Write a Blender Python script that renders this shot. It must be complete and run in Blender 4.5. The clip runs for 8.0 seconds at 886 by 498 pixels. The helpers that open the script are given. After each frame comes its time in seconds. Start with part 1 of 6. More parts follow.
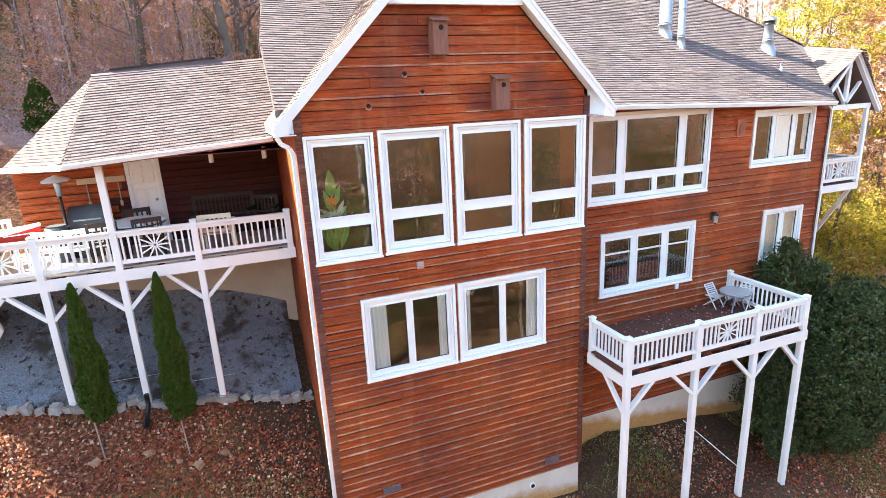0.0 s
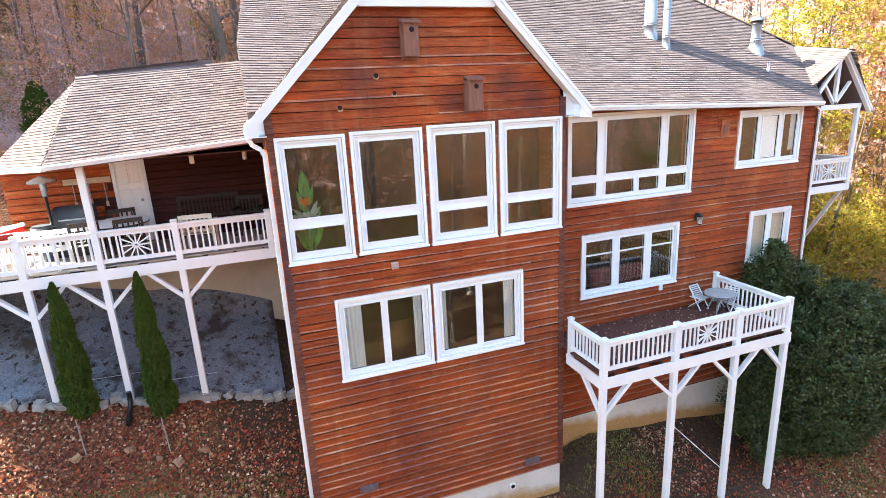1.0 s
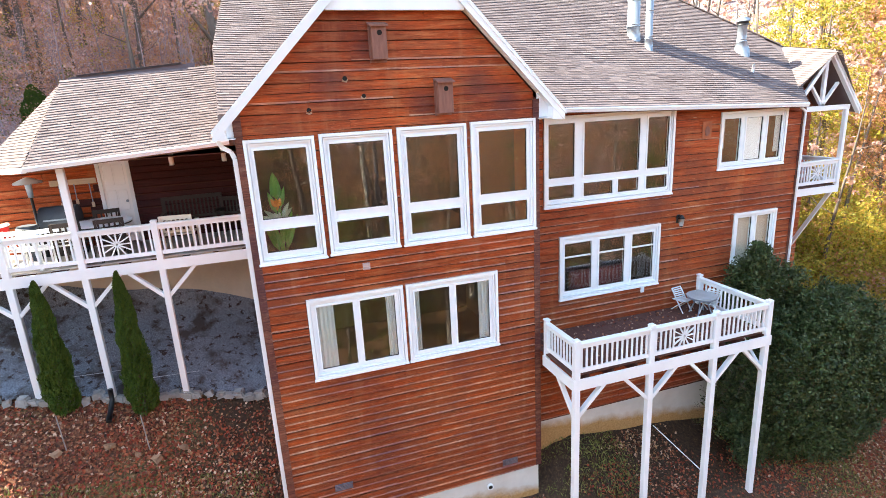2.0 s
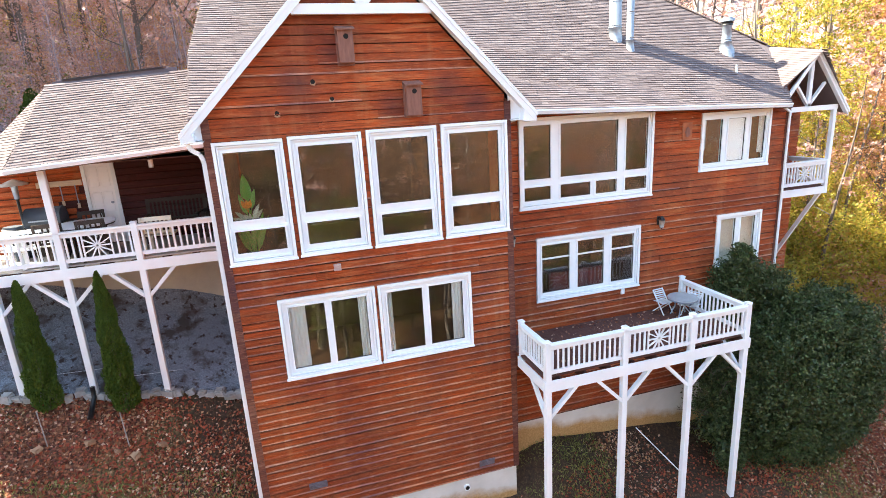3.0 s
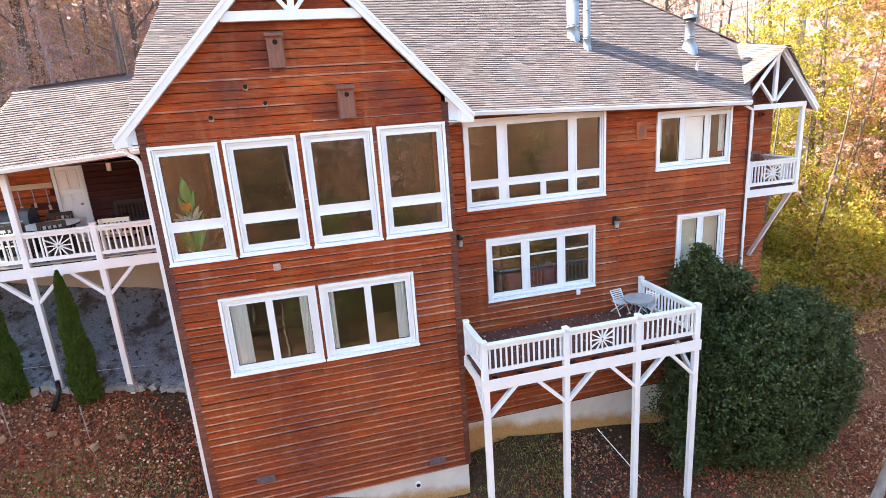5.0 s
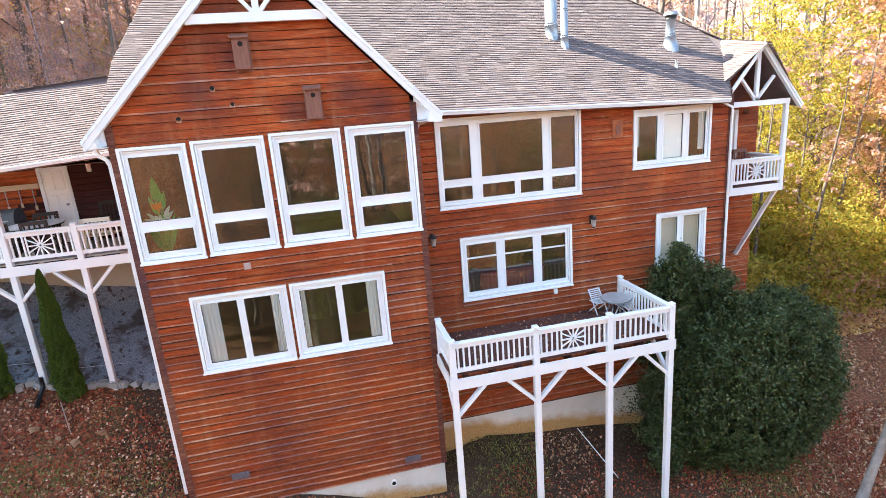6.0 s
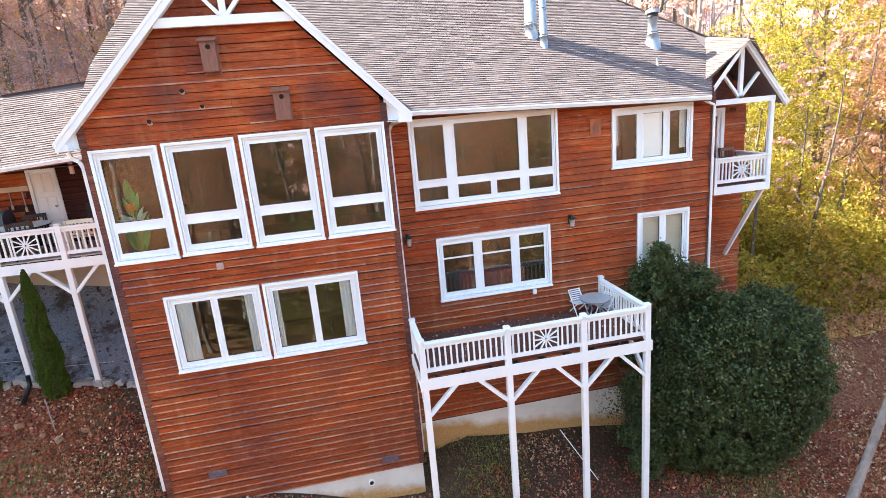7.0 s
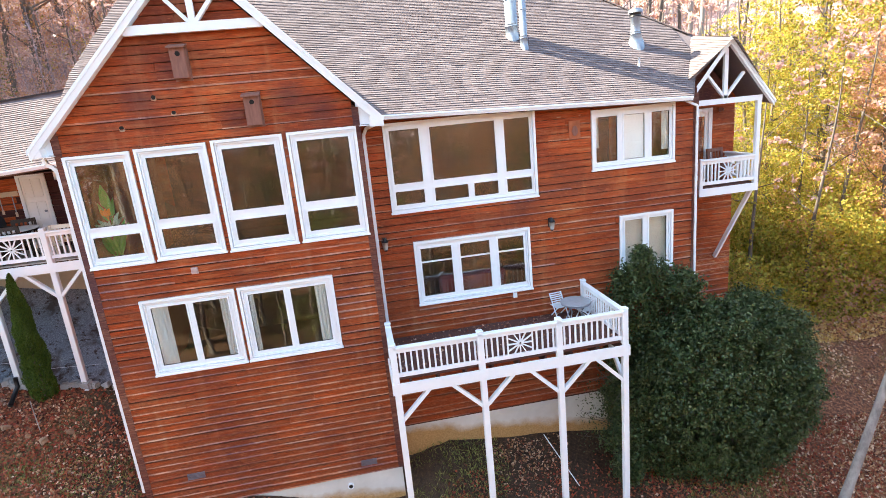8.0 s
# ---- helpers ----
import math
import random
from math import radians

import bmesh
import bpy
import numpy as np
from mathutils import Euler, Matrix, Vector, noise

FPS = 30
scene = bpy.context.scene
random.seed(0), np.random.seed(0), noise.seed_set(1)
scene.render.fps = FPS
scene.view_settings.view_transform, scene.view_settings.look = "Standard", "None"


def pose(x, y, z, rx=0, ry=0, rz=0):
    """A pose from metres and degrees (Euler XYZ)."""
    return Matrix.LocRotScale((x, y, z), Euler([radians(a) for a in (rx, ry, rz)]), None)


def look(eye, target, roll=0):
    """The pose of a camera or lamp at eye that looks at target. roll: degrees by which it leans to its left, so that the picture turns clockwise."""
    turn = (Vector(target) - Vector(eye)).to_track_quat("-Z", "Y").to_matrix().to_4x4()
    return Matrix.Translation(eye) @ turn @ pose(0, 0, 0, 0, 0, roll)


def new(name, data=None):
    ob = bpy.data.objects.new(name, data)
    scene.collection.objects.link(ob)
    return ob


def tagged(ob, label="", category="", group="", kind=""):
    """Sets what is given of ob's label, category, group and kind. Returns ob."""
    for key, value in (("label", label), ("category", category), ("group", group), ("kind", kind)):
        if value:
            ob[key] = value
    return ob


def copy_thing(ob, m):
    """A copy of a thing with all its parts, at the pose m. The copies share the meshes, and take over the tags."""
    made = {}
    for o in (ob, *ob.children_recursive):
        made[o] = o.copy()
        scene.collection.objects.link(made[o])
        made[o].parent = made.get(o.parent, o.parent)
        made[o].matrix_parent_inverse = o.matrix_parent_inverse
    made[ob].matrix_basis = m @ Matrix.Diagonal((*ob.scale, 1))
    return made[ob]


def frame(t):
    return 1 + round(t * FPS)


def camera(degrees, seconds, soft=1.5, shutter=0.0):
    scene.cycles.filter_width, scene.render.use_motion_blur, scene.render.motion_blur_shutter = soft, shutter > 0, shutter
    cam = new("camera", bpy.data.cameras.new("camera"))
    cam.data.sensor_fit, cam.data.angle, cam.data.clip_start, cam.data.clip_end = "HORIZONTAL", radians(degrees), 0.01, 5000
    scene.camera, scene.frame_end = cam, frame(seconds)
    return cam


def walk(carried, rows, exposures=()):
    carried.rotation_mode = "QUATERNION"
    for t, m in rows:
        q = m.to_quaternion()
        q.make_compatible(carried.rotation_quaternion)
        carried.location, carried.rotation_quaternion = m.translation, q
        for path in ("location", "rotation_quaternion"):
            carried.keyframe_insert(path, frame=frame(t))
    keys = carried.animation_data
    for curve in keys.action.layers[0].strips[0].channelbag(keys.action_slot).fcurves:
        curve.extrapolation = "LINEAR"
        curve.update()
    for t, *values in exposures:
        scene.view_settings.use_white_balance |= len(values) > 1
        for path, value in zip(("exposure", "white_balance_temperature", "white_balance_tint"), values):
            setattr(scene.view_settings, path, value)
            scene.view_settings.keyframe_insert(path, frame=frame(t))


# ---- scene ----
cam = camera(78.62, 8.0, soft=0.75)
# seconds, eye x, y, z, pitch, roll, yaw
PATH = [
    (0.0, -6.525, -9.443, 3.237, -15.52, 2.77, -21.04),
    (0.5, -6.216, -9.583, 3.221, -15.49, 2.84, -20.48),
    (1.0, -5.898, -9.731, 3.219, -15.41, 2.91, -19.95),
    (1.5, -5.545, -9.900, 3.199, -15.28, 2.96, -19.33),
    (2.0, -5.182, -10.058, 3.191, -15.19, 3.04, -18.67),
    (2.5, -4.803, -10.217, 3.183, -15.10, 3.15, -18.00),
    (3.0, -4.409, -10.373, 3.176, -15.05, 3.28, -17.32),
    (3.5, -4.010, -10.522, 3.175, -15.03, 3.42, -16.67),
    (4.0, -3.600, -10.684, 3.154, -14.96, 3.58, -16.01),
    (4.5, -3.169, -10.844, 3.142, -14.95, 3.77, -15.32),
    (5.0, -2.736, -10.988, 3.122, -14.96, 3.96, -14.65),
    (5.5, -2.297, -11.128, 3.091, -14.94, 4.16, -13.96),
    (6.0, -1.855, -11.251, 3.058, -14.91, 4.38, -13.25),
    (6.5, -1.401, -11.365, 3.021, -14.87, 4.59, -12.46),
    (7.0, -0.954, -11.462, 2.961, -14.65, 4.89, -11.64),
    (7.5, -0.519, -11.522, 2.936, -14.53, 5.16, -10.89),
    (8.0, -0.077, -11.573, 2.939, -14.45, 5.42, -10.11),
]
walk(cam, [(t, pose(x, y, z, 90 + p, r, w)) for t, x, y, z, p, r, w in PATH],
     [(0.0, 2.56, 7480, 4), (8.0, 2.56, 7480, 4)])

# ---- light ----
SUN = Vector((-0.66, 0.34, 0.64)).normalized()
world = bpy.data.worlds.new("sky")
scene.world = world
world.use_nodes = True
_nt = world.node_tree
_sky = _nt.nodes.new("ShaderNodeTexSky")
_sky.sky_type = "NISHITA"
_sky.sun_disc = False
_sky.sun_elevation = math.asin(SUN.z)
_sky.sun_rotation = math.atan2(SUN.x, SUN.y)
_bg = _nt.nodes["Background"]
_bg.inputs[1].default_value = 0.15
_nt.links.new(_sky.outputs[0], _bg.inputs[0])
sun = new("sun", bpy.data.lights.new("sun", "SUN"))
sun.data.energy = 5.0
sun.data.angle = radians(0.5)
sun.data.color = (1.0, 0.93, 0.82)
sun.matrix_world = look(SUN * 50, (0, 0, 0))


# ---- materials ----
def mat(name, rough=0.6, metal=0.0):
    m = bpy.data.materials.new(name)
    m.use_nodes = True
    b = m.node_tree.nodes["Principled BSDF"]
    b.inputs["Roughness"].default_value = rough
    b.inputs["Metallic"].default_value = metal
    return m, m.node_tree, b


def node(nt, kind, **props):
    n = nt.nodes.new(kind)
    for k, v in props.items():
        n.inputs[k].default_value = v
    return n


def scaled_position(nt, scale, shift=False):
    g = nt.nodes.new("ShaderNodeNewGeometry")
    mp = nt.nodes.new("ShaderNodeMapping")
    mp.inputs["Scale"].default_value = scale
    src = g.outputs["Position"]
    if shift:
        info = nt.nodes.new("ShaderNodeObjectInfo")
        mul = nt.nodes.new("ShaderNodeVectorMath")
        mul.operation = "MULTIPLY_ADD"
        mul.inputs[1].default_value = (37.0, 0.0, 11.0)
        nt.links.new(info.outputs["Random"], mul.inputs[0])
        nt.links.new(src, mul.inputs[2])
        src = mul.outputs[0]
    nt.links.new(src, mp.inputs["Vector"])
    return mp.outputs[0]


def noise_at(nt, scale=(1, 1, 1), size=1.0, detail=4.0, rough=0.6, shift=False):
    n = nt.nodes.new("ShaderNodeTexNoise")
    n.inputs["Scale"].default_value = size
    n.inputs["Detail"].default_value = detail
    n.inputs["Roughness"].default_value = rough
    nt.links.new(scaled_position(nt, scale, shift), n.inputs["Vector"])
    return n.outputs["Fac"]


def ramp(nt, fac, stops):
    r = nt.nodes.new("ShaderNodeValToRGB")
    els = r.color_ramp.elements
    while len(els) < len(stops):
        els.new(0.5)
    for e, (p, c) in zip(els, stops):
        e.position, e.color = p, (*c, 1)
    nt.links.new(fac, r.inputs[0])
    return r.outputs[0]


def mix(nt, fac, a, b, mode="MIX"):
    n = nt.nodes.new("ShaderNodeMix")
    n.data_type, n.blend_type = "RGBA", mode
    for sock, v in ((n.inputs[0], fac), (n.inputs[6], a), (n.inputs[7], b)):
        if isinstance(v, (int, float)):
            sock.default_value = v
        elif isinstance(v, tuple):
            sock.default_value = (*v, 1)
        else:
            nt.links.new(v, sock)
    return n.outputs[2]


def bump(nt, bsdf, height, strength=0.3, dist=0.01):
    n = nt.nodes.new("ShaderNodeBump")
    n.inputs["Strength"].default_value = strength
    n.inputs["Distance"].default_value = dist
    nt.links.new(height, n.inputs["Height"])
    nt.links.new(n.outputs[0], bsdf.inputs["Normal"])


def span(nt, fac, lo, hi):
    n = nt.nodes.new("ShaderNodeMapRange")
    n.inputs[1].default_value, n.inputs[2].default_value = lo, hi
    nt.links.new(fac, n.inputs[0])
    return n.outputs[0]


def rnd(nt, island=False):
    if island:
        return nt.nodes.new("ShaderNodeNewGeometry").outputs["Random Per Island"]
    return nt.nodes.new("ShaderNodeObjectInfo").outputs["Random"]


def siding_material(name, base, pale, spots=()):
    m, nt, b = mat(name, 0.68)
    b.inputs["Specular IOR Level"].default_value = 0.28
    grain = noise_at(nt, (1.2, 6, 26), 2.2, 6, 0.65, True)
    cloud = noise_at(nt, (0.45, 0.5, 0.8), 1.0, 6, 0.62)
    dark = tuple(c * 0.30 for c in base)
    col = ramp(nt, grain, [(0.33, tuple(c * 0.45 for c in base)), (0.5, base), (0.67, tuple(min(1, c * 1.5) for c in base))])
    col = mix(nt, span(nt, rnd(nt), 0.15, 1.9), col, tuple(c * 0.42 for c in base))
    worn = noise_at(nt, (0.7, 2, 6), 1.6, 7, 0.72)
    col = mix(nt, span(nt, worn, 0.50, 0.72), col, pale)
    col = mix(nt, span(nt, cloud, 0.47, 0.70), col, (base[0] * 0.46, base[1] * 0.60, base[2] * 1.3))
    fleck = noise_at(nt, (1.2, 6, 16), 5.0, 5, 0.72, True)
    col = mix(nt, span(nt, fleck, 0.57, 0.74), col, tuple(min(1, c * 1.2) for c in pale))
    col = mix(nt, span(nt, fleck, 0.42, 0.28), col, dark)
    wash = noise_at(nt, (1.5, 1, 0.22), 1.3, 5, 0.65)
    col = mix(nt, span(nt, wash, 0.55, 0.78), col, (pale[0] * 0.85, pale[1] * 0.85, pale[2] * 0.9))
    patch = noise_at(nt, (0.35, 0.4, 0.5), 1.0, 3, 0.55)
    col = mix(nt, span(nt, patch, 0.62, 0.40), col, mix(nt, 1.0, col, (0.74, 0.66, 0.74), "MULTIPLY"))
    knots = noise_at(nt, (2.0, 8, 9), 9.0, 2, 0.5, True)
    col = mix(nt, span(nt, knots, 0.70, 0.78), col, dark)
    if spots:
        sep = nt.nodes.new("ShaderNodeSeparateXYZ")
        nt.links.new(nt.nodes.new("ShaderNodeNewGeometry").outputs["Position"], sep.inputs[0])
        low = nt.nodes.new("ShaderNodeMath")
        low.operation = "MULTIPLY"
        nt.links.new(span(nt, sep.outputs["Z"], 1.0, -4.5), low.inputs[0])
        nt.links.new(span(nt, worn, 0.36, 0.62), low.inputs[1])
        half = nt.nodes.new("ShaderNodeMath")
        half.operation = "MULTIPLY"
        nt.links.new(low.outputs[0], half.inputs[0])
        nt.links.new(span(nt, sep.outputs["Y"], 1.6, 0.2), half.inputs[1])
        mottle = ramp(nt, fleck, [(0.34, (0.055, 0.015, 0.014)), (0.48, (0.20, 0.050, 0.022)), (0.60, (0.28, 0.090, 0.040)), (0.72, (0.46, 0.23, 0.14))])
        col = mix(nt, half.outputs[0], col, mottle)
        band = nt.nodes.new("ShaderNodeMath")
        band.operation = "MULTIPLY"
        nt.links.new(span(nt, sep.outputs["Z"], -1.5, -2.0), band.inputs[0])
        nt.links.new(span(nt, sep.outputs["Z"], -2.5, -2.35), band.inputs[1])
        wing = nt.nodes.new("ShaderNodeMath")
        wing.operation = "MULTIPLY"
        nt.links.new(band.outputs[0], wing.inputs[0])
        nt.links.new(span(nt, sep.outputs["Y"], 0.8, 1.0), wing.inputs[1])
        peel = nt.nodes.new("ShaderNodeMath")
        peel.operation = "MULTIPLY"
        nt.links.new(wing.outputs[0], peel.inputs[0])
        nt.links.new(span(nt, fleck, 0.50, 0.66), peel.inputs[1])
        col = mix(nt, peel.outputs[0], col, (0.52, 0.29, 0.16))
    for c, r in spots:
        g = nt.nodes.new("ShaderNodeNewGeometry")
        d = nt.nodes.new("ShaderNodeVectorMath")
        d.operation = "DISTANCE"
        d.inputs[1].default_value = c
        nt.links.new(g.outputs["Position"], d.inputs[0])
        w = nt.nodes.new("ShaderNodeMath")
        w.operation = "MULTIPLY_ADD"
        w.inputs[1].default_value = r * 0.9
        nt.links.new(cloud, w.inputs[0])
        nt.links.new(d.outputs["Value"], w.inputs[2])
        k = nt.nodes.new("ShaderNodeMath")
        k.operation = "MULTIPLY"
        k.inputs[1].default_value = 0.62
        nt.links.new(span(nt, w.outputs[0], r * 1.4, r * 0.6), k.inputs[0])
        col = mix(nt, k.outputs[0], col, (0.085, 0.026, 0.026))
    nt.links.new(col, b.inputs["Base Color"])
    bump(nt, b, grain, 0.6, 0.005)
    return m


def plain(name, base, rough=0.6, metal=0.0, vary=0.15, size=3.0, relief=0.1, grain=(1, 1, 1)):
    m, nt, b = mat(name, rough, metal)
    a = noise_at(nt, grain, size, 5, 0.6)
    c = noise_at(nt, grain, size * 14, 3, 0.6)
    col = ramp(nt, a, [(0.3, tuple(v * (1 - vary) for v in base)), (0.7, tuple(min(1, v * (1 + vary * 0.6)) for v in base))])
    col = mix(nt, 0.25, col, ramp(nt, c, [(0.3, tuple(v * (1 - vary) for v in base)), (0.7, base)]))
    nt.links.new(col, b.inputs["Base Color"])
    if relief:
        bump(nt, b, c, relief, 0.004)
    return m


def varied(name, colours, rough=0.7, island=True, translucent=0.0, spread=None):
    m, nt, b = mat(name, rough)
    r = rnd(nt, island)
    n = len(colours)
    col = ramp(nt, r, [(i / max(1, n - 1), c) for i, c in enumerate(colours)])
    if spread:
        patch = noise_at(nt, (1, 1, 1), spread, 2, 0.5)
        col = mix(nt, span(nt, patch, 0.35, 0.7), col, tuple(v * 0.55 for v in colours[0]))
    nt.links.new(col, b.inputs["Base Color"])
    if translucent:
        t = nt.nodes.new("ShaderNodeBsdfTranslucent")
        nt.links.new(col, t.inputs[0])
        s = nt.nodes.new("ShaderNodeMixShader")
        s.inputs[0].default_value = translucent
        out = nt.nodes["Material Output"]
        nt.links.new(b.outputs[0], s.inputs[1])
        nt.links.new(t.outputs[0], s.inputs[2])
        nt.links.new(s.outputs[0], out.inputs[0])
    return m


def glass_material():
    m = bpy.data.materials.new("window_glass")
    m.use_nodes = True
    nt = m.node_tree
    nt.nodes.clear()
    out = nt.nodes.new("ShaderNodeOutputMaterial")
    tr = node(nt, "ShaderNodeBsdfTransparent", Color=(0.95, 0.97, 0.96, 1))
    gl = node(nt, "ShaderNodeBsdfGlossy", Color=(1, 1, 1, 1), Roughness=0.01)
    lw = node(nt, "ShaderNodeLayerWeight", Blend=0.5)
    pw = nt.nodes.new("ShaderNodeMath")
    pw.operation = "POWER"
    pw.inputs[1].default_value = 5.0
    nt.links.new(lw.outputs["Facing"], pw.inputs[0])
    fr = nt.nodes.new("ShaderNodeMath")
    fr.operation = "MULTIPLY_ADD"
    fr.inputs[1].default_value, fr.inputs[2].default_value = 0.90, 0.072
    nt.links.new(pw.outputs[0], fr.inputs[0])
    wob = noise_at(nt, (1, 1, 1), 1.3, 1, 0.5)
    bp = nt.nodes.new("ShaderNodeBump")
    bp.inputs["Strength"].default_value, bp.inputs["Distance"].default_value = 0.25, 0.01
    nt.links.new(wob, bp.inputs["Height"])
    nt.links.new(bp.outputs[0], gl.inputs["Normal"])
    mx = nt.nodes.new("ShaderNodeMixShader")
    nt.links.new(fr.outputs[0], mx.inputs[0])
    nt.links.new(tr.outputs[0], mx.inputs[1])
    nt.links.new(gl.outputs[0], mx.inputs[2])
    nt.links.new(mx.outputs[0], out.inputs[0])
    return m


SIDING = siding_material("stained_cedar", (0.42, 0.076, 0.016), (0.52, 0.19, 0.072), [((-3.18, 0, 4.15), 0.42), ((-3.85, 0, 3.66), 0.48), ((-2.15, 0, 3.14), 0.46), ((-1.1, 0, 3.45), 0.50), ((-0.5, 0, 3.2), 0.42)])
SIDING_EDGE = siding_material("worn_cedar_edge", (0.48, 0.175, 0.085), (0.70, 0.42, 0.28))
# darker copy of SIDING, with the porch roof's shade put into its colour
SIDING_PORCH_SHADE = siding_material("porch_shade_cedar", (0.060, 0.011, 0.011), (0.085, 0.018, 0.016))
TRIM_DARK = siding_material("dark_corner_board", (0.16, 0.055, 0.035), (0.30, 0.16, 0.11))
# lap shadows between the boards are deepened by this dark backing colour
GROOVED = plain("shadow_gap_sheathing", (0.085, 0.028, 0.016), 0.9, 0, 0.3, 3.0, 0.0)
WHITE = plain("white_paint", (0.82, 0.87, 0.92), 0.45, 0, 0.05, 2.0, 0.05)
VINYL = plain("white_vinyl", (0.84, 0.90, 0.95), 0.35, 0, 0.03, 1.5, 0.0)
DECKWOOD = plain("weathered_deck_board", (0.115, 0.046, 0.036), 0.95, 0, 0.35, 3.0, 0.3, (8, 1, 1))
CONCRETE = plain("painted_concrete", (0.62, 0.57, 0.48), 0.85, 0, 0.18, 1.2, 0.2)


def mud_stained_concrete():
    """Cream paint with clay splashed up from the slope, ragged along its top."""
    m, nt, b = mat("mud_splashed_concrete", 0.85)
    a = noise_at(nt, (1, 1, 1), 1.5, 5, 0.6)
    f = noise_at(nt, (1, 1, 1), 22, 4, 0.6)
    paint = ramp(nt, a, [(0.3, (0.58, 0.57, 0.54)), (0.7, (0.72, 0.71, 0.68))])
    mud = ramp(nt, f, [(0.3, (0.36, 0.20, 0.075)), (0.7, (0.56, 0.35, 0.15))])
    sep = nt.nodes.new("ShaderNodeSeparateXYZ")
    nt.links.new(nt.nodes.new("ShaderNodeNewGeometry").outputs["Position"], sep.inputs[0])
    s = nt.nodes.new("ShaderNodeMath")
    s.operation = "MULTIPLY_ADD"
    s.inputs[1].default_value = -1.33
    nt.links.new(sep.outputs["Y"], s.inputs[0])
    nt.links.new(sep.outputs["Z"], s.inputs[2])
    e = nt.nodes.new("ShaderNodeMath")
    e.operation = "MULTIPLY_ADD"
    e.inputs[1].default_value = 0.14
    nt.links.new(sep.outputs["X"], e.inputs[0])
    nt.links.new(s.outputs[0], e.inputs[2])
    w = nt.nodes.new("ShaderNodeMath")
    w.operation = "MULTIPLY_ADD"
    w.inputs[1].default_value = 0.5
    nt.links.new(a, w.inputs[0])
    nt.links.new(e.outputs[0], w.inputs[2])
    k = nt.nodes.new("ShaderNodeMath")
    k.operation = "MULTIPLY_ADD"
    k.inputs[1].default_value = 0.30
    nt.links.new(span(nt, sep.outputs["Y"], 0.45, 0.30), k.inputs[0])
    nt.links.new(w.outputs[0], k.inputs[2])
    nt.links.new(mix(nt, span(nt, k.outputs[0], -5.34, -5.58), paint, mud), b.inputs["Base Color"])
    bump(nt, b, f, 0.2, 0.004)
    return m


MUDDY = mud_stained_concrete()
METAL = plain("galvanised_steel", (0.29, 0.34, 0.41), 0.5, 0.6, 0.12, 4.0, 0.0)
# near-black room colour that carries the gloom behind the windows
DARK = plain("unlit_room_paint", (0.045, 0.035, 0.030), 0.8, 0, 0.3, 1.5, 0.0)
BLACK = plain("black_metal", (0.02, 0.02, 0.022), 0.4, 0.3, 0.2, 4.0, 0.0)
STONE = plain("border_stone", (0.34, 0.335, 0.33), 0.85, 0, 0.35, 5.0, 0.5)
BARK = plain("grey_bark", (0.16, 0.13, 0.115), 0.9, 0, 0.45, 3.0, 0.8, (1, 1, 0.25))
PALEBARK = plain("pale_bark", (0.33, 0.30, 0.28), 0.85, 0, 0.35, 3.0, 0.6, (1, 1, 0.3))
STEMS = plain("purple_grey_stems", (0.34, 0.27, 0.30), 0.9, 0, 0.4, 2.0, 0.0)
MOTTLED = plain("mottled_bark", (0.30, 0.27, 0.26), 0.9, 0, 0.65, 5.0, 0.9, (1, 1, 0.5))
GLASS = glass_material()
CURTAIN = plain("white_curtain", (0.93, 0.94, 0.95), 0.85, 0, 0.08, 3.0, 0.0)


def shingle_material():
    m, nt, b = mat("asphalt_shingle", 0.95)
    b.inputs["Specular IOR Level"].default_value = 0.08
    both = nt.nodes.new("ShaderNodeMath")
    both.operation = "ADD"
    nt.links.new(rnd(nt, True), both.inputs[0])
    nt.links.new(rnd(nt), both.inputs[1])
    wrap = nt.nodes.new("ShaderNodeMath")
    wrap.operation = "FRACT"
    nt.links.new(both.outputs[0], wrap.inputs[0])
    r = wrap.outputs[0]
    fine = noise_at(nt, (1, 1, 1), 60, 3, 0.7)
    patch = noise_at(nt, (1, 1, 1), 0.5, 4, 0.6)
    col = ramp(nt, r, [(0.0, (0.088, 0.071, 0.082)), (0.3, (0.140, 0.115, 0.127)), (0.7, (0.166, 0.137, 0.148)), (1.0, (0.222, 0.186, 0.196))])
    col = mix(nt, 0.35, col, ramp(nt, fine, [(0.3, (0.075, 0.062, 0.066)), (0.7, (0.32, 0.275, 0.275))]))
    col = mix(nt, span(nt, patch, 0.5, 0.8), col, (0.16, 0.134, 0.134))
    nt.links.new(col, b.inputs["Base Color"])
    bump(nt, b, fine, 0.4, 0.004)
    return m


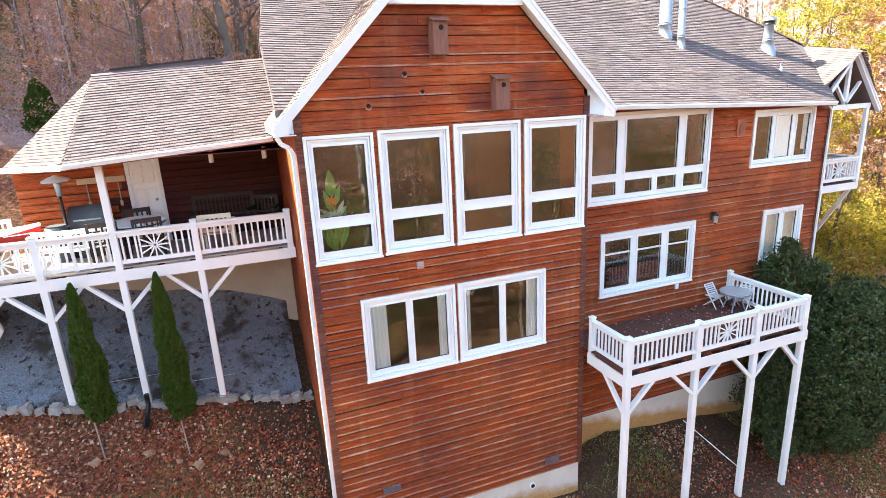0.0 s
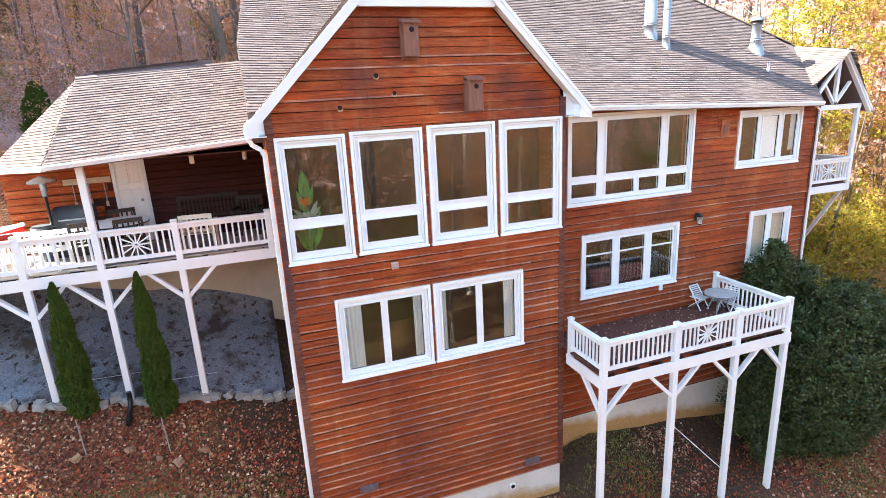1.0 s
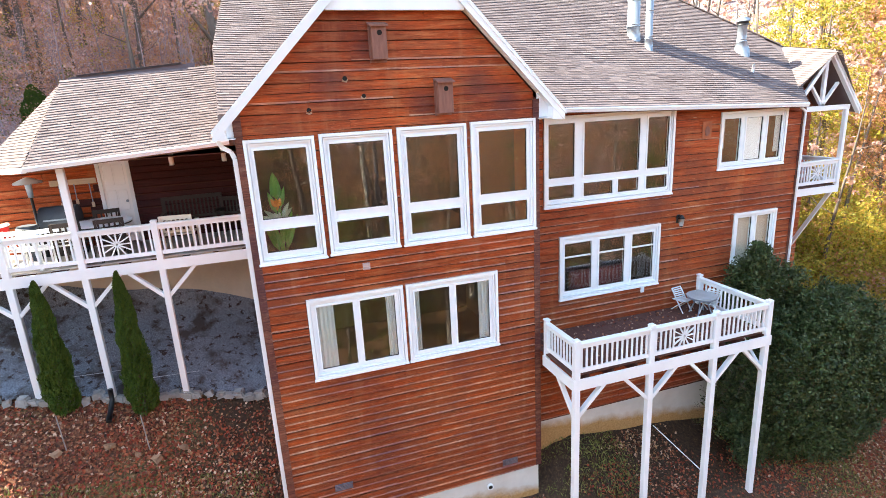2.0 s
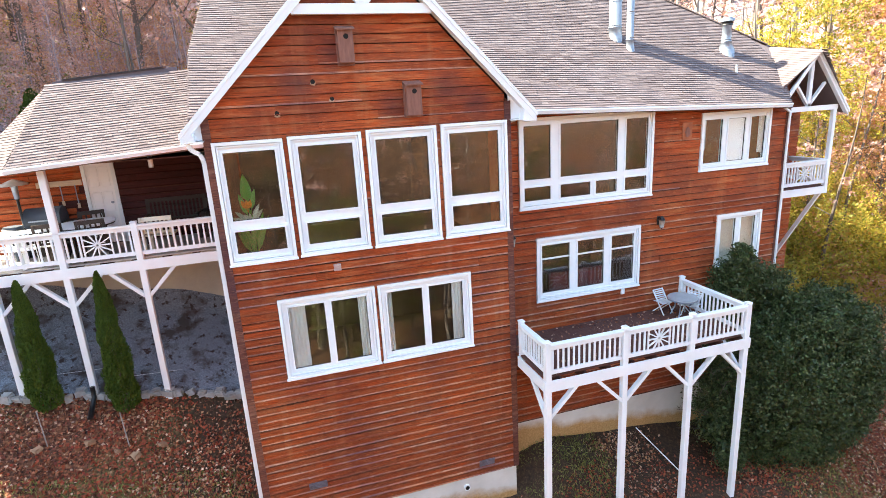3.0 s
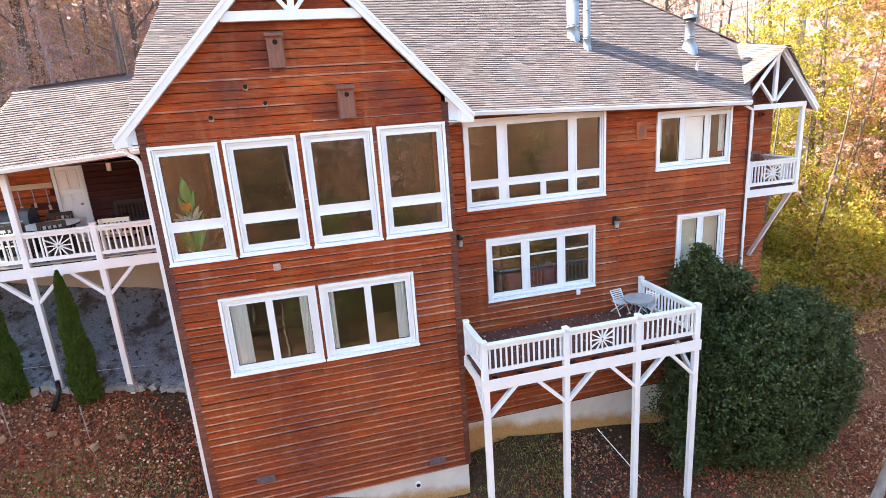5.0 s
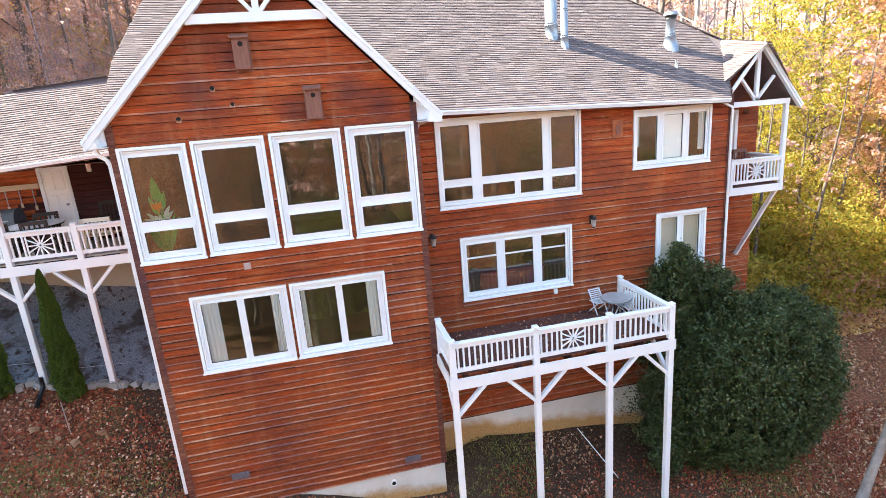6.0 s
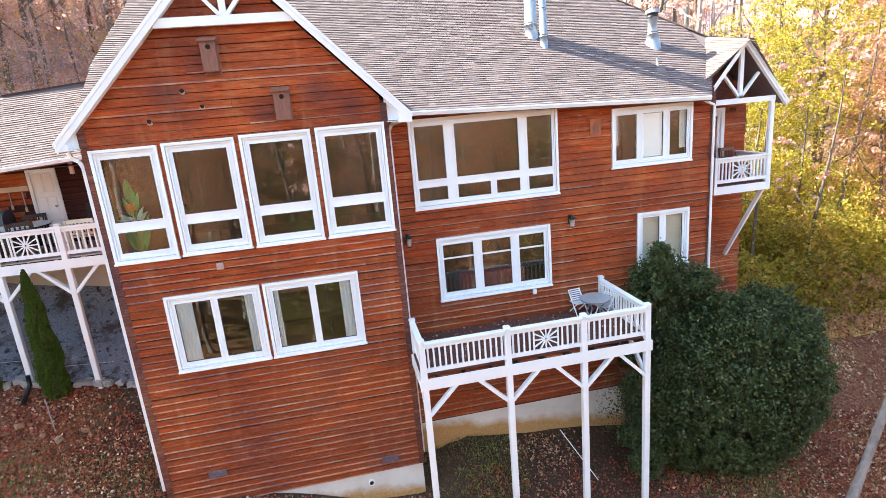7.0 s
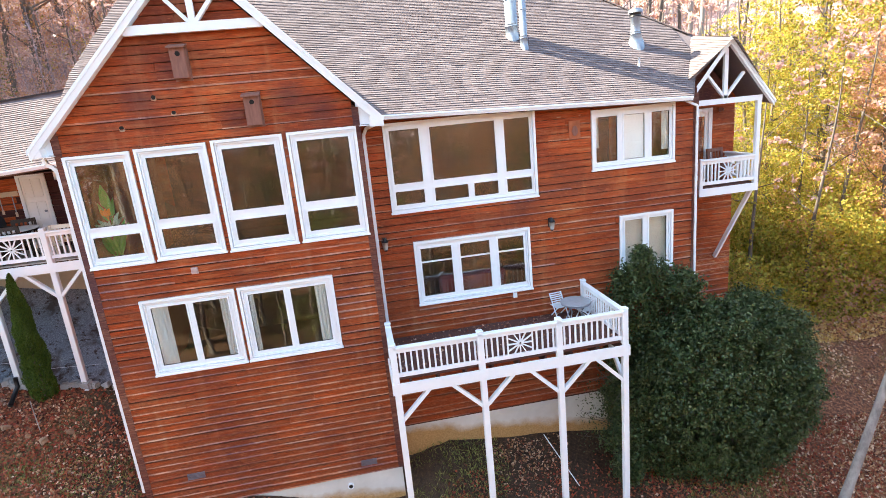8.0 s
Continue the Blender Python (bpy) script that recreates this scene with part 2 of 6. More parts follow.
def ground_material():
    m, nt, b = mat("leaf_strewn_ground", 0.95)
    a = noise_at(nt, (1, 1, 1), 0.35, 5, 0.6)
    c = noise_at(nt, (1, 1, 1), 14, 5, 0.7)
    litter = ramp(nt, c, [(0.32, (0.018, 0.010, 0.008)), (0.47, (0.10, 0.036, 0.018)), (0.58, (0.22, 0.085, 0.040)), (0.70, (0.38, 0.21, 0.12))])
    grass = ramp(nt, c, [(0.3, (0.04, 0.045, 0.015)), (0.55, (0.13, 0.14, 0.045)), (0.75, (0.30, 0.27, 0.11))])
    sep = nt.nodes.new("ShaderNodeSeparateXYZ")
    nt.links.new(nt.nodes.new("ShaderNodeNewGeometry").outputs["Position"], sep.inputs[0])
    lawn = nt.nodes.new("ShaderNodeMath")
    lawn.operation = "MULTIPLY"
    nt.links.new(span(nt, sep.outputs["Y"], 8.0, 1.0), lawn.inputs[0])
    nt.links.new(span(nt, a, 0.50, 0.64), lawn.inputs[1])
    near = nt.nodes.new("ShaderNodeMath")
    near.operation = "MULTIPLY"
    nt.links.new(lawn.outputs[0], near.inputs[0])
    nt.links.new(span(nt, sep.outputs["Y"], -12.0, -8.0), near.inputs[1])
    hill = ramp(nt, c, [(0.32, (0.15, 0.10, 0.105)), (0.5, (0.33, 0.225, 0.225)), (0.68, (0.52, 0.40, 0.40))])
    litter = mix(nt, span(nt, sep.outputs["Y"], 9.0, 13.0), litter, hill)
    col = mix(nt, near.outputs[0], litter, grass)
    soil = ramp(nt, c, [(0.3, (0.022, 0.013, 0.009)), (0.55, (0.065, 0.036, 0.020)), (0.75, (0.16, 0.10, 0.05))])
    edge = nt.nodes.new("ShaderNodeMath")
    edge.operation = "MULTIPLY_ADD"
    edge.inputs[1].default_value = 3.0
    nt.links.new(a, edge.inputs[0])
    nt.links.new(sep.outputs["Y"], edge.inputs[2])
    bed = nt.nodes.new("ShaderNodeMath")
    bed.operation = "MULTIPLY"
    nt.links.new(span(nt, edge.outputs[0], -0.9, 0.1), bed.inputs[0])
    nt.links.new(span(nt, sep.outputs["X"], -8.0, -6.8), bed.inputs[1])
    bed2 = nt.nodes.new("ShaderNodeMath")
    bed2.operation = "MULTIPLY"
    nt.links.new(bed.outputs[0], bed2.inputs[0])
    nt.links.new(span(nt, sep.outputs["X"], 9.5, 7.5), bed2.inputs[1])
    col = mix(nt, bed2.outputs[0], col, soil)
    # unseen valley floor is darkened so that the windows reflect less of it
    valley_dark = ramp(nt, c, [(0.32, (0.030, 0.018, 0.011)), (0.5, (0.12, 0.060, 0.028)), (0.68, (0.26, 0.14, 0.065))])
    col = mix(nt, span(nt, sep.outputs["Y"], -13.0, -17.0), col, valley_dark)
    nt.links.new(col, b.inputs["Base Color"])
    bump(nt, b, c, 0.8, 0.03)
    return m


SHINGLE = shingle_material()
GROUND = ground_material()
LITTER = varied("fallen_leaves", [(0.04, 0.016, 0.012), (0.20, 0.05, 0.028), (0.34, 0.13, 0.06), (0.62, 0.42, 0.30), (0.12, 0.03, 0.022), (0.42, 0.19, 0.11)], 0.8)
LITTER_RED = varied("red_fallen_leaves", [(0.22, 0.030, 0.016), (0.34, 0.060, 0.026), (0.32, 0.095, 0.035), (0.15, 0.030, 0.018), (0.40, 0.13, 0.06)], 0.8)
LITTER_TAN = varied("tan_fallen_leaves", [(0.32, 0.17, 0.085), (0.50, 0.30, 0.17), (0.70, 0.52, 0.38), (0.24, 0.10, 0.05), (0.38, 0.18, 0.085), (0.33, 0.22, 0.10)], 0.8)
LITTER_GOLD = varied("golden_fallen_leaves", [(0.52, 0.33, 0.09), (0.62, 0.42, 0.14), (0.46, 0.22, 0.07), (0.66, 0.50, 0.24), (0.38, 0.17, 0.06)], 0.7)
GRASS = varied("yellowing_grass", [(0.10, 0.13, 0.03), (0.20, 0.21, 0.05), (0.32, 0.29, 0.10)], 0.7, True, 0.2)
LEAF_GREEN = varied("evergreen_leaves", [(0.014, 0.030, 0.007), (0.030, 0.060, 0.014), (0.062, 0.108, 0.028), (0.017, 0.034, 0.009), (0.14, 0.17, 0.065), (0.022, 0.044, 0.010)], 0.5, True, 0.15)
LEAF_CYPRESS = varied("arborvitae_sprays", [(0.026, 0.066, 0.006), (0.05, 0.105, 0.009), (0.08, 0.14, 0.014)], 0.7, True, 0.2)
LEAF_YELLOW = varied("yellow_leaves", [(0.48, 0.42, 0.06), (0.62, 0.52, 0.10), (0.16, 0.20, 0.03), (0.56, 0.32, 0.08), (0.40, 0.42, 0.08), (0.24, 0.22, 0.04)], 0.55, True, 0.56)
LEAF_ORANGE = varied("orange_leaves", [(0.44, 0.21, 0.11), (0.55, 0.33, 0.18), (0.51, 0.28, 0.20), (0.46, 0.20, 0.12), (0.58, 0.39, 0.18)], 0.6, True, 0.55)
LEAF_BROWN = varied("rust_leaves", [(0.46, 0.28, 0.26), (0.56, 0.38, 0.37), (0.50, 0.25, 0.19), (0.60, 0.47, 0.48), (0.52, 0.33, 0.20)], 0.7, True, 0.58)
LEAF_OLIVE = varied("olive_leaves", [(0.10, 0.12, 0.03), (0.18, 0.19, 0.05), (0.14, 0.13, 0.04)], 0.6, True, 0.35)


# ---- mesh helpers ----
ORIGIN = {}


def link_mesh(name, bm, material):
    me = bpy.data.meshes.new(name)
    bm.normal_update()
    bm.to_mesh(me)
    bm.free()
    me.materials.append(material)
    return me


def thing(name, at, label="", category="", group="", kind=""):
    """An Empty at the thing's base; its parts are given in world places."""
    e = new(name)
    e.location = at
    ORIGIN[e.name] = Vector(at)
    return tagged(e, label, category, group, kind)


def solid(name, bm, material, label="", category="", group="", kind=""):
    ob = new(name, link_mesh(name, bm, material))
    ORIGIN[ob.name] = Vector((0, 0, 0))
    return tagged(ob, label, category, group, kind)


def part(name, bm, material, parent, label=""):
    """One mesh under a thing or part."""
    o = ORIGIN[parent.name]
    bmesh.ops.translate(bm, vec=-o, verts=bm.verts)
    ob = new(name, link_mesh(name, bm, material))
    ob.parent = parent
    ORIGIN[ob.name] = o
    return tagged(ob, label)


def shared(name, me, at, parent, turn=None):
    """One more object on a mesh that others share, at a place in the world."""
    ob = new(name, me)
    ob.parent = parent
    ob.location = Vector(at) - ORIGIN[parent.name]
    if turn:
        ob.rotation_euler = turn
    return ob


def box(bm, x0, x1, y0, y1, z0, z1):
    v = [bm.verts.new(p) for p in ((x0, y0, z0), (x1, y0, z0), (x1, y1, z0), (x0, y1, z0), (x0, y0, z1), (x1, y0, z1), (x1, y1, z1), (x0, y1, z1))]
    for f in ((3, 2, 1, 0), (4, 5, 6, 7), (0, 1, 5, 4), (1, 2, 6, 5), (2, 3, 7, 6), (3, 0, 4, 7)):
        bm.faces.new([v[i] for i in f])
    return bm


def beam(bm, p, q, w, h, up=(0, 0, 1)):
    """A bar of width w and height h from p to q."""
    p, q = Vector(p), Vector(q)
    d = (q - p).normalized()
    s = d.cross(Vector(up))
    if s.length < 1e-4:
        s = d.cross(Vector((0, 1, 0)))
    s.normalize()
    u = s.cross(d)
    c = [(-1, -1), (1, -1), (1, 1), (-1, 1)]
    a = [bm.verts.new(p + s * (i * w / 2) + u * (j * h / 2)) for i, j in c]
    b = [bm.verts.new(q + s * (i * w / 2) + u * (j * h / 2)) for i, j in c]
    bm.faces.new(a[::-1])
    bm.faces.new(b)
    for i in range(4):
        k = (i + 1) % 4
        bm.faces.new((a[i], a[k], b[k], b[i]))
    return bm


def tube(bm, pts, radii, n=8, cap=True):
    rings = []
    for i, (p, r) in enumerate(zip(pts, radii)):
        p = Vector(p)
        d = (Vector(pts[min(i + 1, len(pts) - 1)]) - Vector(pts[max(i - 1, 0)])).normalized()
        s = d.cross(Vector((0.13, 0.98, 0.1))).normalized()
        u = d.cross(s)
        rings.append([bm.verts.new(p + (s * math.cos(6.28319 * k / n) + u * math.sin(6.28319 * k / n)) * r) for k in range(n)])
    for a, b in zip(rings, rings[1:]):
        for k in range(n):
            f = bm.faces.new((a[k], a[(k + 1) % n], b[(k + 1) % n], b[k]))
            f.smooth = True
    if cap:
        bm.faces.new(rings[0])
        bm.faces.new(rings[-1][::-1])
    return bm


def prism(bm, outline, shift):
    """A flat outline given thickness along shift."""
    s = Vector(shift)
    a = [bm.verts.new(p) for p in outline]
    b = [bm.verts.new(Vector(p) + s) for p in outline]
    bm.faces.new(a)
    bm.faces.new(b[::-1])
    n = len(a)
    for i in range(n):
        bm.faces.new((a[i], b[i], b[(i + 1) % n], a[(i + 1) % n]))
    bmesh.ops.recalc_face_normals(bm, faces=bm.faces)
    return bm


def bevelled(bm, r=0.008):
    bmesh.ops.bevel(bm, geom=list(bm.edges), offset=r, segments=1, affect="EDGES")
    return bm


B = bmesh.new


def smooth(a, b, x):
    t = max(0.0, min(1.0, (x - a) / (b - a)))
    return t * t * (3 - 2 * t)


def ground_z(x, y):
    """Height of the ground: a slope that falls towards the valley and rises to wooded hills all round."""
    left = smooth(-3.0, -8.0, x)
    z = -5.25 - 0.14 * max(-16.0, min(x, 16.0)) + 0.06 * max(0.0, min(-5.0 - x, 12.0))
    if y > 1.1:
        yy = min(y, 9.0)
        z += 0.5 * (yy - 1.1) + left * 0.02 * yy * yy
    else:
        z += 0.5 * (max(y, -3.0) - 1.1)
        if y < -3.0:
            z += 0.22 * (max(y, -16.0) + 3.0)
    z += smooth(0.1, 1.6, x) * (0.30 + 0.19 * (0.7 - max(-1.31, min(y, 0.7))))
    z -= 0.42 * smooth(-4.2, -0.6, x) * smooth(1.9, 0.6, x) * smooth(0.9, 0.2, y) * smooth(-3.0, -0.5, y)
    back = max(0.0, y - 9.0)
    z += 0.42 * min(back, 90.0) * smooth(0, 18, back)
    far = max(0.0, -y - 24.0)
    z += 0.36 * min(far, 110) * smooth(0, 20, far)
    side = max(0.0, abs(x - 2) - 24.0)
    z += 0.25 * min(side, 120) * smooth(0, 20, side) * smooth(-25, 10, y)
    return z


# ---- ground ----
def build_ground():
    def axis(lo, hi, c):
        vals, v, step = [c], c, 0.5
        while v < hi:
            step = 0.5 if v < c + 14 else step * 1.12
            v += step
            vals.append(v)
        v = c
        while v > lo:
            step = 0.5 if v > c - 14 else step * 1.12
            v -= step
            vals.insert(0, v)
        return vals
    xs, ys = axis(-420, 420, 0), axis(-420, 420, 0)
    verts = []
    for y in ys:
        for x in xs:
            near = 1.0 if abs(x) < 30 and abs(y) < 30 else 3.0
            bumpy = 0.10 * noise.noise((x * 0.5, y * 0.5, 0)) + 0.05 * noise.noise((x * 1.7, y * 1.7, 3))
            verts.append((x, y, ground_z(x, y) + bumpy * near))
    n = len(xs)
    faces = [(j * n + i, j * n + i + 1, (j + 1) * n + i + 1, (j + 1) * n + i) for j in range(len(ys) - 1) for i in range(n - 1)]
    me = bpy.data.meshes.new("ground")
    me.from_pydata(verts, [], faces)
    me.polygons.foreach_set("use_smooth", [True] * len(faces))
    me.materials.append(GROUND)
    tagged(new("ground", me), "sloping woodland ground with fallen leaves and thin grass", "ground", kind="structure")


build_ground()

# ---- the house: plan in metres ----
FX0, FX1 = -5.55, 0.20            # front block
WY, WX1 = 0.70, 8.34              # wing wall plane and its corner
PY, PX0 = 4.75, -11.05            # porch wall plane and its corner
BASE = -5.32                      # top of the foundation
LAP, GROOVE = 0.166, 0.023         # siding exposure and the gap between boards
RIDGE_X, EAVE_Z, RAKE = -2.60, 2.84, 1.02
MAIN_Y, MAIN_Z, MAIN_S, MAIN_RIDGE = 0.35, 2.83, 0.77, 6.0

FRONT_OPEN = [(-5.45, -4.25, 0.51, 2.74), (-4.17, -2.83, 0.53, 2.76), (-2.74, -1.36, 0.52, 2.78), (-1.27, 0.13, 0.52, 2.79),
              (-4.74, -2.85, -1.97, -0.29), (-2.79, -0.79, -1.97, -0.29)]
WING_OPEN = [(0.71, 4.21, 0.75, 2.76), (5.59, 7.73, 1.19, 2.59), (1.11, 3.94, -1.53, 0.02), (6.27, 7.71, -1.47, -0.01)]
DOOR = (-8.90, -8.22, 0.30, 2.32)


def cells(x0, x1, z0, z1, holes):
    """The rectangles that remain of a rectangle once the holes are cut out, as upright strips."""
    xs = sorted({x0, x1, *[min(max(v, x0), x1) for h in holes for v in h[:2]]})
    out = []
    for a, b in zip(xs, xs[1:]):
        if b - a < 0.004:
            continue
        m = (a + b) / 2
        cuts = sorted((h[2], h[3]) for h in holes if h[0] < m < h[1])
        z = z0
        for lo, hi in cuts:
            if lo > z:
                out.append((a, b, z, min(lo, z1)))
            z = max(z, hi)
            if z >= z1:
                break
        if z < z1:
            out.append((a, b, z, z1))
    return [c for c in out if c[3] - c[2] > 0.004]


def inset(h, d):
    return (h[0] + d, h[1] - d, h[2] + d, h[3] - d)


def wall(name, y, thick, x0, x1, z0, z1, holes, label, gable=None):
    bm = B()
    for a, b, c, d in cells(x0, x1, z0, z1, [inset(h, 0.07) for h in holes]):
        box(bm, a, b, y, y + thick, c, d)
    if gable:
        prism(bm, [(x0, y, z1), (x1, y, z1), (gable[0], y, gable[1])], (0, thick, 0))
    return solid(name, bm, GROOVED, label, "wall", kind="structure")


def siding(parent, y, x0, x1, z0, z1, holes, slope=None, sign=-1, stain=None):
    """Lapped boards, cut round the openings; each one is a piece of its own."""
    rows = int(math.ceil((z1 - z0) / LAP))
    for r in range(rows):
        a, b = z0 + r * LAP, min(z0 + (r + 1) * LAP, z1)
        xa, xb = x0, x1
        if slope and a > slope[1]:
            run = (a - slope[1]) / RAKE
            xa, xb = max(x0, slope[0] + run - 0.24), min(x1, slope[2] - run + 0.24)
            if xb - xa < 0.15:
                continue
        joints = []
        x = xa + random.uniform(0.8, 3.4)
        while x < xb - 0.6:
            joints.append(x)
            x += random.uniform(2.2, 4.2)
        edges = [xa, *joints, xb]
        for p, q in zip(edges, edges[1:]):
            strips = cells(p, q, a, b, [inset(h, -0.007) for h in holes])
            merged = []
            for s in strips:
                if merged and abs(merged[-1][1] - s[0]) < 1e-6 and merged[-1][2:] == s[2:]:
                    merged[-1] = (merged[-1][0], s[1], s[2], s[3])
                else:
                    merged.append(s)
            for s0, s1, c, d in merged:
                if abs(d - b) < 1e-6:
                    d -= (0.013 if a > 1.5 else GROOVE * (1.0 if a > -0.3 else 1.25)) * random.uniform(0.5, 1.4)
                sag = random.uniform(-0.006, 0.006)
                lip = random.uniform(0.040, 0.056)
                top = lip - 0.020 * (d - a) / LAP
                low = lip - 0.020 * (c - a) / LAP
                g = 0.0015
                cut0 = (d - c) / RAKE if slope and s0 == xa and xa > x0 else 0.0
                cut1 = (d - c) / RAKE if slope and s1 == xb and xb < x1 else 0.0
                bm = B()
                k = random.uniform(0.12, 0.22)
                mid = top + (low - top) * 0.1 - (0.006 if a < 0.3 else 0.0)
                v = [bm.verts.new(t) for t in (
                    (s0 + g, y + sign * low, c + sag), (s1 - g, y + sign * low, c - sag), (s1 - g - cut1, y + sign * top, d), (s0 + g + cut0, y + sign * top, d),
                    (s0 + g, y, c + sag), (s1 - g, y, c - sag), (s1 - g - cut1, y, d), (s0 + g + cut0, y, d),
                    (s0 + g + cut0 * k, y + sign * mid, c + (d - c) * k), (s1 - g - cut1 * k, y + sign * mid, c + (d - c) * k))]
                for f in ((0, 1, 9, 8), (8, 9, 2, 3), (0, 4, 5, 1), (0, 8, 3, 7, 4), (1, 5, 6, 2, 9), (3, 2, 6, 7)):
                    bm.faces.new([v[i] for i in f])
                worn = not stain and random.random() < (0.9 if a < -1.6 else 0.55 if a < 0.4 else 0.22)
                if worn:
                    bm.faces.ensure_lookup_table()
                    bm.faces[0].material_index = 1
                # the shaded stain stops at x -9.65; boards beyond it stay SIDING
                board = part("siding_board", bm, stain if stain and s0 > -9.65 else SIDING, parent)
                if worn:
                    board.data.materials.append(SIDING_EDGE)


wall_front = wall("wall_front", 0.0, 0.18, FX0, FX1, BASE, 3.14, FRONT_OPEN, "red-stained cedar lap siding on the tall gable front", (RIDGE_X, 5.98))
wall_wing = wall("wall_wing", WY, 0.18, FX1, WX1, BASE + 0.60, 2.88, WING_OPEN, "red-stained cedar lap siding of the long wing")
wall_porch = wall("wall_porch", PY, 0.18, PX0, FX0, 0.24, 2.44, [DOOR], "red-stained cedar siding behind the covered porch")


def plain_wall(name, x0, x1, y0, y1, z0, z1, material, label, kind_of="wall"):
    return solid(name, box(B(), x0, x1, y0, y1, z0, z1), material, label, kind_of, kind="structure")


plain_wall("wall_front_left_side", FX0, FX0 + 0.18, 0.18, PY, -5.0, 3.3, SIDING, "red-stained cedar side wall beside the porch")
plain_wall("wall_front_right_side", FX1 - 0.18, FX1, 0.18, WY, BASE, 3.2, SIDING, "short red cedar return wall in the inner corner")
plain_wall("wall_wing_right_side", WX1 - 0.18, WX1, WY + 0.18, 2.2, BASE - 1.2, 2.7, SIDING, "red cedar return wall by the balcony")
wall_end = plain_wall("wall_balcony", WX1, 10.5, 2.2, 2.38, -6.5, 3.0, SIDING, "red cedar wall set back behind the balcony")
plain_wall("wall_east", 10.32, 10.5, 2.38, 8.6, -7.0, 3.4, SIDING, "red cedar end wall of the house")
plain_wall("wall_back", PX0, 10.5, 8.6, 8.8, -5.0, 2.4, SIDING, "red cedar back wall of the house")
plain_wall("wall_west", PX0, PX0 + 0.18, PY + 0.18, 8.6, -3.0, 2.2, SIDING, "red cedar end wall beyond the porch")
plain_wall("foundation_front", FX0 + 0.03, FX1 - 0.02, 0.02, 0.3, -7.0, BASE, MUDDY, "cream painted concrete foundation under the gable front", "foundation")
plain_wall("foundation_wing", FX1 - 0.02, WX1 - 0.02, WY + 0.02, WY + 0.17, -8.5, BASE + 0.66, MUDDY, "cream painted concrete foundation under the wing", "foundation")
plain_wall("foundation_corner", FX1 - 0.3, FX1 - 0.025, 0.3, WY + 0.3, -7.0, BASE, MUDDY, "cream painted concrete foundation return", "foundation")
# unseen stretch beyond PX0 is added to keep sun off the gravel
plain_wall("foundation_porch", -17.5, FX0, PY + 0.02, PY + 0.3, -3.4, 0.31, CONCRETE, "bare concrete foundation under the porch deck", "foundation")

# rooms behind the glass, painted near-black so that they look unlit
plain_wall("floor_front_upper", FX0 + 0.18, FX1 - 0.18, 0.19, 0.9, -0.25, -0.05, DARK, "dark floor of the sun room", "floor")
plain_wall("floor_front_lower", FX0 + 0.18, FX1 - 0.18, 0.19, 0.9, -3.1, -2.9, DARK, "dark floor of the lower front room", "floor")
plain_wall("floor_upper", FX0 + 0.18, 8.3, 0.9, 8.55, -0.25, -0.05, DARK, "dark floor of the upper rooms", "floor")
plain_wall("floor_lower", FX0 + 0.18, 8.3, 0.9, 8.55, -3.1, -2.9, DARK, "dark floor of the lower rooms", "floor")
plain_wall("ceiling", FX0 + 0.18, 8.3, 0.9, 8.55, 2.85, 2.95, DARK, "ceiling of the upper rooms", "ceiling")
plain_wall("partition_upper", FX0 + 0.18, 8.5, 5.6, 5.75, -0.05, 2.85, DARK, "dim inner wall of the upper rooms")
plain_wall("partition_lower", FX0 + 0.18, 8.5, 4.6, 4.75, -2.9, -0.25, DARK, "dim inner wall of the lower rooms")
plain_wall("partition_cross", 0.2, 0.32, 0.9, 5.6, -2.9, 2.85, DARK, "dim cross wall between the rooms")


def trim(name, x0, x1, y0, y1, z0, z1, material, label):
    return solid(name, box(B(), x0, x1, y0, y1, z0, z1), material, label, "trim", kind="structure")


trim("corner_board_left", FX0 - 0.02, FX0 + 0.12, -0.045, -0.002, BASE, 3.27, TRIM_DARK, "dark brown corner board at the gable front")
trim("corner_board_right", FX1 - 0.11, FX1 + 0.025, -0.045, -0.002, BASE, 3.16, TRIM_DARK, "dark brown corner board at the inner corner")
trim("corner_board_return", FX1 + 0.002, FX1 + 0.027, 0.0, 0.12, BASE, 3.0, TRIM_DARK, "dark brown corner board on the return wall")
trim("corner_board_wing", WX1 - 0.11, WX1 + 0.025, WY - 0.045, WY - 0.002, BASE + 0.4, 2.75, TRIM_DARK, "dark brown corner board at the end of the wing")


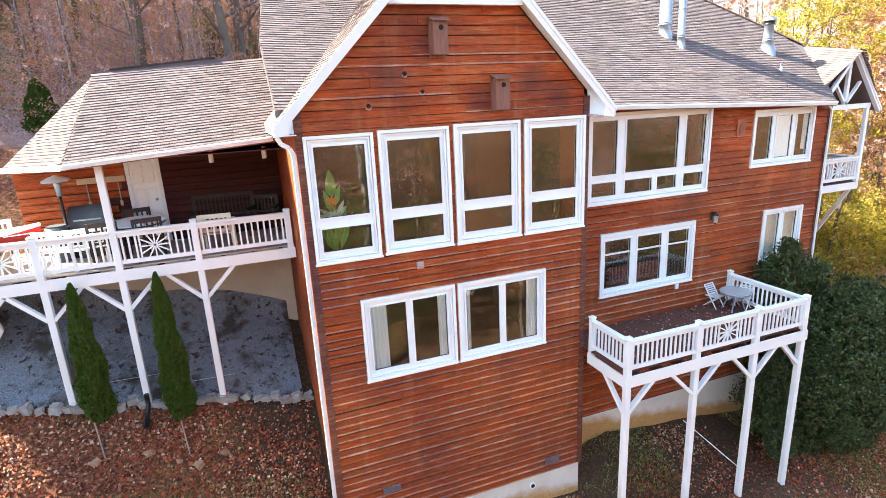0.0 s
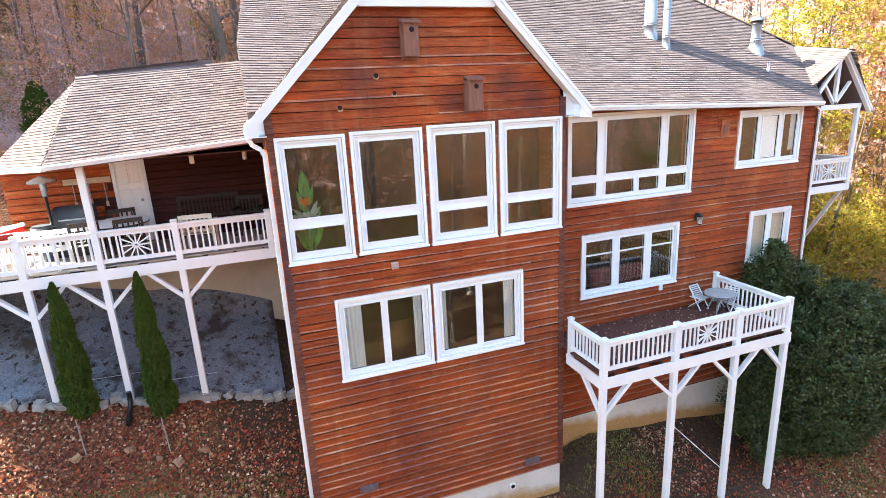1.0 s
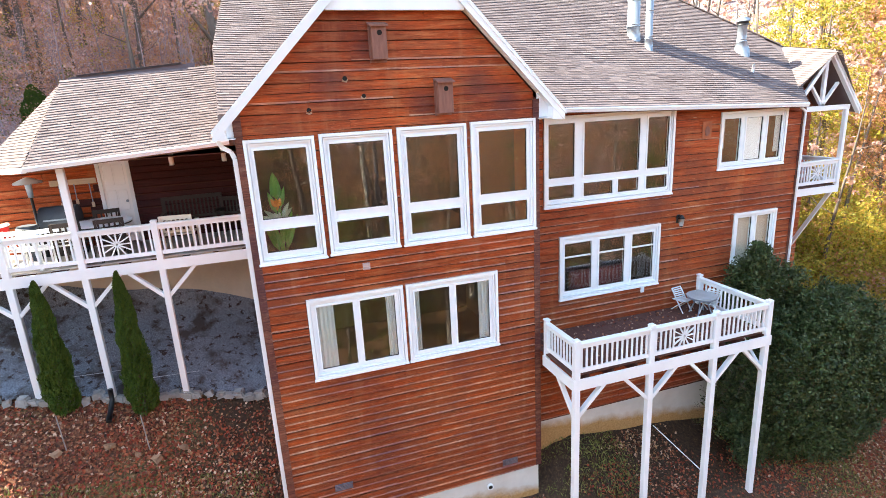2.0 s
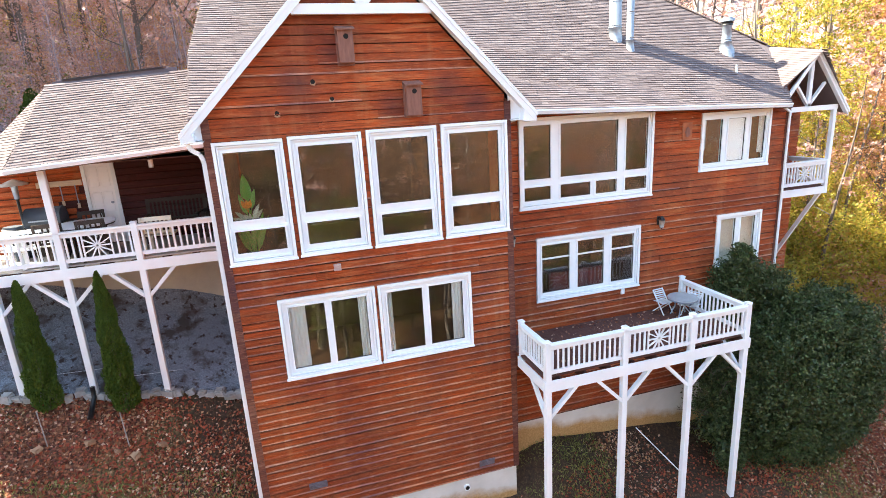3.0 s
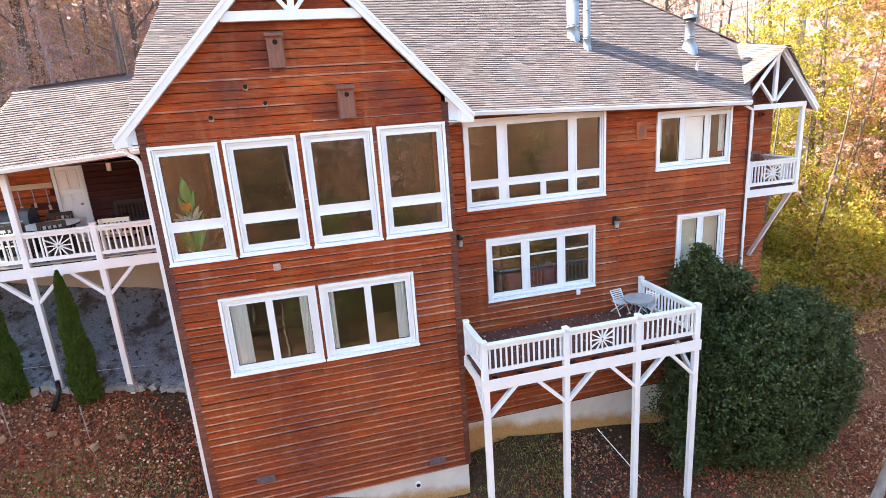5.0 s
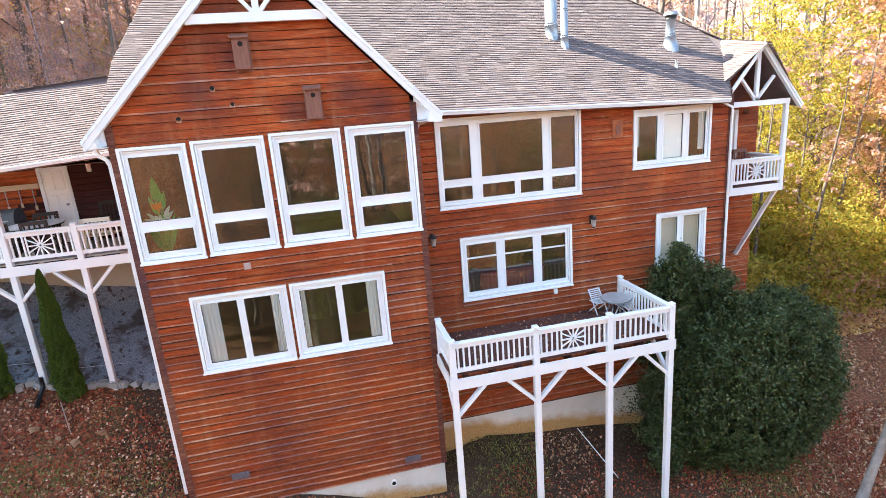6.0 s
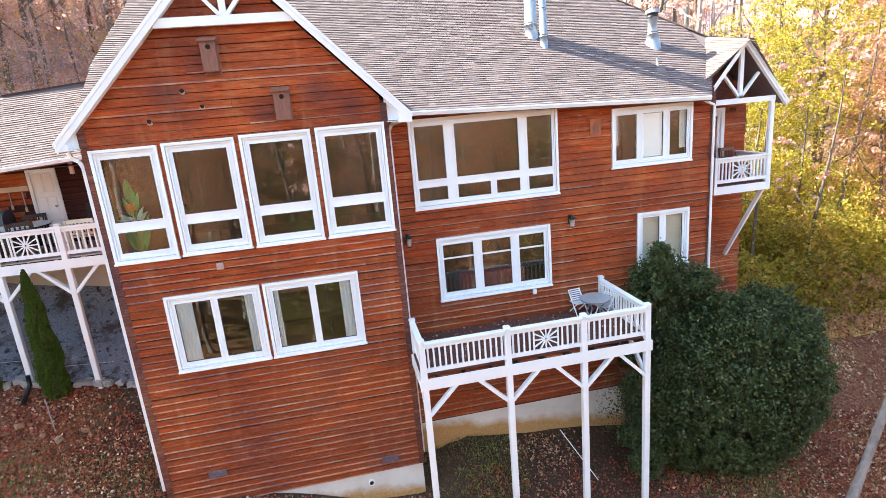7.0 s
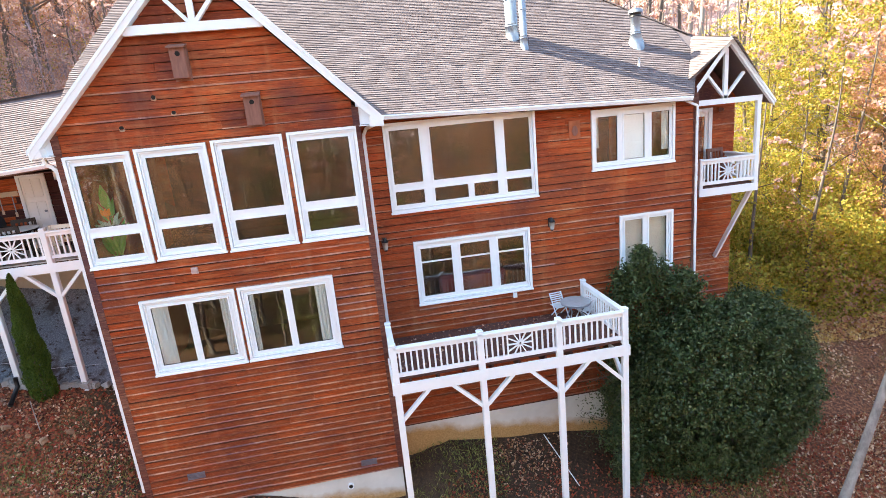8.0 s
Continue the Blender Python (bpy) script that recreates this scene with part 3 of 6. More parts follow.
# ---- roofs ----
def shingles(parent, o, u, v, length, height, inside=None, tab=0.24, course=0.08, pieces=None):
    """Courses of tabs over a slope: o at the eave, u along it, v up the slope. Tabs in the stretch
    pieces (from, to, courses) are parts of their own; the rest is joined."""
    o, u, v = Vector(o), Vector(u).normalized(), Vector(v).normalized()
    n = u.cross(v)
    if n.z < 0:
        n = -n
    verts, faces = [], []
    for r in range(int(height / course)):
        c = -tab + random.uniform(0, tab)
        while c < length:
            w = tab * random.choice((0.7, 1.0, 1.0, 1.4))
            a, b = max(0, c), min(length, c + w - 0.003)
            c += w
            if inside:
                within = [a + (b - a) * k / 10 for k in range(11) if inside(o + u * (a + (b - a) * k / 10) + v * ((r + 0.5) * course))]
                if not within:
                    continue
                a, b = within[0], within[-1]
            if b - a < 0.02:
                continue
            low = random.uniform(0.016, 0.024)
            p = o + v * (r * course + random.uniform(-0.004, 0.004))
            q = [p + u * a + n * low, p + u * b + n * low, p + u * b + v * (course * 1.05) + n * 0.006, p + u * a + v * (course * 1.05) + n * 0.006, p + u * a, p + u * b]
            if pieces and r < pieces[2] and pieces[0] < a and b < pieces[1]:
                me = bpy.data.meshes.new("shingle")
                me.from_pydata(q, [], [(0, 1, 2, 3), (4, 5, 1, 0)])
                me.materials.append(SHINGLE)
                new("shingle", me).parent = parent
                continue
            k = len(verts)
            verts += q
            faces += [(k, k + 1, k + 2, k + 3), (k + 4, k + 5, k + 1, k)]
    me = bpy.data.meshes.new("shingles")
    me.from_pydata(verts, [], faces)
    me.materials.append(SHINGLE)
    ob = new("shingles", me)
    ob.parent = parent
    return tagged(ob, "rows of weathered grey-brown asphalt shingles", kind="stuff")


def roof_slab(name, outline, label):
    return solid(name, prism(B(), outline, (0, 0, -0.12)), SHINGLE, label, "roof", kind="structure")


def main_z(y, x=4.2):
    return MAIN_Z - 0.035 * (x - 4.2) + MAIN_S * (y - MAIN_Y)


ML, MR = -5.80, 8.9
top = main_z(MAIN_RIDGE)


def verge_x(y):
    """The left edge of the main roof, which draws in towards the ridge."""
    return ML + 0.17 * max(0.0, y - 2.0)


roof_main = roof_slab("roof_main", [(x, y, main_z(y, x)) for x, y in ((ML, MAIN_Y), (8.02, MAIN_Y), (8.38, 0.84), (9.36, 2.40), (5.40, MAIN_RIDGE), (verge_x(MAIN_RIDGE), MAIN_RIDGE), (ML, 2.0))], "grey-brown shingle roof slope above the long wing")
run = math.hypot(1, MAIN_S)
slope_v = (0, 1 / run, MAIN_S / run)


def gable_z(x):
    return EAVE_Z + 0.07 + RAKE * (3.3 - abs(x - RIDGE_X))


shingles(roof_main, (ML, MAIN_Y - 0.02, main_z(MAIN_Y, ML)), (1, 0, -0.035), slope_v, MR - ML, (MAIN_RIDGE - MAIN_Y) * run,
         lambda p: p.x > verge_x(p.y) and (p.z > gable_z(p.x) - 0.15 or abs(p.x - RIDGE_X) > 3.3) and p.x < min(8.0 + (p.y - MAIN_Y) * 0.70, 9.26 - (p.y - 2.40) * 1.08), pieces=(6.6, 14.3, 14))
part("hip_cap", beam(B(), (9.26, 2.40, main_z(2.40, 9.26) + 0.03), (5.40, MAIN_RIDGE, main_z(MAIN_RIDGE, 5.4) + 0.03), 0.20, 0.025), SHINGLE, roof_main)
roof_slab("roof_main_hip", [(9.36, 2.40, main_z(2.40, 9.36)), (10.0, 9.1, 2.6), (5.40, MAIN_RIDGE, top - 0.05)], "shingle hip at the end of the wing")
roof_slab("roof_main_back", [(verge_x(9.1), 9.1, 2.6), (10.0, 9.1, 2.6), (5.40, MAIN_RIDGE, top - 0.05), (verge_x(MAIN_RIDGE), MAIN_RIDGE, top)], "shingle roof slope behind the ridge")
GF = -0.22                       # front edge of the gable roof
apex = gable_z(RIDGE_X)
for side, lab in ((-1, "left"), (1, "right")):
    ex = RIDGE_X + side * 3.28
    ez = gable_z(ex)
    rs = roof_slab("roof_gable_" + lab, [(ex, GF, ez), (RIDGE_X, GF, apex), (RIDGE_X, 5.5, apex), (ex, 3.0, ez)], "shingle slope of the gable roof")
    rr = math.hypot(1, RAKE)
    shingles(rs, (ex, GF, ez), (0, 1, 0), (-side / rr, 0, RAKE / rr), 5.4, 3.28 * rr, lambda p: p.z > main_z(p.y) - 0.1)


def rake_boards(parent_name, cx, half, ez, slope, yf, wide, deep, label):
    """White rake boards with the soffit behind them, meeting at the peak."""
    t = thing(parent_name, (cx, yf, ez), label, "trim", kind="structure")
    peak = ez + slope * half
    drop = wide * math.hypot(1, slope)
    for side in (-1, 1):
        e = cx + side * half
        part("rake_board", prism(B(), [(e, yf, ez), (cx, yf, peak), (cx, yf, peak - drop), (e, yf, ez - drop)], (0, -0.04, 0)), WHITE, t)
        part("rake_edge", prism(B(), [(e + side * 0.03, yf - 0.06, ez + 0.0), (cx, yf - 0.06, peak + 0.03), (cx, yf - 0.06, peak - 0.05), (e + side * 0.03, yf - 0.06, ez - 0.08)], (0, 0.02, 0)), WHITE, t)
        part("soffit", prism(B(), [(e, yf, ez - drop + 0.03), (cx, yf, peak - drop + 0.03), (cx, yf + deep, peak - drop + 0.03), (e, yf + deep, ez - drop + 0.03)], (0, 0, 0.02)), WHITE, t)
    return t


gable_trim = rake_boards("rake_trim_gable", RIDGE_X, 3.28, gable_z(RIDGE_X + 3.28) - 0.01, RAKE, GF, 0.135, 0.21, "white painted rake boards and soffit of the big gable")
for side in (-1, 1):
    ex = RIDGE_X + side * 3.28
    z = gable_z(ex)
    w, h = (0.22, 0.20) if side > 0 else (0.16, 0.17)
    part("eave_return", prism(B(), [(ex + side * 0.02, GF - 0.03, z - 0.01), (ex - side * w, GF - 0.03, z + RAKE * w - 0.02), (ex - side * (w + 0.05), GF - 0.03, z - h + 0.02), (ex + side * 0.02, GF - 0.03, z - h)], (0, 0.24, 0)), WHITE, gable_trim)
    part("soffit", box(B(), *sorted((ex, FX1 if side > 0 else FX0)), GF + 0.01, WY if side > 0 else 2.45, z - 0.16, z - 0.145), WHITE, gable_trim)

for side, wx in ((-1, FX0), (1, FX1)):
    ex = RIDGE_X + side * 3.25
    part("frieze", prism(B(), [(ex, -0.03, 2.80), (wx - side * 0.02, -0.03, 2.80), (wx - side * 0.02, -0.03, gable_z(wx) - 0.13), (ex, -0.03, gable_z(ex) - 0.13)], (0, 0.02, 0)), WHITE, gable_trim)

truss = thing("gable_truss", (RIDGE_X, -0.2, 4.78), "white painted timber truss in the peak of the gable", "truss")
TIE = 4.78
hw = (apex - 0.25 - TIE) / RAKE
part("tie_beam", box(B(), RIDGE_X - hw - 0.02, RIDGE_X + hw + 0.02, -0.20, -0.10, TIE, TIE + 0.17), WHITE, truss)
part("king_post", box(B(), RIDGE_X - 0.06, RIDGE_X + 0.06, -0.19, -0.11, TIE + 0.17, apex - 0.25), WHITE, truss)
for side in (-1, 1):
    part("strut", beam(B(), (RIDGE_X + side * 0.06, -0.15, TIE + 0.17), (RIDGE_X + side * 0.48, -0.15, TIE + 0.66), 0.07, 0.10, (0, -1, 0)), WHITE, truss)

# gutters and fascia
def gutter(name, x0, x1, y, z, label, fall=0.0):
    t = thing(name, (x0, y, z), label, "gutter")
    bm = B()
    prof = [(0.0, 0.0), (-0.10, 0.0), (-0.115, -0.03), (-0.085, -0.10), (0.0, -0.10)]
    prism(bm, [(x0, y + a, z + b) for a, b in prof], (x1 - x0, 0, fall))
    part("trough", bm, WHITE, t)
    part("fascia_board", prism(B(), [(x0, y + 0.002, z - 0.12), (x0, y + 0.03, z - 0.12), (x0, y + 0.03, z - 0.005), (x0, y + 0.002, z - 0.005)], (x1 - x0, 0, fall)), WHITE, t)
    return t


gutter("gutter", 0.66, 7.94, MAIN_Y, main_z(MAIN_Y, 0.66), "white metal gutter and fascia along the wing eave", -0.035 * 7.28)


def soffit_panel(name, x0, x1, y0, y1, z, material, label):
    return solid(name, box(B(), x0, x1, y0, y1, z, z + 0.015), material, label, "soffit", kind="structure")


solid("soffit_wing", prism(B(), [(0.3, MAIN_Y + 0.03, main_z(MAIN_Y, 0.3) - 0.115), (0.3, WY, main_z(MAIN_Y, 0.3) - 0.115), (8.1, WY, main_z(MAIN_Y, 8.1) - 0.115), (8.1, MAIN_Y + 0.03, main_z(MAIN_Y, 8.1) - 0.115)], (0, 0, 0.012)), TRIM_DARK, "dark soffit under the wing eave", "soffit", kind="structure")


def downspout(name, pts, label, w=0.07):
    t = thing(name, pts[0], label, "downspout")
    for a, b in zip(pts, pts[1:]):
        part("pipe", beam(B(), a, b, w, w * 0.8, (0, 1, 0)), WHITE, t)
    return t


downspout("downspout", [(-5.84, 0.10, 2.74), (-5.79, 0.06, 2.64), (-5.66, 0.04, 2.56), (-5.615, 0.04, 2.44), (-5.615, 0.04, -4.75)], "white metal downspout at the gable corner", 0.075)
downspout("downspout", [(0.66, 0.35, 2.86), (0.60, 0.42, 2.78), (0.36, 0.60, 2.70), (0.29, 0.64, 2.56), (0.29, 0.64, -5.5)], "white metal downspout in the inner corner")
downspout("downspout", [(7.86, 0.42, 2.60), (8.30, 0.62, 2.46), (8.32, 0.63, -3.6)], "thin white metal downspout at the end of the wing", 0.05)

# porch roof with a hipped end
PE_Y, PE_Z, PR_Y, PR_Z = 2.28, 2.68, 4.26, 4.32
HA, HB, HR = (-9.49, PE_Y, 2.42), (-11.02, 4.3, 2.30), (-9.09, PR_Y, 4.02)
roof_porch = roof_slab("roof_porch", [(-4.98, PE_Y, PE_Z + 0.04), HA, HR, (-4.98, PR_Y, PR_Z + 0.04)][::-1], "shingle roof over the porch with a hipped end")
pv = Vector((0, PR_Y - PE_Y, PR_Z - PE_Z))
shingles(roof_porch, (-9.9, PE_Y, PE_Z - 0.293), (1, 0, 0.0712), pv, 4.9, pv.length, lambda p: p.x > -9.49 + (p.y - PE_Y) * 0.202, 0.22, pieces=(0.6, 2.9, 22))
roof_hip = roof_slab("roof_porch_hip", [HA, HB, HR], "sunlit hipped end of the porch roof")
hu = Vector(HB) - Vector(HA)
hn = hu.cross(Vector(HR) - Vector(HA))
hv = hn.cross(hu).normalized()
if hv.z < 0:
    hv = -hv


def in_hip(p):
    def s(a, b):
        return (p.x - a[0]) * (b[1] - a[1]) - (p.y - a[1]) * (b[0] - a[0])
    d = (s(HA, HB), s(HB, HR), s(HR, HA))
    return all(v >= -0.01 for v in d) or all(v <= 0.01 for v in d)


# dark trim colour in place of SIDING puts shade on this sunlit wall
solid("wall_roof_end", prism(B(), [(-5.62, 0.5, 2.9), (-4.42, 8.7, 2.9), (-4.82, MAIN_RIDGE, 6.95), (-5.62, 0.5, 3.0)], (0.12, 0, 0)), TRIM_DARK, "dark cedar end wall above the porch roof", "wall", kind="structure")
shingles(roof_hip, Vector(HA), hu, hv, hu.length, 4.2, in_hip)
roof_slab("roof_porch_hip_back", [HB, (-10.95, 8.5, 2.36), HR], "shingle slope behind the hip")
roof_slab("roof_porch_back", [HR, (-4.98, PR_Y, PR_Z + 0.04), (-4.6, 8.9, 2.5), (-10.95, 8.5, 2.36)], "shingle slope behind the porch ridge")
gutter("gutter", -9.48, FX0 - 0.22, PE_Y, 2.42, "white metal gutter along the porch eave", 0.26)
part_t = thing("hip_gutter", HA, "white metal gutter along the hipped porch eave", "gutter")
part("trough", beam(B(), Vector(HA) + Vector((0, -0.03, -0.06)), Vector(HB) + Vector((-0.02, -0.03, -0.06)), 0.10, 0.11), WHITE, part_t)
# same dark brown as the corner boards
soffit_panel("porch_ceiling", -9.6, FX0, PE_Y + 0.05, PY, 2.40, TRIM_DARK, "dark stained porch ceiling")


# ---- windows ----
def window(name, y, o, panes, label, casing=0.075):
    """A white window in the opening o; panes as (left, right, bottom, top) fractions of it."""
    x0, x1, z0, z1 = o
    w, h = x1 - x0, z1 - z0
    t = thing(name, (x0, y, z0), label, "window", kind="structure")
    rects = [(x0 + a * w, x0 + b * w, z0 + c * h, z0 + d * h) for a, b, c, d in panes]
    whole = (x0, x1, z0, z1)

    def ring(name, outer, inner, front, back):
        bm = B()
        for a, b, c, d in cells(*inset(whole, outer), [inset(whole, inner)]):
            box(bm, a, b, y - front, y - back, c, d)
        part(name, bm, VINYL, t)

    bm = B()
    for a, b, c, d in cells(*inset(whole, casing * 0.6), rects):
        box(bm, a, b, y - 0.002, y + 0.09, c, d)
    part("window_frame", bm, VINYL, t)
    ring("casing", 0.0, casing - 0.018, 0.074, 0.001)
    ring("brick_mould", casing - 0.007, casing + 0.020, 0.048, 0.001)
    part("window_sill", bevelled(box(B(), x0 - 0.02, x1 + 0.02, y - 0.085, y - 0.01, z0 - 0.03, z0 + 0.012), 0.006), VINYL, t)
    for a, b, c, d in rects:
        s = 0.028
        bm = B()
        for e in cells(a - 0.006, b + 0.006, c - 0.006, d + 0.006, [(a + s, b - s, c + s, d - s)]):
            box(bm, e[0], e[1], y - 0.026, y + 0.03, e[2], e[3])
        part("sash", bm, VINYL, t)
        bm = B()
        for e in cells(a + s - 0.012, b - s + 0.012, c + s - 0.012, d - s + 0.012, [(a + s + 0.010, b - s - 0.010, c + s + 0.010, d - s - 0.010)]):
            box(bm, e[0], e[1], y + 0.0, y + 0.02, e[2], e[3])
        part("gasket", bm, BLACK, t)
        g = part("pane", box(B(), a + s - 0.01, b - s + 0.01, y + 0.008, y + 0.014, c + s - 0.01, d - s + 0.01), GLASS, t)
        g.visible_shadow = False
    return t


TALL = [(0.108, 0.892, 0.352, 0.928), (0.108, 0.892, 0.075, 0.287)]
PAIR = [(0.078, 0.478, 0.092, 0.905), (0.522, 0.922, 0.092, 0.905)]
TRIPLE = [(0.045, 0.325, 0.10, 0.895), (0.38, 0.655, 0.10, 0.895), (0.71, 0.955, 0.10, 0.895)]
GRID = [(0.03, 0.235, 0.31, 0.93), (0.29, 0.735, 0.31, 0.93), (0.782, 0.97, 0.31, 0.93),
        (0.03, 0.235, 0.07, 0.25), (0.29, 0.53, 0.07, 0.25), (0.555, 0.735, 0.07, 0.25), (0.782, 0.97, 0.07, 0.25)]
for i, o in enumerate(FRONT_OPEN[:4]):
    window("window_%d" % (i + 1), 0.0, o, TALL, "tall white window with a low lower pane")
for i, o in enumerate(FRONT_OPEN[4:]):
    window("window_%d" % (i + 5), 0.0, o, PAIR, "white two-pane casement window with white curtains")
window("window_7", WY, WING_OPEN[0], GRID, "wide white picture window with small lower panes")
window("window_8", WY, WING_OPEN[1], TRIPLE, "white three-pane window with a drawn white curtain")
w9 = window("window_9", WY, WING_OPEN[2], TRIPLE, "white three-pane window beside the lower deck")
_x0, _x1, _z0, _z1 = WING_OPEN[2]
for _a, _b, _c, _d in TRIPLE:
    _xa, _xb = _x0 + _a * (_x1 - _x0) + 0.03, _x0 + _b * (_x1 - _x0) - 0.03
    _z = _z0 + 0.66 * (_z1 - _z0)
    part("meeting_rail", box(B(), _xa, _xb, WY - 0.012, WY + 0.03, _z - 0.016, _z + 0.016), VINYL, w9)
window("window_10", WY, WING_OPEN[3], [(0.09, 0.46, 0.08, 0.92), (0.54, 0.91, 0.08, 0.92)], "white two-pane window with closed beige blinds")


# ---- decks ----
def baluster_mesh(h):
    me = bpy.data.meshes.new("baluster")
    bm = bevelled(box(B(), -0.018, 0.018, -0.018, 0.018, 0, h), 0.004)
    bm.to_mesh(me)
    bm.free()
    me.materials.append(WHITE)
    return me


def sunburst(name, c, along, w, h, parent):
    """A square panel of spokes round a hub."""
    c, a = Vector(c), Vector(along).normalized()
    up = Vector((0, 0, 1))
    nrm = a.cross(up)
    p = part(name, beam(B(), c - a * w / 2 - up * h / 2, c - a * w / 2 + up * h / 2, 0.03, 0.03, nrm), WHITE, parent, "white sunburst panel")
    part("stile", beam(B(), c + a * w / 2 - up * h / 2, c + a * w / 2 + up * h / 2, 0.03, 0.03, nrm), WHITE, p)
    for k in range(12):
        ang = k * math.pi / 6
        d = a * math.cos(ang) + up * math.sin(ang)
        reach = min(w / 2 / max(1e-6, abs(math.cos(ang))), h / 2 / max(1e-6, abs(math.sin(ang))))
        part("spoke", beam(B(), c + d * 0.02, c + d * reach, 0.024, 0.032, nrm), WHITE, p)
    return p


def railing(t, p, q, top, floor, gap=0.118, panel=None, pos=()):
    """Rails, balusters and a sunburst between two posts of a deck."""
    p, q = Vector((*p, 0)), Vector((*q, 0))
    d = (q - p).normalized()
    L = (q - p).length
    zb = floor + 0.11
    part("top_rail", bevelled(beam(B(), p + Vector((0, 0, top - 0.025)), q + Vector((0, 0, top - 0.025)), 0.13, 0.045), 0.006), WHITE, t)
    part("rail", beam(B(), p + Vector((0, 0, top - 0.09)), q + Vector((0, 0, top - 0.09)), 0.045, 0.085), WHITE, t)
    part("bottom_rail", beam(B(), p + Vector((0, 0, zb)), q + Vector((0, 0, zb)), 0.045, 0.085), WHITE, t)
    h = top - 0.13 - zb - 0.04
    me = baluster_mesh(h)
    n = int(L / gap)
    for i in range(1, n):
        s = L * i / n
        if panel and abs(s - panel * L) < 0.29:
            continue
        b = p + d * s
        shared("baluster", me, (b.x, b.y, zb + 0.04), t, (0, 0, math.atan2(d.y, d.x)))
    if panel:
        c = p + d * (panel * L)
        sunburst("sunburst_panel", (c.x, c.y, zb + 0.04 + h / 2), d, 0.54, h, t)


def post(t, x, y, z0, z1, w=0.13):
    part("post", bevelled(box(B(), x - w / 2, x + w / 2, y - w / 2, y + w / 2, z0, z1), 0.01), WHITE, t)
    

def cap(t, x, y, z):
    part("post_cap", bevelled(box(B(), x - 0.072, x + 0.072, y - 0.072, y + 0.072, z, z + 0.045), 0.018), WHITE, t)


def brace(t, x, y, z, dx, dz):
    part("brace", beam(B(), (x, y, z - dz), (x + dx, y, z), 0.075, 0.10, (0, -1, 0)), WHITE, t)


PORCHBOARD = plain("pale_worn_deck_paint", (0.50, 0.46, 0.43), 0.7, 0, 0.25, 3.0, 0.2, (1, 8, 1))


def planks(t, x0, x1, y0, y1, z, w=0.14, material=None):
    n = math.ceil((y1 - y0) / w)
    w = (y1 - y0) / n
    for i in range(n):
        a = y0 + i * w
        part("plank", box(B(), x0, x1, a, a + w - 0.006, z - 0.03 + random.uniform(-0.002, 0.002), z), material or DECKWOOD, t)


# lower deck on the wing
DX = [0.25, 2.05, 3.75, 5.24]
DY, DTOP, DFL = -1.48, -1.56, -2.29
deck = thing("lower_deck", (DX[0], DY, ground_z(DX[0], DY)), "white railed timber deck on tall posts with a dark plank floor", "deck")
planks(deck, DX[0] - 0.05, DX[3] + 0.05, DY + 0.05, WY - 0.03, DFL)
part("rim_board", box(B(), DX[0] - 0.1, DX[3] + 0.1, DY - 0.07, DY - 0.03, DFL - 0.30, DFL - 0.06), WHITE, deck)
for x in (DX[0] - 0.07, DX[3] + 0.07):
    part("rim_board", box(B(), x - 0.02, x + 0.02, DY - 0.03, -0.25 if x < 1 else WY - 0.03, DFL - 0.30, DFL - 0.06), WHITE, deck)
for i in range(9):
    x = DX[0] + 0.3 + i * 0.58
    part("joist", box(B(), x - 0.02, x + 0.02, DY, WY - 0.04, DFL - 0.26, DFL - 0.035), DECKWOOD, deck)
for i, x in enumerate(DX):
    post(deck, x, DY, ground_z(x, DY) - 0.3, DTOP + 0.03)
    cap(deck, x, DY, DTOP + 0.03)
    if i > 0:
        brace(deck, x - 0.05, DY, DFL - 0.28, -0.62, 0.62)
    if i < 3:
        brace(deck, x + 0.05, DY, DFL - 0.28, 0.62, 0.62)
for x in (DX[0], DX[3]):
    part("brace", beam(B(), (x, DY + 0.05, DFL - 0.95), (x, DY + 0.75, DFL - 0.28), 0.075, 0.10), WHITE, deck)
    yb = -0.29 if x < 1 else WY - 0.09
    post(deck, x, yb, DFL - 0.28, DTOP + 0.03, 0.11)
    cap(deck, x, yb, DTOP + 0.03)
    railing(deck, (x, DY), (x, yb), DTOP, DFL)
for a, b, pn in ((0, 1, None), (1, 2, 0.5), (2, 3, None)):
    railing(deck, (DX[a], DY), (DX[b], DY), DTOP, DFL, panel=pn)

# porch deck
PX = [-11.62, -10.34, -9.00, -7.53, -5.66]
LY, LTOP, LFL = 2.62, 1.03, 0.28
porch = thing("porch_deck", (PX[1], LY, ground_z(PX[1], LY)), "white railed porch deck on tall white posts", "deck")
planks(porch, -14.2, FX0 - 0.02, LY + 0.05, PY - 0.01, LFL, material=PORCHBOARD)
part("rim_board", box(B(), -14.2, FX0 - 0.02, LY - 0.07, LY - 0.03, LFL - 0.27, LFL - 0.04), WHITE, porch)
for i in range(14):
    x = -13.9 + i * 0.62
    part("joist", box(B(), x - 0.02, x + 0.02, LY, PY - 0.02, LFL - 0.24, LFL - 0.035), DECKWOOD, porch)
for i, x in enumerate(PX):
    if i < 4:
        post(porch, x, LY, ground_z(x, LY) - 0.3, 2.38 if i == 2 else LTOP + 0.03)
        brace(porch, x - 0.05, LY, LFL - 0.26, -0.60, 0.62)
        brace(porch, x + 0.05, LY, LFL - 0.26, 0.60, 0.62)
    else:
        post(porch, x, LY, LFL - 0.25, LTOP + 0.03)
    if i != 2:
        cap(porch, x, LY, LTOP + 0.03)
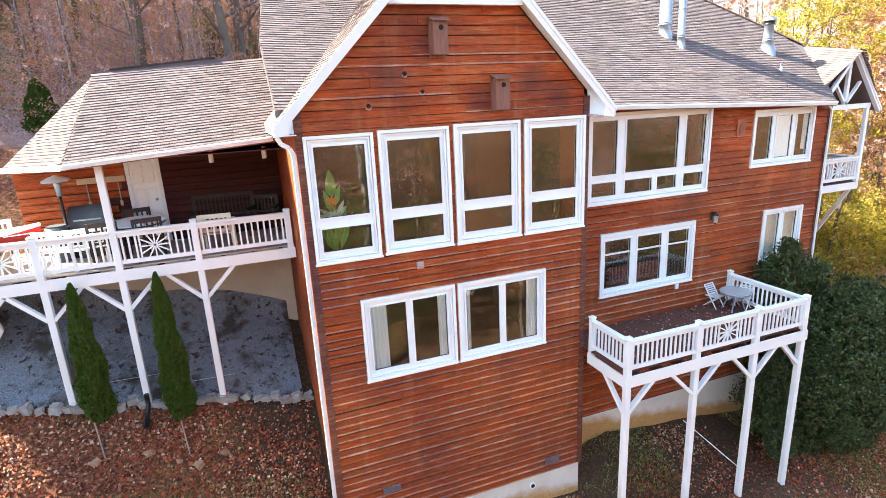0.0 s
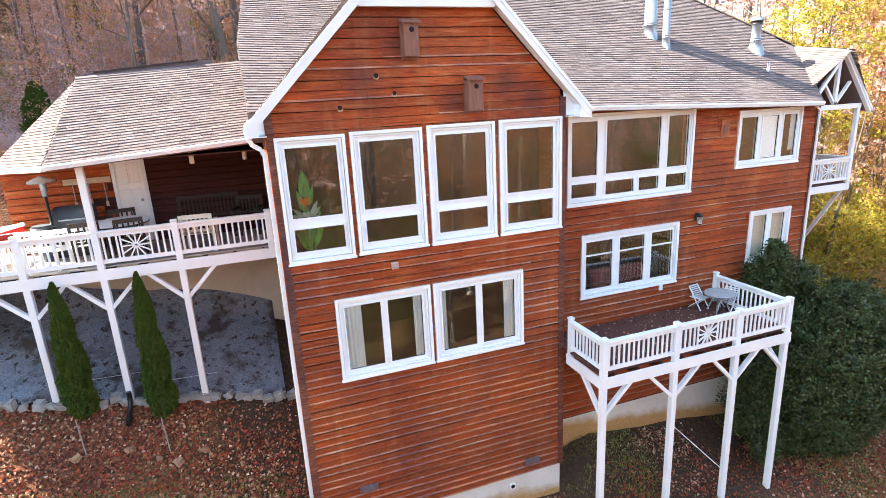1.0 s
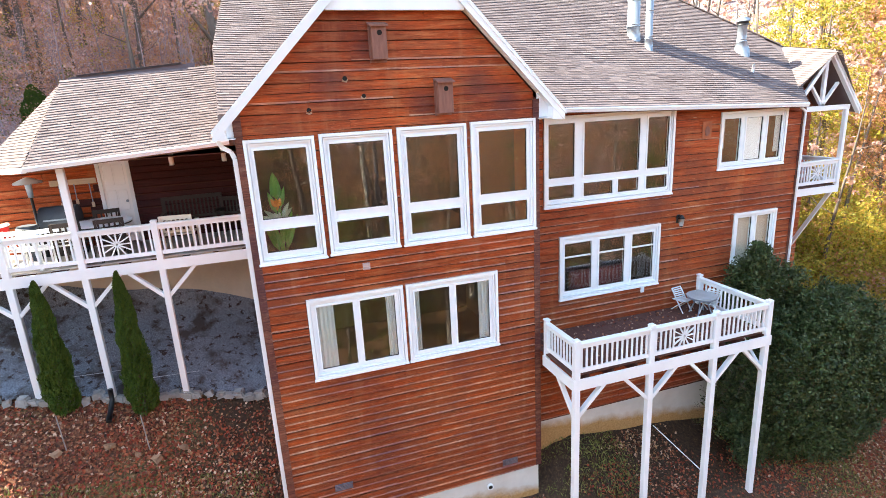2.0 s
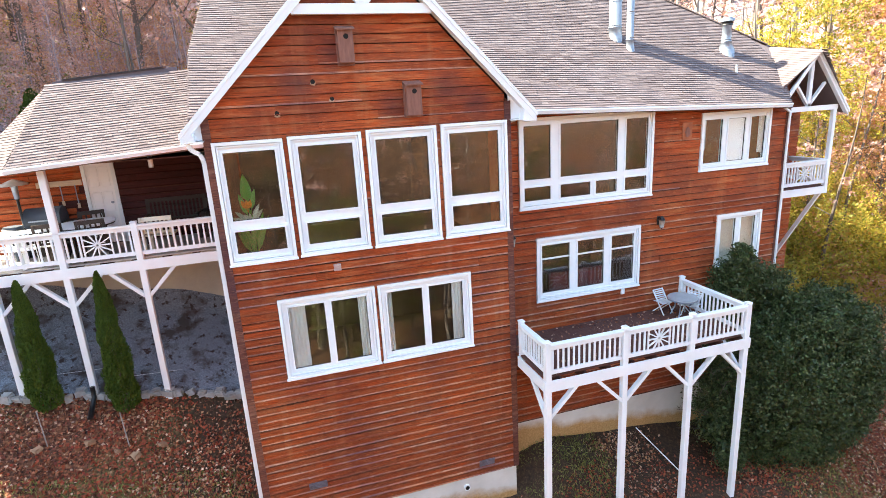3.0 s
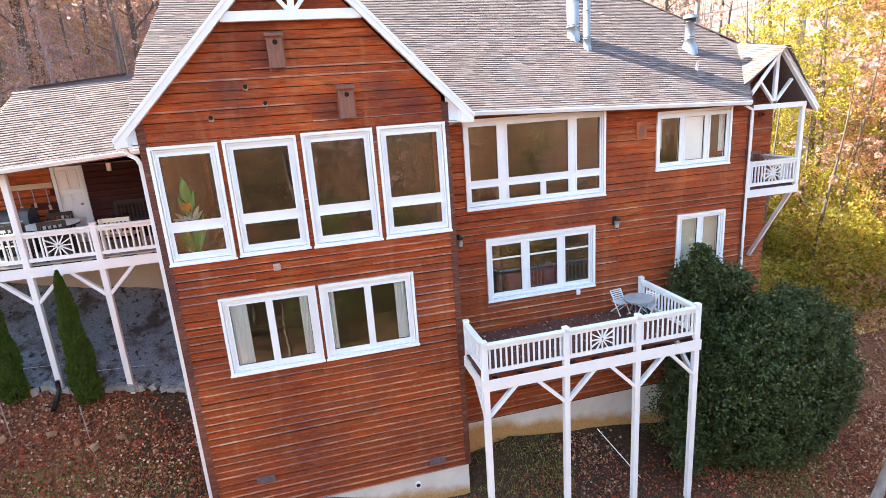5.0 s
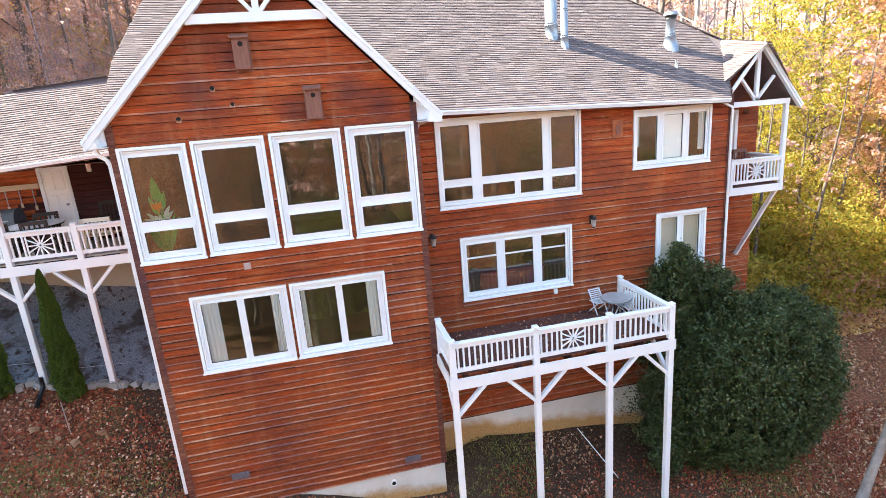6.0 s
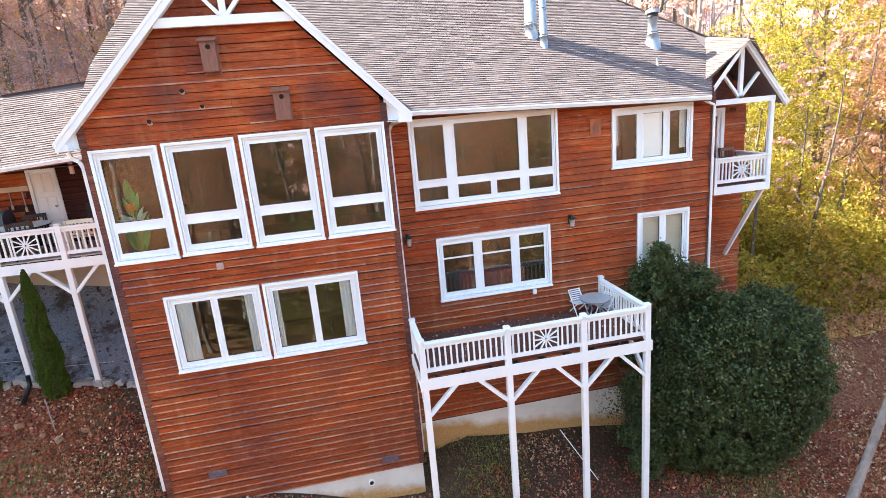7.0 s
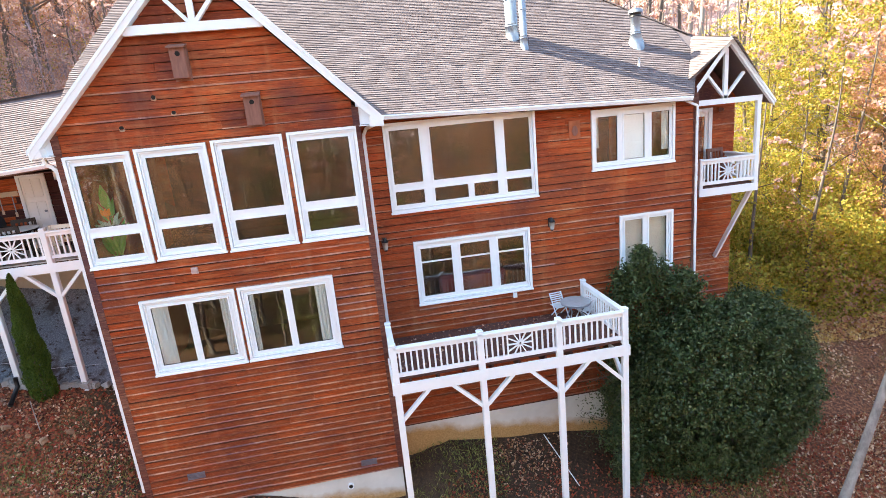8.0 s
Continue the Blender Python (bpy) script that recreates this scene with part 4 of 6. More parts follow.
for a, b, pn in ((0, 1, 0.55), (1, 2, None), (2, 3, 0.48), (3, 4, None)):
    railing(porch, (PX[a], LY), (PX[b], LY), LTOP, LFL, panel=pn)
railing(porch, (-13.6, LY), (PX[0], LY), LTOP, LFL)

# balcony at the end of the wing
BX0, BX1, BY, BTOP, BFL = 8.68, 10.24, 0.98, 1.08, 0.35
balcony = thing("balcony", (BX0, BY, BFL), "small white railed balcony with a diagonal brace", "balcony")
planks(balcony, BX0 - 0.05, BX1 + 0.05, BY, 2.18, BFL)
part("rim_board", box(B(), BX0 - 0.06, BX1 + 0.06, BY - 0.05, BY - 0.01, BFL - 0.22, BFL - 0.02), WHITE, balcony)
part("rim_board", box(B(), BX1 + 0.02, BX1 + 0.06, BY, 2.18, BFL - 0.22, BFL - 0.02), WHITE, balcony)
post(balcony, BX0, BY, BFL - 0.2, BTOP + 0.02, 0.09)
post(balcony, BX1, BY, BFL - 0.2, 2.46, 0.11)
railing(balcony, (BX0, BY), (BX1, BY), BTOP, BFL, 0.10, 0.5)
railing(balcony, (BX1, BY), (BX1, 2.15), BTOP, BFL, 0.11)
part("brace", beam(B(), (BX1 - 0.02, BY + 0.1, BFL - 0.2), (10.0, 2.15, -1.95), 0.08, 0.10), WHITE, balcony)
BCX, BHALF, BEZ, BSL = 9.28, 1.27, 2.40, 1.22
brake = rake_boards("rake_trim_balcony", BCX, BHALF, BEZ, BSL, BY - 0.14, 0.085, 0.09, "white rake boards of the balcony gable")
btruss = thing("balcony_truss", (BCX, BY, 2.4), "white painted timber truss over the balcony", "truss")
part("tie_beam", box(B(), 8.22, 10.30, BY - 0.06, BY + 0.05, 2.42, 2.55), WHITE, btruss)
part("king_post", box(B(), BCX - 0.05, BCX + 0.05, BY - 0.05, BY + 0.03, 2.55, 3.72), WHITE, btruss)
for side in (-1, 1):
    part("strut", beam(B(), (BCX, BY - 0.01, 2.55), (BCX + side * 0.50, BY - 0.01, 3.14), 0.06, 0.08, (0, -1, 0)), WHITE, btruss)
BRISE = 0.15                      # the ridge climbs a little towards the house
for side, lab in ((-1, "left"), (1, "right")):
    ex = BCX + side * BHALF
    z0, z1, dy = BEZ + 0.02, BEZ + 0.02 + BSL * BHALF, 1.95 if side < 0 else 4.6
    if side < 0:
        ex, z0 = ex - 0.26, z0 + 0.30
    rs = roof_slab("roof_balcony_" + lab, [(ex, BY - 0.14, z0), (BCX, BY - 0.14, z1), (BCX, BY - 0.14 + dy, z1 + BRISE * dy), (ex, BY - 0.14 + dy, z0 + BRISE * dy)], "pale sunlit shingle slope of the balcony gable")
    u = Vector((0, 1, BRISE)).normalized()
    v = Vector((BCX - ex, 0, z1 - z0))
    v = (v - u * v.dot(u)).normalized()
    shingles(rs, (ex, BY - 0.14, z0), u, v, 1.9 if side < 0 else 4.6, math.hypot(BCX - ex, z1 - z0))
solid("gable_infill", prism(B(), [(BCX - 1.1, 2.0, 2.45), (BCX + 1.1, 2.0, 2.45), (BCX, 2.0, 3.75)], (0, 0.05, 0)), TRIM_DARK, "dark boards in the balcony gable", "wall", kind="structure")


# ---- plants ----
rng = np.random.default_rng(7)


def leaf_mesh(name, centres, sizes, material, stretch=1.6, up=None, normal=None, spread=1.0):
    """Leaves as small folded quads; up draws their length towards a direction."""
    n = len(centres)
    c = np.asarray(centres, dtype=float)
    a = rng.normal(size=(n, 3)) * spread
    if up is not None:
        a = a + np.asarray(up)
    a /= np.linalg.norm(a, axis=1)[:, None]
    b = rng.normal(size=(n, 3))
    if normal is not None:
        b = np.cross(np.asarray(normal) + 0.6 * b, a)
    else:
        b = b - (b * a).sum(1)[:, None] * a
    b /= np.linalg.norm(b, axis=1)[:, None] + 1e-9
    s = np.asarray(sizes, dtype=float)[:, None]
    v = np.empty((n, 4, 3))
    fold = np.cross(a, b) * s * 0.18
    v[:, 0] = c - a * s * stretch / 2
    v[:, 1] = c + b * s / 2 + fold
    v[:, 2] = c + a * s * stretch / 2
    v[:, 3] = c - b * s / 2 + fold
    me = bpy.data.meshes.new(name)
    me.vertices.add(n * 4)
    me.vertices.foreach_set("co", v.ravel())
    me.loops.add(n * 4)
    me.loops.foreach_set("vertex_index", np.arange(n * 4, dtype=np.int32))
    me.polygons.add(n)
    me.polygons.foreach_set("loop_start", np.arange(0, n * 4, 4, dtype=np.int32))
    me.update(calc_edges=True)
    me.materials.append(material)
    return me


def crown_points(n, lobes, shell=0.55):
    """Points thrown into round lobes given as centre and radius, thicker towards their skins."""
    w = np.array([r ** 2 for _, r in lobes])
    total, n = n, max(1, n // 9)
    pick = rng.choice(len(lobes), n, p=w / w.sum())
    d = rng.normal(size=(n, 3))
    d /= np.linalg.norm(d, axis=1)[:, None]
    rad = np.array([r for _, r in lobes])[pick] * (shell + (1 - shell) * rng.random(n)) ** 0.7
    sprays = np.array([c for c, _ in lobes])[pick] + d * rad[:, None] * np.array([1, 1, 0.8])
    return sprays[rng.integers(0, n, total)] + rng.normal(size=(total, 3)) * np.array([0.13, 0.13, 0.08])


def tree(name, height, girth, lean, limbs, lobes, leaves, size, bark, foliage, label, low=0.35, at=(0, 0, 0), category="tree"):
    """Tapered trunk, forked limbs, and a ragged crown of separate leaves round the limb ends."""
    t = thing(name, at, label, category, kind="")
    o = Vector(at)
    pts, rad = [], []
    for i in range(9):
        f = i / 8
        pts.append(o + Vector((lean[0] * f + 0.25 * math.sin(f * 5 + lean[1]), lean[1] * f + 0.2 * math.sin(f * 4 + 1), height * f - 0.3)))
        rad.append(girth * (1.25 if i == 0 else 1.0) * (1 - 0.88 * f))
    bm = B()
    tube(bm, pts, rad, 8)
    ends = [pts[-1]]
    for k in range(limbs):
        f = low + (0.97 - low) * (k + random.random()) / limbs
        base = pts[int(f * 8)].lerp(pts[min(8, int(f * 8) + 1)], f * 8 % 1)
        ang = k * 2.4 + random.uniform(-0.5, 0.5)
        length = height * random.uniform(0.14, 0.28) * (1.25 - 0.7 * f)
        d = Vector((math.cos(ang), math.sin(ang), random.uniform(0.35, 1.0))).normalized()
        mid = base + d * length * 0.5 + Vector((0, 0, -0.05 * length))
        end = base + d * length + Vector((0, 0, 0.15 * length))
        r = girth * (1 - 0.88 * f) * 0.5
        tube(bm, [base, mid, end], [r, r * 0.6, r * 0.18], 5, False)
        for q in range(2):
            d2 = (d + Vector((random.uniform(-1, 1), random.uniform(-1, 1), random.uniform(0, 0.8)))).normalized()
            e2 = mid + d2 * length * random.uniform(0.35, 0.6)
            tube(bm, [mid, e2], [r * 0.4, r * 0.1], 4, False)
            ends.append(e2)
        ends.append(end)
    part("trunk", bm, bark, t)
    if leaves:
        lb = [(tuple(e - o + Vector((random.uniform(-.4, .4), random.uniform(-.4, .4), random.uniform(-.3, .5)))), height * random.uniform(*lobes)) for e in ends]
        me = leaf_mesh("crown", crown_points(leaves, lb), rng.uniform(size * 0.6, size * 1.3, leaves), foliage, 1.4)
        c = new("crown", me)
        c.parent = t
    return t


def near_leaves(n, x0, x1, y0, y1, size, material, seed, patchy=0.5, lift=0.03, wide=0.45):
    pts = []
    while len(pts) < n:
        x, y = rng.uniform(x0, x1), rng.uniform(y0, y1)
        bare = 0.55 * smooth(2.2, 0.2, math.hypot((x + 6.4) * 0.9, (y - 1.4) * 1.1)) + (0.62 * smooth(-3.2, -1.6, y) if 0.3 < x < 9.0 else 0.0)
        if noise.noise((x * wide, y * wide, seed)) + rng.random() * 1.2 < patchy + bare:
            continue
        if FX0 - 0.1 < x < FX1 + 0.1 and y > -0.05 or x > FX1 and y > WY - 0.05:
            continue
        bumpy = 0.10 * noise.noise((x * 0.5, y * 0.5, 0)) + 0.05 * noise.noise((x * 1.7, y * 1.7, 3))
        pts.append((x, y, ground_z(x, y) + bumpy + rng.uniform(0.01, lift)))
    return leaf_mesh("fallen_leaves", pts, rng.uniform(size * 0.6, size * 1.4, n), material, 1.3, None, (0, -0.3, 1), 1.0)


tagged(new("brown_fallen_leaves", near_leaves(64000, -16, 17, -7, 2.6, 0.052, LITTER, 9.0, 0.46)), "thick scatter of brown fallen leaves", "leaves", kind="stuff")
tagged(new("red_fallen_leaves", near_leaves(70000, -16, 17, -5, 2.6, 0.050, LITTER_RED, 31.0, 0.58, 0.05)), "drifts of bright red fallen leaves", "leaves", kind="stuff")
tagged(new("tan_fallen_leaves", near_leaves(36000, -16, 17, -7, 2.4, 0.052, LITTER_TAN, 57.0, 0.74, 0.05)), "pale curled tan leaves on the ground", "leaves", kind="stuff")
pts = []
while len(pts) < 34000:
    x, y = rng.uniform(-15, 12), rng.uniform(-6, 1.0)
    if noise.noise((x * 0.35, y * 0.35, 77.0)) < 0.02 or FX0 - 0.1 < x < FX1 + 0.1 and y > -0.1:
        continue
    bumpy = 0.10 * noise.noise((x * 0.5, y * 0.5, 0)) + 0.05 * noise.noise((x * 1.7, y * 1.7, 3))
    pts.append((x, y, ground_z(x, y) + bumpy + 0.03))
tagged(new("grass", leaf_mesh("grass", pts, rng.uniform(0.014, 0.024, len(pts)), GRASS, 6.0, (0, 0, 1.6))), "thin tufts of yellowing grass between the leaves", "grass", kind="stuff")


# broad evergreen bush at the corner of the lower deck


def bush(name, c, half, sprays, label, shoulder=()):
    """A rounded mass of leafy sprays over forked stems; shoulder adds taller lobes as centre and radius."""
    cx, cy, cz = c
    t = thing(name, (cx, cy, ground_z(cx, cy)), label, "bush")
    o = ORIGIN[t.name]
    bm = B()
    for k in range(24):
        a, f = k * 2.4, random.uniform(0.2, 0.62)
        e = Vector((cx + math.cos(a) * half[0] * f, cy + math.sin(a) * half[1] * f, cz + half[2] * random.uniform(-0.2, 0.45)))
        foot = Vector((cx + math.cos(a) * 0.5, cy + math.sin(a) * 0.3, o.z - 0.1))
        tube(bm, [foot, foot.lerp(e, 0.5) + Vector((0, 0, 0.3)), e], [0.05, 0.03, 0.012], 5, False)
    part("stem", bm, BARK, t)
    d = rng.normal(size=(sprays, 3))
    d /= np.linalg.norm(d, axis=1)[:, None]
    box_r = (np.abs(d) ** 2.3).sum(1) ** (-1 / 2.3)
    lump = np.array([1.0 + 0.12 * noise.noise(Vector(v) * 2.0) + 0.09 * noise.noise(Vector(v) * 5.5) for v in d])
    depth = 1.0 - 0.42 * rng.random(sprays) ** 1.6
    mid = np.array([cx, cy, cz]) + d * np.array(half) * (box_r * lump * depth)[:, None]
    if shoulder:
        pick = rng.integers(0, len(shoulder), sprays // 4)
        e = rng.normal(size=(len(pick), 3))
        e /= np.linalg.norm(e, axis=1)[:, None]
        r = np.array([q[1] for q in shoulder])[pick] * rng.uniform(0.55, 1.0, len(pick))
        mid = np.concatenate([mid, np.array([q[0] for q in shoulder])[pick] + e * r[:, None] * np.array([1, 0.7, 1])])
    per = 34
    pts = np.repeat(mid, per, 0) + rng.normal(size=(len(mid) * per, 3)) * np.repeat(rng.uniform(0.045, 0.11, len(mid)), per)[:, None]
    ok = (pts[:, 1] < WY - 0.06) | (pts[:, 0] > WX1 + 0.05)
    ok &= (pts[:, 0] > DX_END + 0.16) | (pts[:, 2] < -2.75)
    pts = pts[ok]
    me = leaf_mesh("foliage", pts - np.array(o), rng.uniform(0.026, 0.058, len(pts)), LEAF_GREEN, 1.8)
    f = new("foliage", me)
    f.parent = t
    return t


DX_END = 5.24                     # outer post line of the lower deck
SHOULDER = [((6.25, 0.05, -2.2), 0.75), ((6.9, 0.15, -1.75), 0.6), ((7.6, 0.1, -1.95), 0.6), ((6.3, 0.2, -1.55), 0.45), ((5.95, -0.1, -3.2), 0.7),
            ((5.75, -0.5, -4.2), 0.6), ((5.65, -0.7, -5.2), 0.55), ((5.5, -1.15, -5.75), 0.35), ((6.52, -0.02, -1.15), 0.2), ((6.5, 0.0, -0.9), 0.1), ((9.5, 0.2, -2.75), 0.6)]
bush("evergreen_bush", (8.38, -0.30, -4.62), (2.72, 1.40, 2.40), 4400, "large dense dark green evergreen bush beside the deck", SHOULDER)


def arborvitae(at, h, r, label="narrow columnar green arborvitae tied to a stake", group="arborvitae by the porch deck", name="arborvitae"):
    t = thing(name, at, label, "tree", group)
    o = Vector(at)
    part("trunk", tube(B(), [o + Vector((0, 0, -0.2)), o + Vector((0, 0, h * 0.9))], [0.05, 0.01], 6), BARK, t)
    n = 26000
    f = rng.random(n) ** 0.85
    prof = np.clip(1.2 * (1 - f) ** 0.55, 0.05, 1) * np.clip(0.8 + 2.0 * f, 0, 1)
    ang = rng.random(n) * 6.2832
    lump = 1 + 0.16 * np.sin(ang * 3 + f * 17) + 0.10 * np.sin(ang * 7 - f * 31)
    rad = r * prof * lump * (0.72 + 0.3 * rng.random(n))
    pts = np.stack([rad * np.cos(ang), rad * np.sin(ang), f * h + 0.05], 1)
    out = np.stack([np.cos(ang) * 0.5, np.sin(ang) * 0.5, np.full(n, 2.2)], 1)
    me = leaf_mesh("foliage", pts, rng.uniform(0.015, 0.032, n), LEAF_CYPRESS, 2.6, out, None, 0.6)
    c = new("foliage", me)
    c.parent = t
    return t


for x, y in ((-9.85, 2.40), (-8.36, 2.35)):
    arborvitae((x, y, ground_z(x, y)), 0.10 - ground_z(x, y), 0.28)
    s = thing("plant_stake", (x + 0.1, y - 0.75, ground_z(x, y - 0.75)), "thin pale wooden stake in front of an arborvitae", "stake", "stakes of the arborvitae")
    g = ground_z(x, y - 0.75)
    part("rod", beam(B(), (x + 0.1, y - 0.75, g - 0.1), (x + 0.05, y - 0.70, g + 0.75), 0.018, 0.018), PALEBARK, s)
    w = thing("guy_wire", (x + 0.15, y, ground_z(x, y) + 0.9), "thin white guy line from an arborvitae to a post", "wire", "guy lines")
    part("line", beam(B(), (x + 0.2, y + 0.1, ground_z(x, y) + 0.75), (x + 1.1, y + 0.68, ground_z(x + 1.1, y + 0.7) + 0.25), 0.006, 0.006), WHITE, w)


arborvitae((-12.5, 13.4, ground_z(-12.5, 13.4) - 0.2), 1.9, 0.55, "broad dark green cedar behind the porch", "", "cedar_tree")


# woods: a few kinds of tree, then copies over the hillsides
def kinds():
    return {
        "bare": tree("woodland_tree", 19, 0.22, (0.8, 0.4), 9, (0.05, 0.09), 500, 0.2, PALEBARK, LEAF_BROWN, "tall pale-barked tree with a few rust leaves", 0.45, (0, 300, -80)),
        "bare2": tree("woodland_tree", 16, 0.17, (-0.9, 0.3), 8, (0.05, 0.08), 300, 0.2, BARK, LEAF_BROWN, "slender grey tree nearly bare of leaves", 0.4, (6, 300, -80)),
        "rust": tree("woodland_tree", 15, 0.20, (0.5, -0.4), 9, (0.09, 0.15), 2200, 0.24, BARK, LEAF_BROWN, "woodland tree with rust-brown autumn leaves", 0.3, (12, 300, -80)),
        "orange": tree("woodland_tree", 12, 0.16, (-0.4, 0.3), 8, (0.10, 0.16), 2200, 0.23, BARK, LEAF_ORANGE, "woodland tree with orange autumn leaves", 0.25, (18, 300, -80)),
        "yellow": tree("woodland_tree", 13, 0.15, (0.4, 0.2), 10, (0.055, 0.105), 6000, 0.10, BARK, LEAF_YELLOW, "sunlit tree with bright yellow-green autumn leaves", 0.18, (24, 300, -80)),
        "rust_near": tree("woodland_tree", 14, 0.18, (0.5, -0.4), 10, (0.08, 0.14), 8000, 0.085, BARK, LEAF_BROWN, "woodland tree with rust-brown autumn leaves", 0.25, (36, 300, -80)),
        "orange_near": tree("woodland_tree", 12, 0.15, (-0.4, 0.3), 9, (0.09, 0.15), 9000, 0.085, BARK, LEAF_ORANGE, "woodland tree with orange and pink autumn leaves", 0.2, (42, 300, -80)),
        "sapling": tree("woodland_tree", 10, 0.075, (0.5, 0.3), 6, (0.04, 0.07), 240, 0.13, BARK, LEAF_BROWN, "thin woodland sapling with a few rust leaves", 0.35, (48, 300, -80)),
        "olive": tree("woodland_tree", 9, 0.12, (0.2, 0.2), 9, (0.12, 0.18), 5000, 0.11, BARK, LEAF_OLIVE, "small tree with olive green leaves", 0.12, (30, 300, -80)),
    }


KINDS = kinds()
HOUSE = (-12.0, 10.5, -1.0, 6.0)


def shades_house(x, y, top):
    d = Vector((-SUN.x, -SUN.y)).normalized()
    rise = SUN.z / math.hypot(SUN.x, SUN.y)
    for k in range(1, 60):
        p, q = x + d.x * k, y + d.y * k
        if HOUSE[0] - 2 < p < HOUSE[1] + 2 and HOUSE[2] - 3 < q < HOUSE[3]:
            return top - k * rise > (4.2 if p > -6 else 1.6)
    return False


def plant(kind, x, y, scale=1.0):
    z = ground_z(x, y)
    src = KINDS[kind]
    m = pose(x, y, z - 0.2, 0, 0, random.uniform(0, 360)) @ Matrix.Scale(scale, 4)
    c = copy_thing(src, m)
    c.scale = (scale,) * 3
    tagged(c, group="woodland trees")
    return c


TALL_OF = {"bare": 19, "bare2": 16, "rust": 16, "orange": 13, "yellow": 13.5, "olive": 10, "rust_near": 15, "orange_near": 13, "sapling": 10}


def wood(n, x0, x1, y0, y1, mixk, keep=lambda x, y: True, gap=2.2):
    placed, tries = [], 0
    while len(placed) < n and tries < n * 40:
        tries += 1
        x, y = random.uniform(x0, x1), random.uniform(y0, y1)
        k = random.choice(mixk)
        s = random.uniform(0.75, 1.3)
        if not keep(x, y) or any((x - a) ** 2 + (y - b) ** 2 < gap * gap for a, b in placed):
            continue
        if k != "sapling":
            while s > 0.4 and shades_house(x, y, ground_z(x, y) + TALL_OF[k] * s):
                s *= 0.8
            if s <= 0.4:
                continue
        placed.append((x, y))
        plant(k, x, y, s)


BACKMIX = ["bare", "bare", "bare2", "bare2", "rust", "rust", "orange", "orange", "olive"]
NEARMIX = ["bare", "bare2", "bare2", "rust_near", "rust_near", "orange_near"]
wood(24, -46, 2, 17, 34, NEARMIX, gap=3.2)
wood(16, -24, -2, 14, 27, ["orange_near", "rust_near", "rust_near", "sapling"], gap=2.4)
wood(30, -22, 24, -25, -15, ["bare2", "rust_near", "orange_near", "olive", "bare", "sapling"], gap=2.4)
wood(10, 2, 30, 20, 34, ["bare2", "orange_near", "bare"], gap=3.0)
wood(60, -60, 62, 34, 75, BACKMIX, gap=3.4)
wood(46, -44, 20, 14, 40, ["sapling"], gap=1.5)
for x, y, s in ((16.6, 8.4, 0.62), (18.0, 9.4, 0.75), (17.6, 7.2, 0.6), (19.6, 9.0, 0.9), (21.6, 10.6, 0.95), (18.6, 12.0, 0.7), (22.4, 8.2, 0.8)):
    plant("yellow", x, y, s)
for x, y, s in ((19.8, 6.0, 0.7), (22.6, 7.6, 0.85), (20.6, 3.6, 0.6), (24.5, 10.0, 1.0), (24.0, 5.0, 0.8)):
    plant("orange_near", x, y, s)
wood(34, 20, 56, -6, 34, ["orange_near", "orange_near", "bare", "rust_near", "bare2", "bare"], lambda x, y: y < x - 13, gap=2.8)
for x, y, s in ((14.4, 6.2, 0.5), (16.2, 5.2, 0.55), (18.6, 6.4, 0.6), (17.0, 9.6, 0.7), (20.4, 5.4, 0.6), (13.2, 9.0, 0.55), (21.8, 7.4, 0.75)):
    plant("bare2", x, y, s)
wood(16, 13, 30, 13, 30, ["bare", "bare2", "bare2", "sapling", "orange_near"], lambda x, y: y > x - 11, gap=2.6)
wood(20, -60, -22, -6, 20, ["rust", "olive", "bare", "orange", "rust"], gap=3.5)
wood(20, -24, 34, -34, -20, ["bare", "bare2", "sapling", "bare"], gap=3.0)
wood(14, -16, 24, -46, -24, ["rust_near", "olive", "orange_near", "bare"], gap=3.0)
wood(24, -50, 55, -66, -36, ["rust_near", "orange_near", "bare", "bare2"], gap=4.0)

# leafy saplings too many to count, on the hillside behind the porch and in the valley
def leafy_saplings(name, n, per, x0, x1, y0, y1, tall, wide, size, material, words):
    pts = []
    for k in range(n):
        x, y = rng.uniform(x0, x1), rng.uniform(y0, y1)
        h, r = rng.uniform(*tall), rng.uniform(*wide)
        z = ground_z(x, y)
        f = rng.random(per)
        a, q = rng.random(per) * 6.2832, r * np.sqrt(rng.random(per)) * (0.35 + np.sin(np.pi * np.clip(f * 0.9 + 0.08, 0, 1)))
        c = np.stack([x + q * np.cos(a), y + q * np.sin(a), z + 0.2 + h * f], 1)
        pts.append(c[rng.integers(0, max(4, per // 12), per)] + rng.normal(size=(per, 3)) * np.array([0.13, 0.13, 0.08]))
    pts = np.concatenate(pts)
    tagged(new(name, leaf_mesh(name, pts, rng.uniform(size * 0.6, size * 1.4, len(pts)), material, 1.4)), words, "undergrowth", kind="stuff")


leafy_saplings("pink_saplings", 170, 460, -30, -3, 11.8, 30, (2.5, 6.5), (0.4, 0.9), 0.05, LEAF_BROWN, "rust and pink leaved saplings on the hillside")
leafy_saplings("orange_saplings", 150, 420, -24, -1, 12.2, 28, (1.2, 4.2), (0.4, 1.0), 0.055, LEAF_ORANGE, "orange leaved saplings on the hillside")
leafy_saplings("olive_saplings", 34, 440, -30, -4, 12.0, 26, (1.5, 4.5), (0.4, 0.9), 0.05, LEAF_OLIVE, "olive and yellow-green saplings on the hillside")
leafy_saplings("yellow_saplings", 20, 420, -26, -4, 12.4, 24, (1.2, 4.0), (0.4, 0.9), 0.055, LEAF_YELLOW, "yellow-green leaved saplings on the hillside")
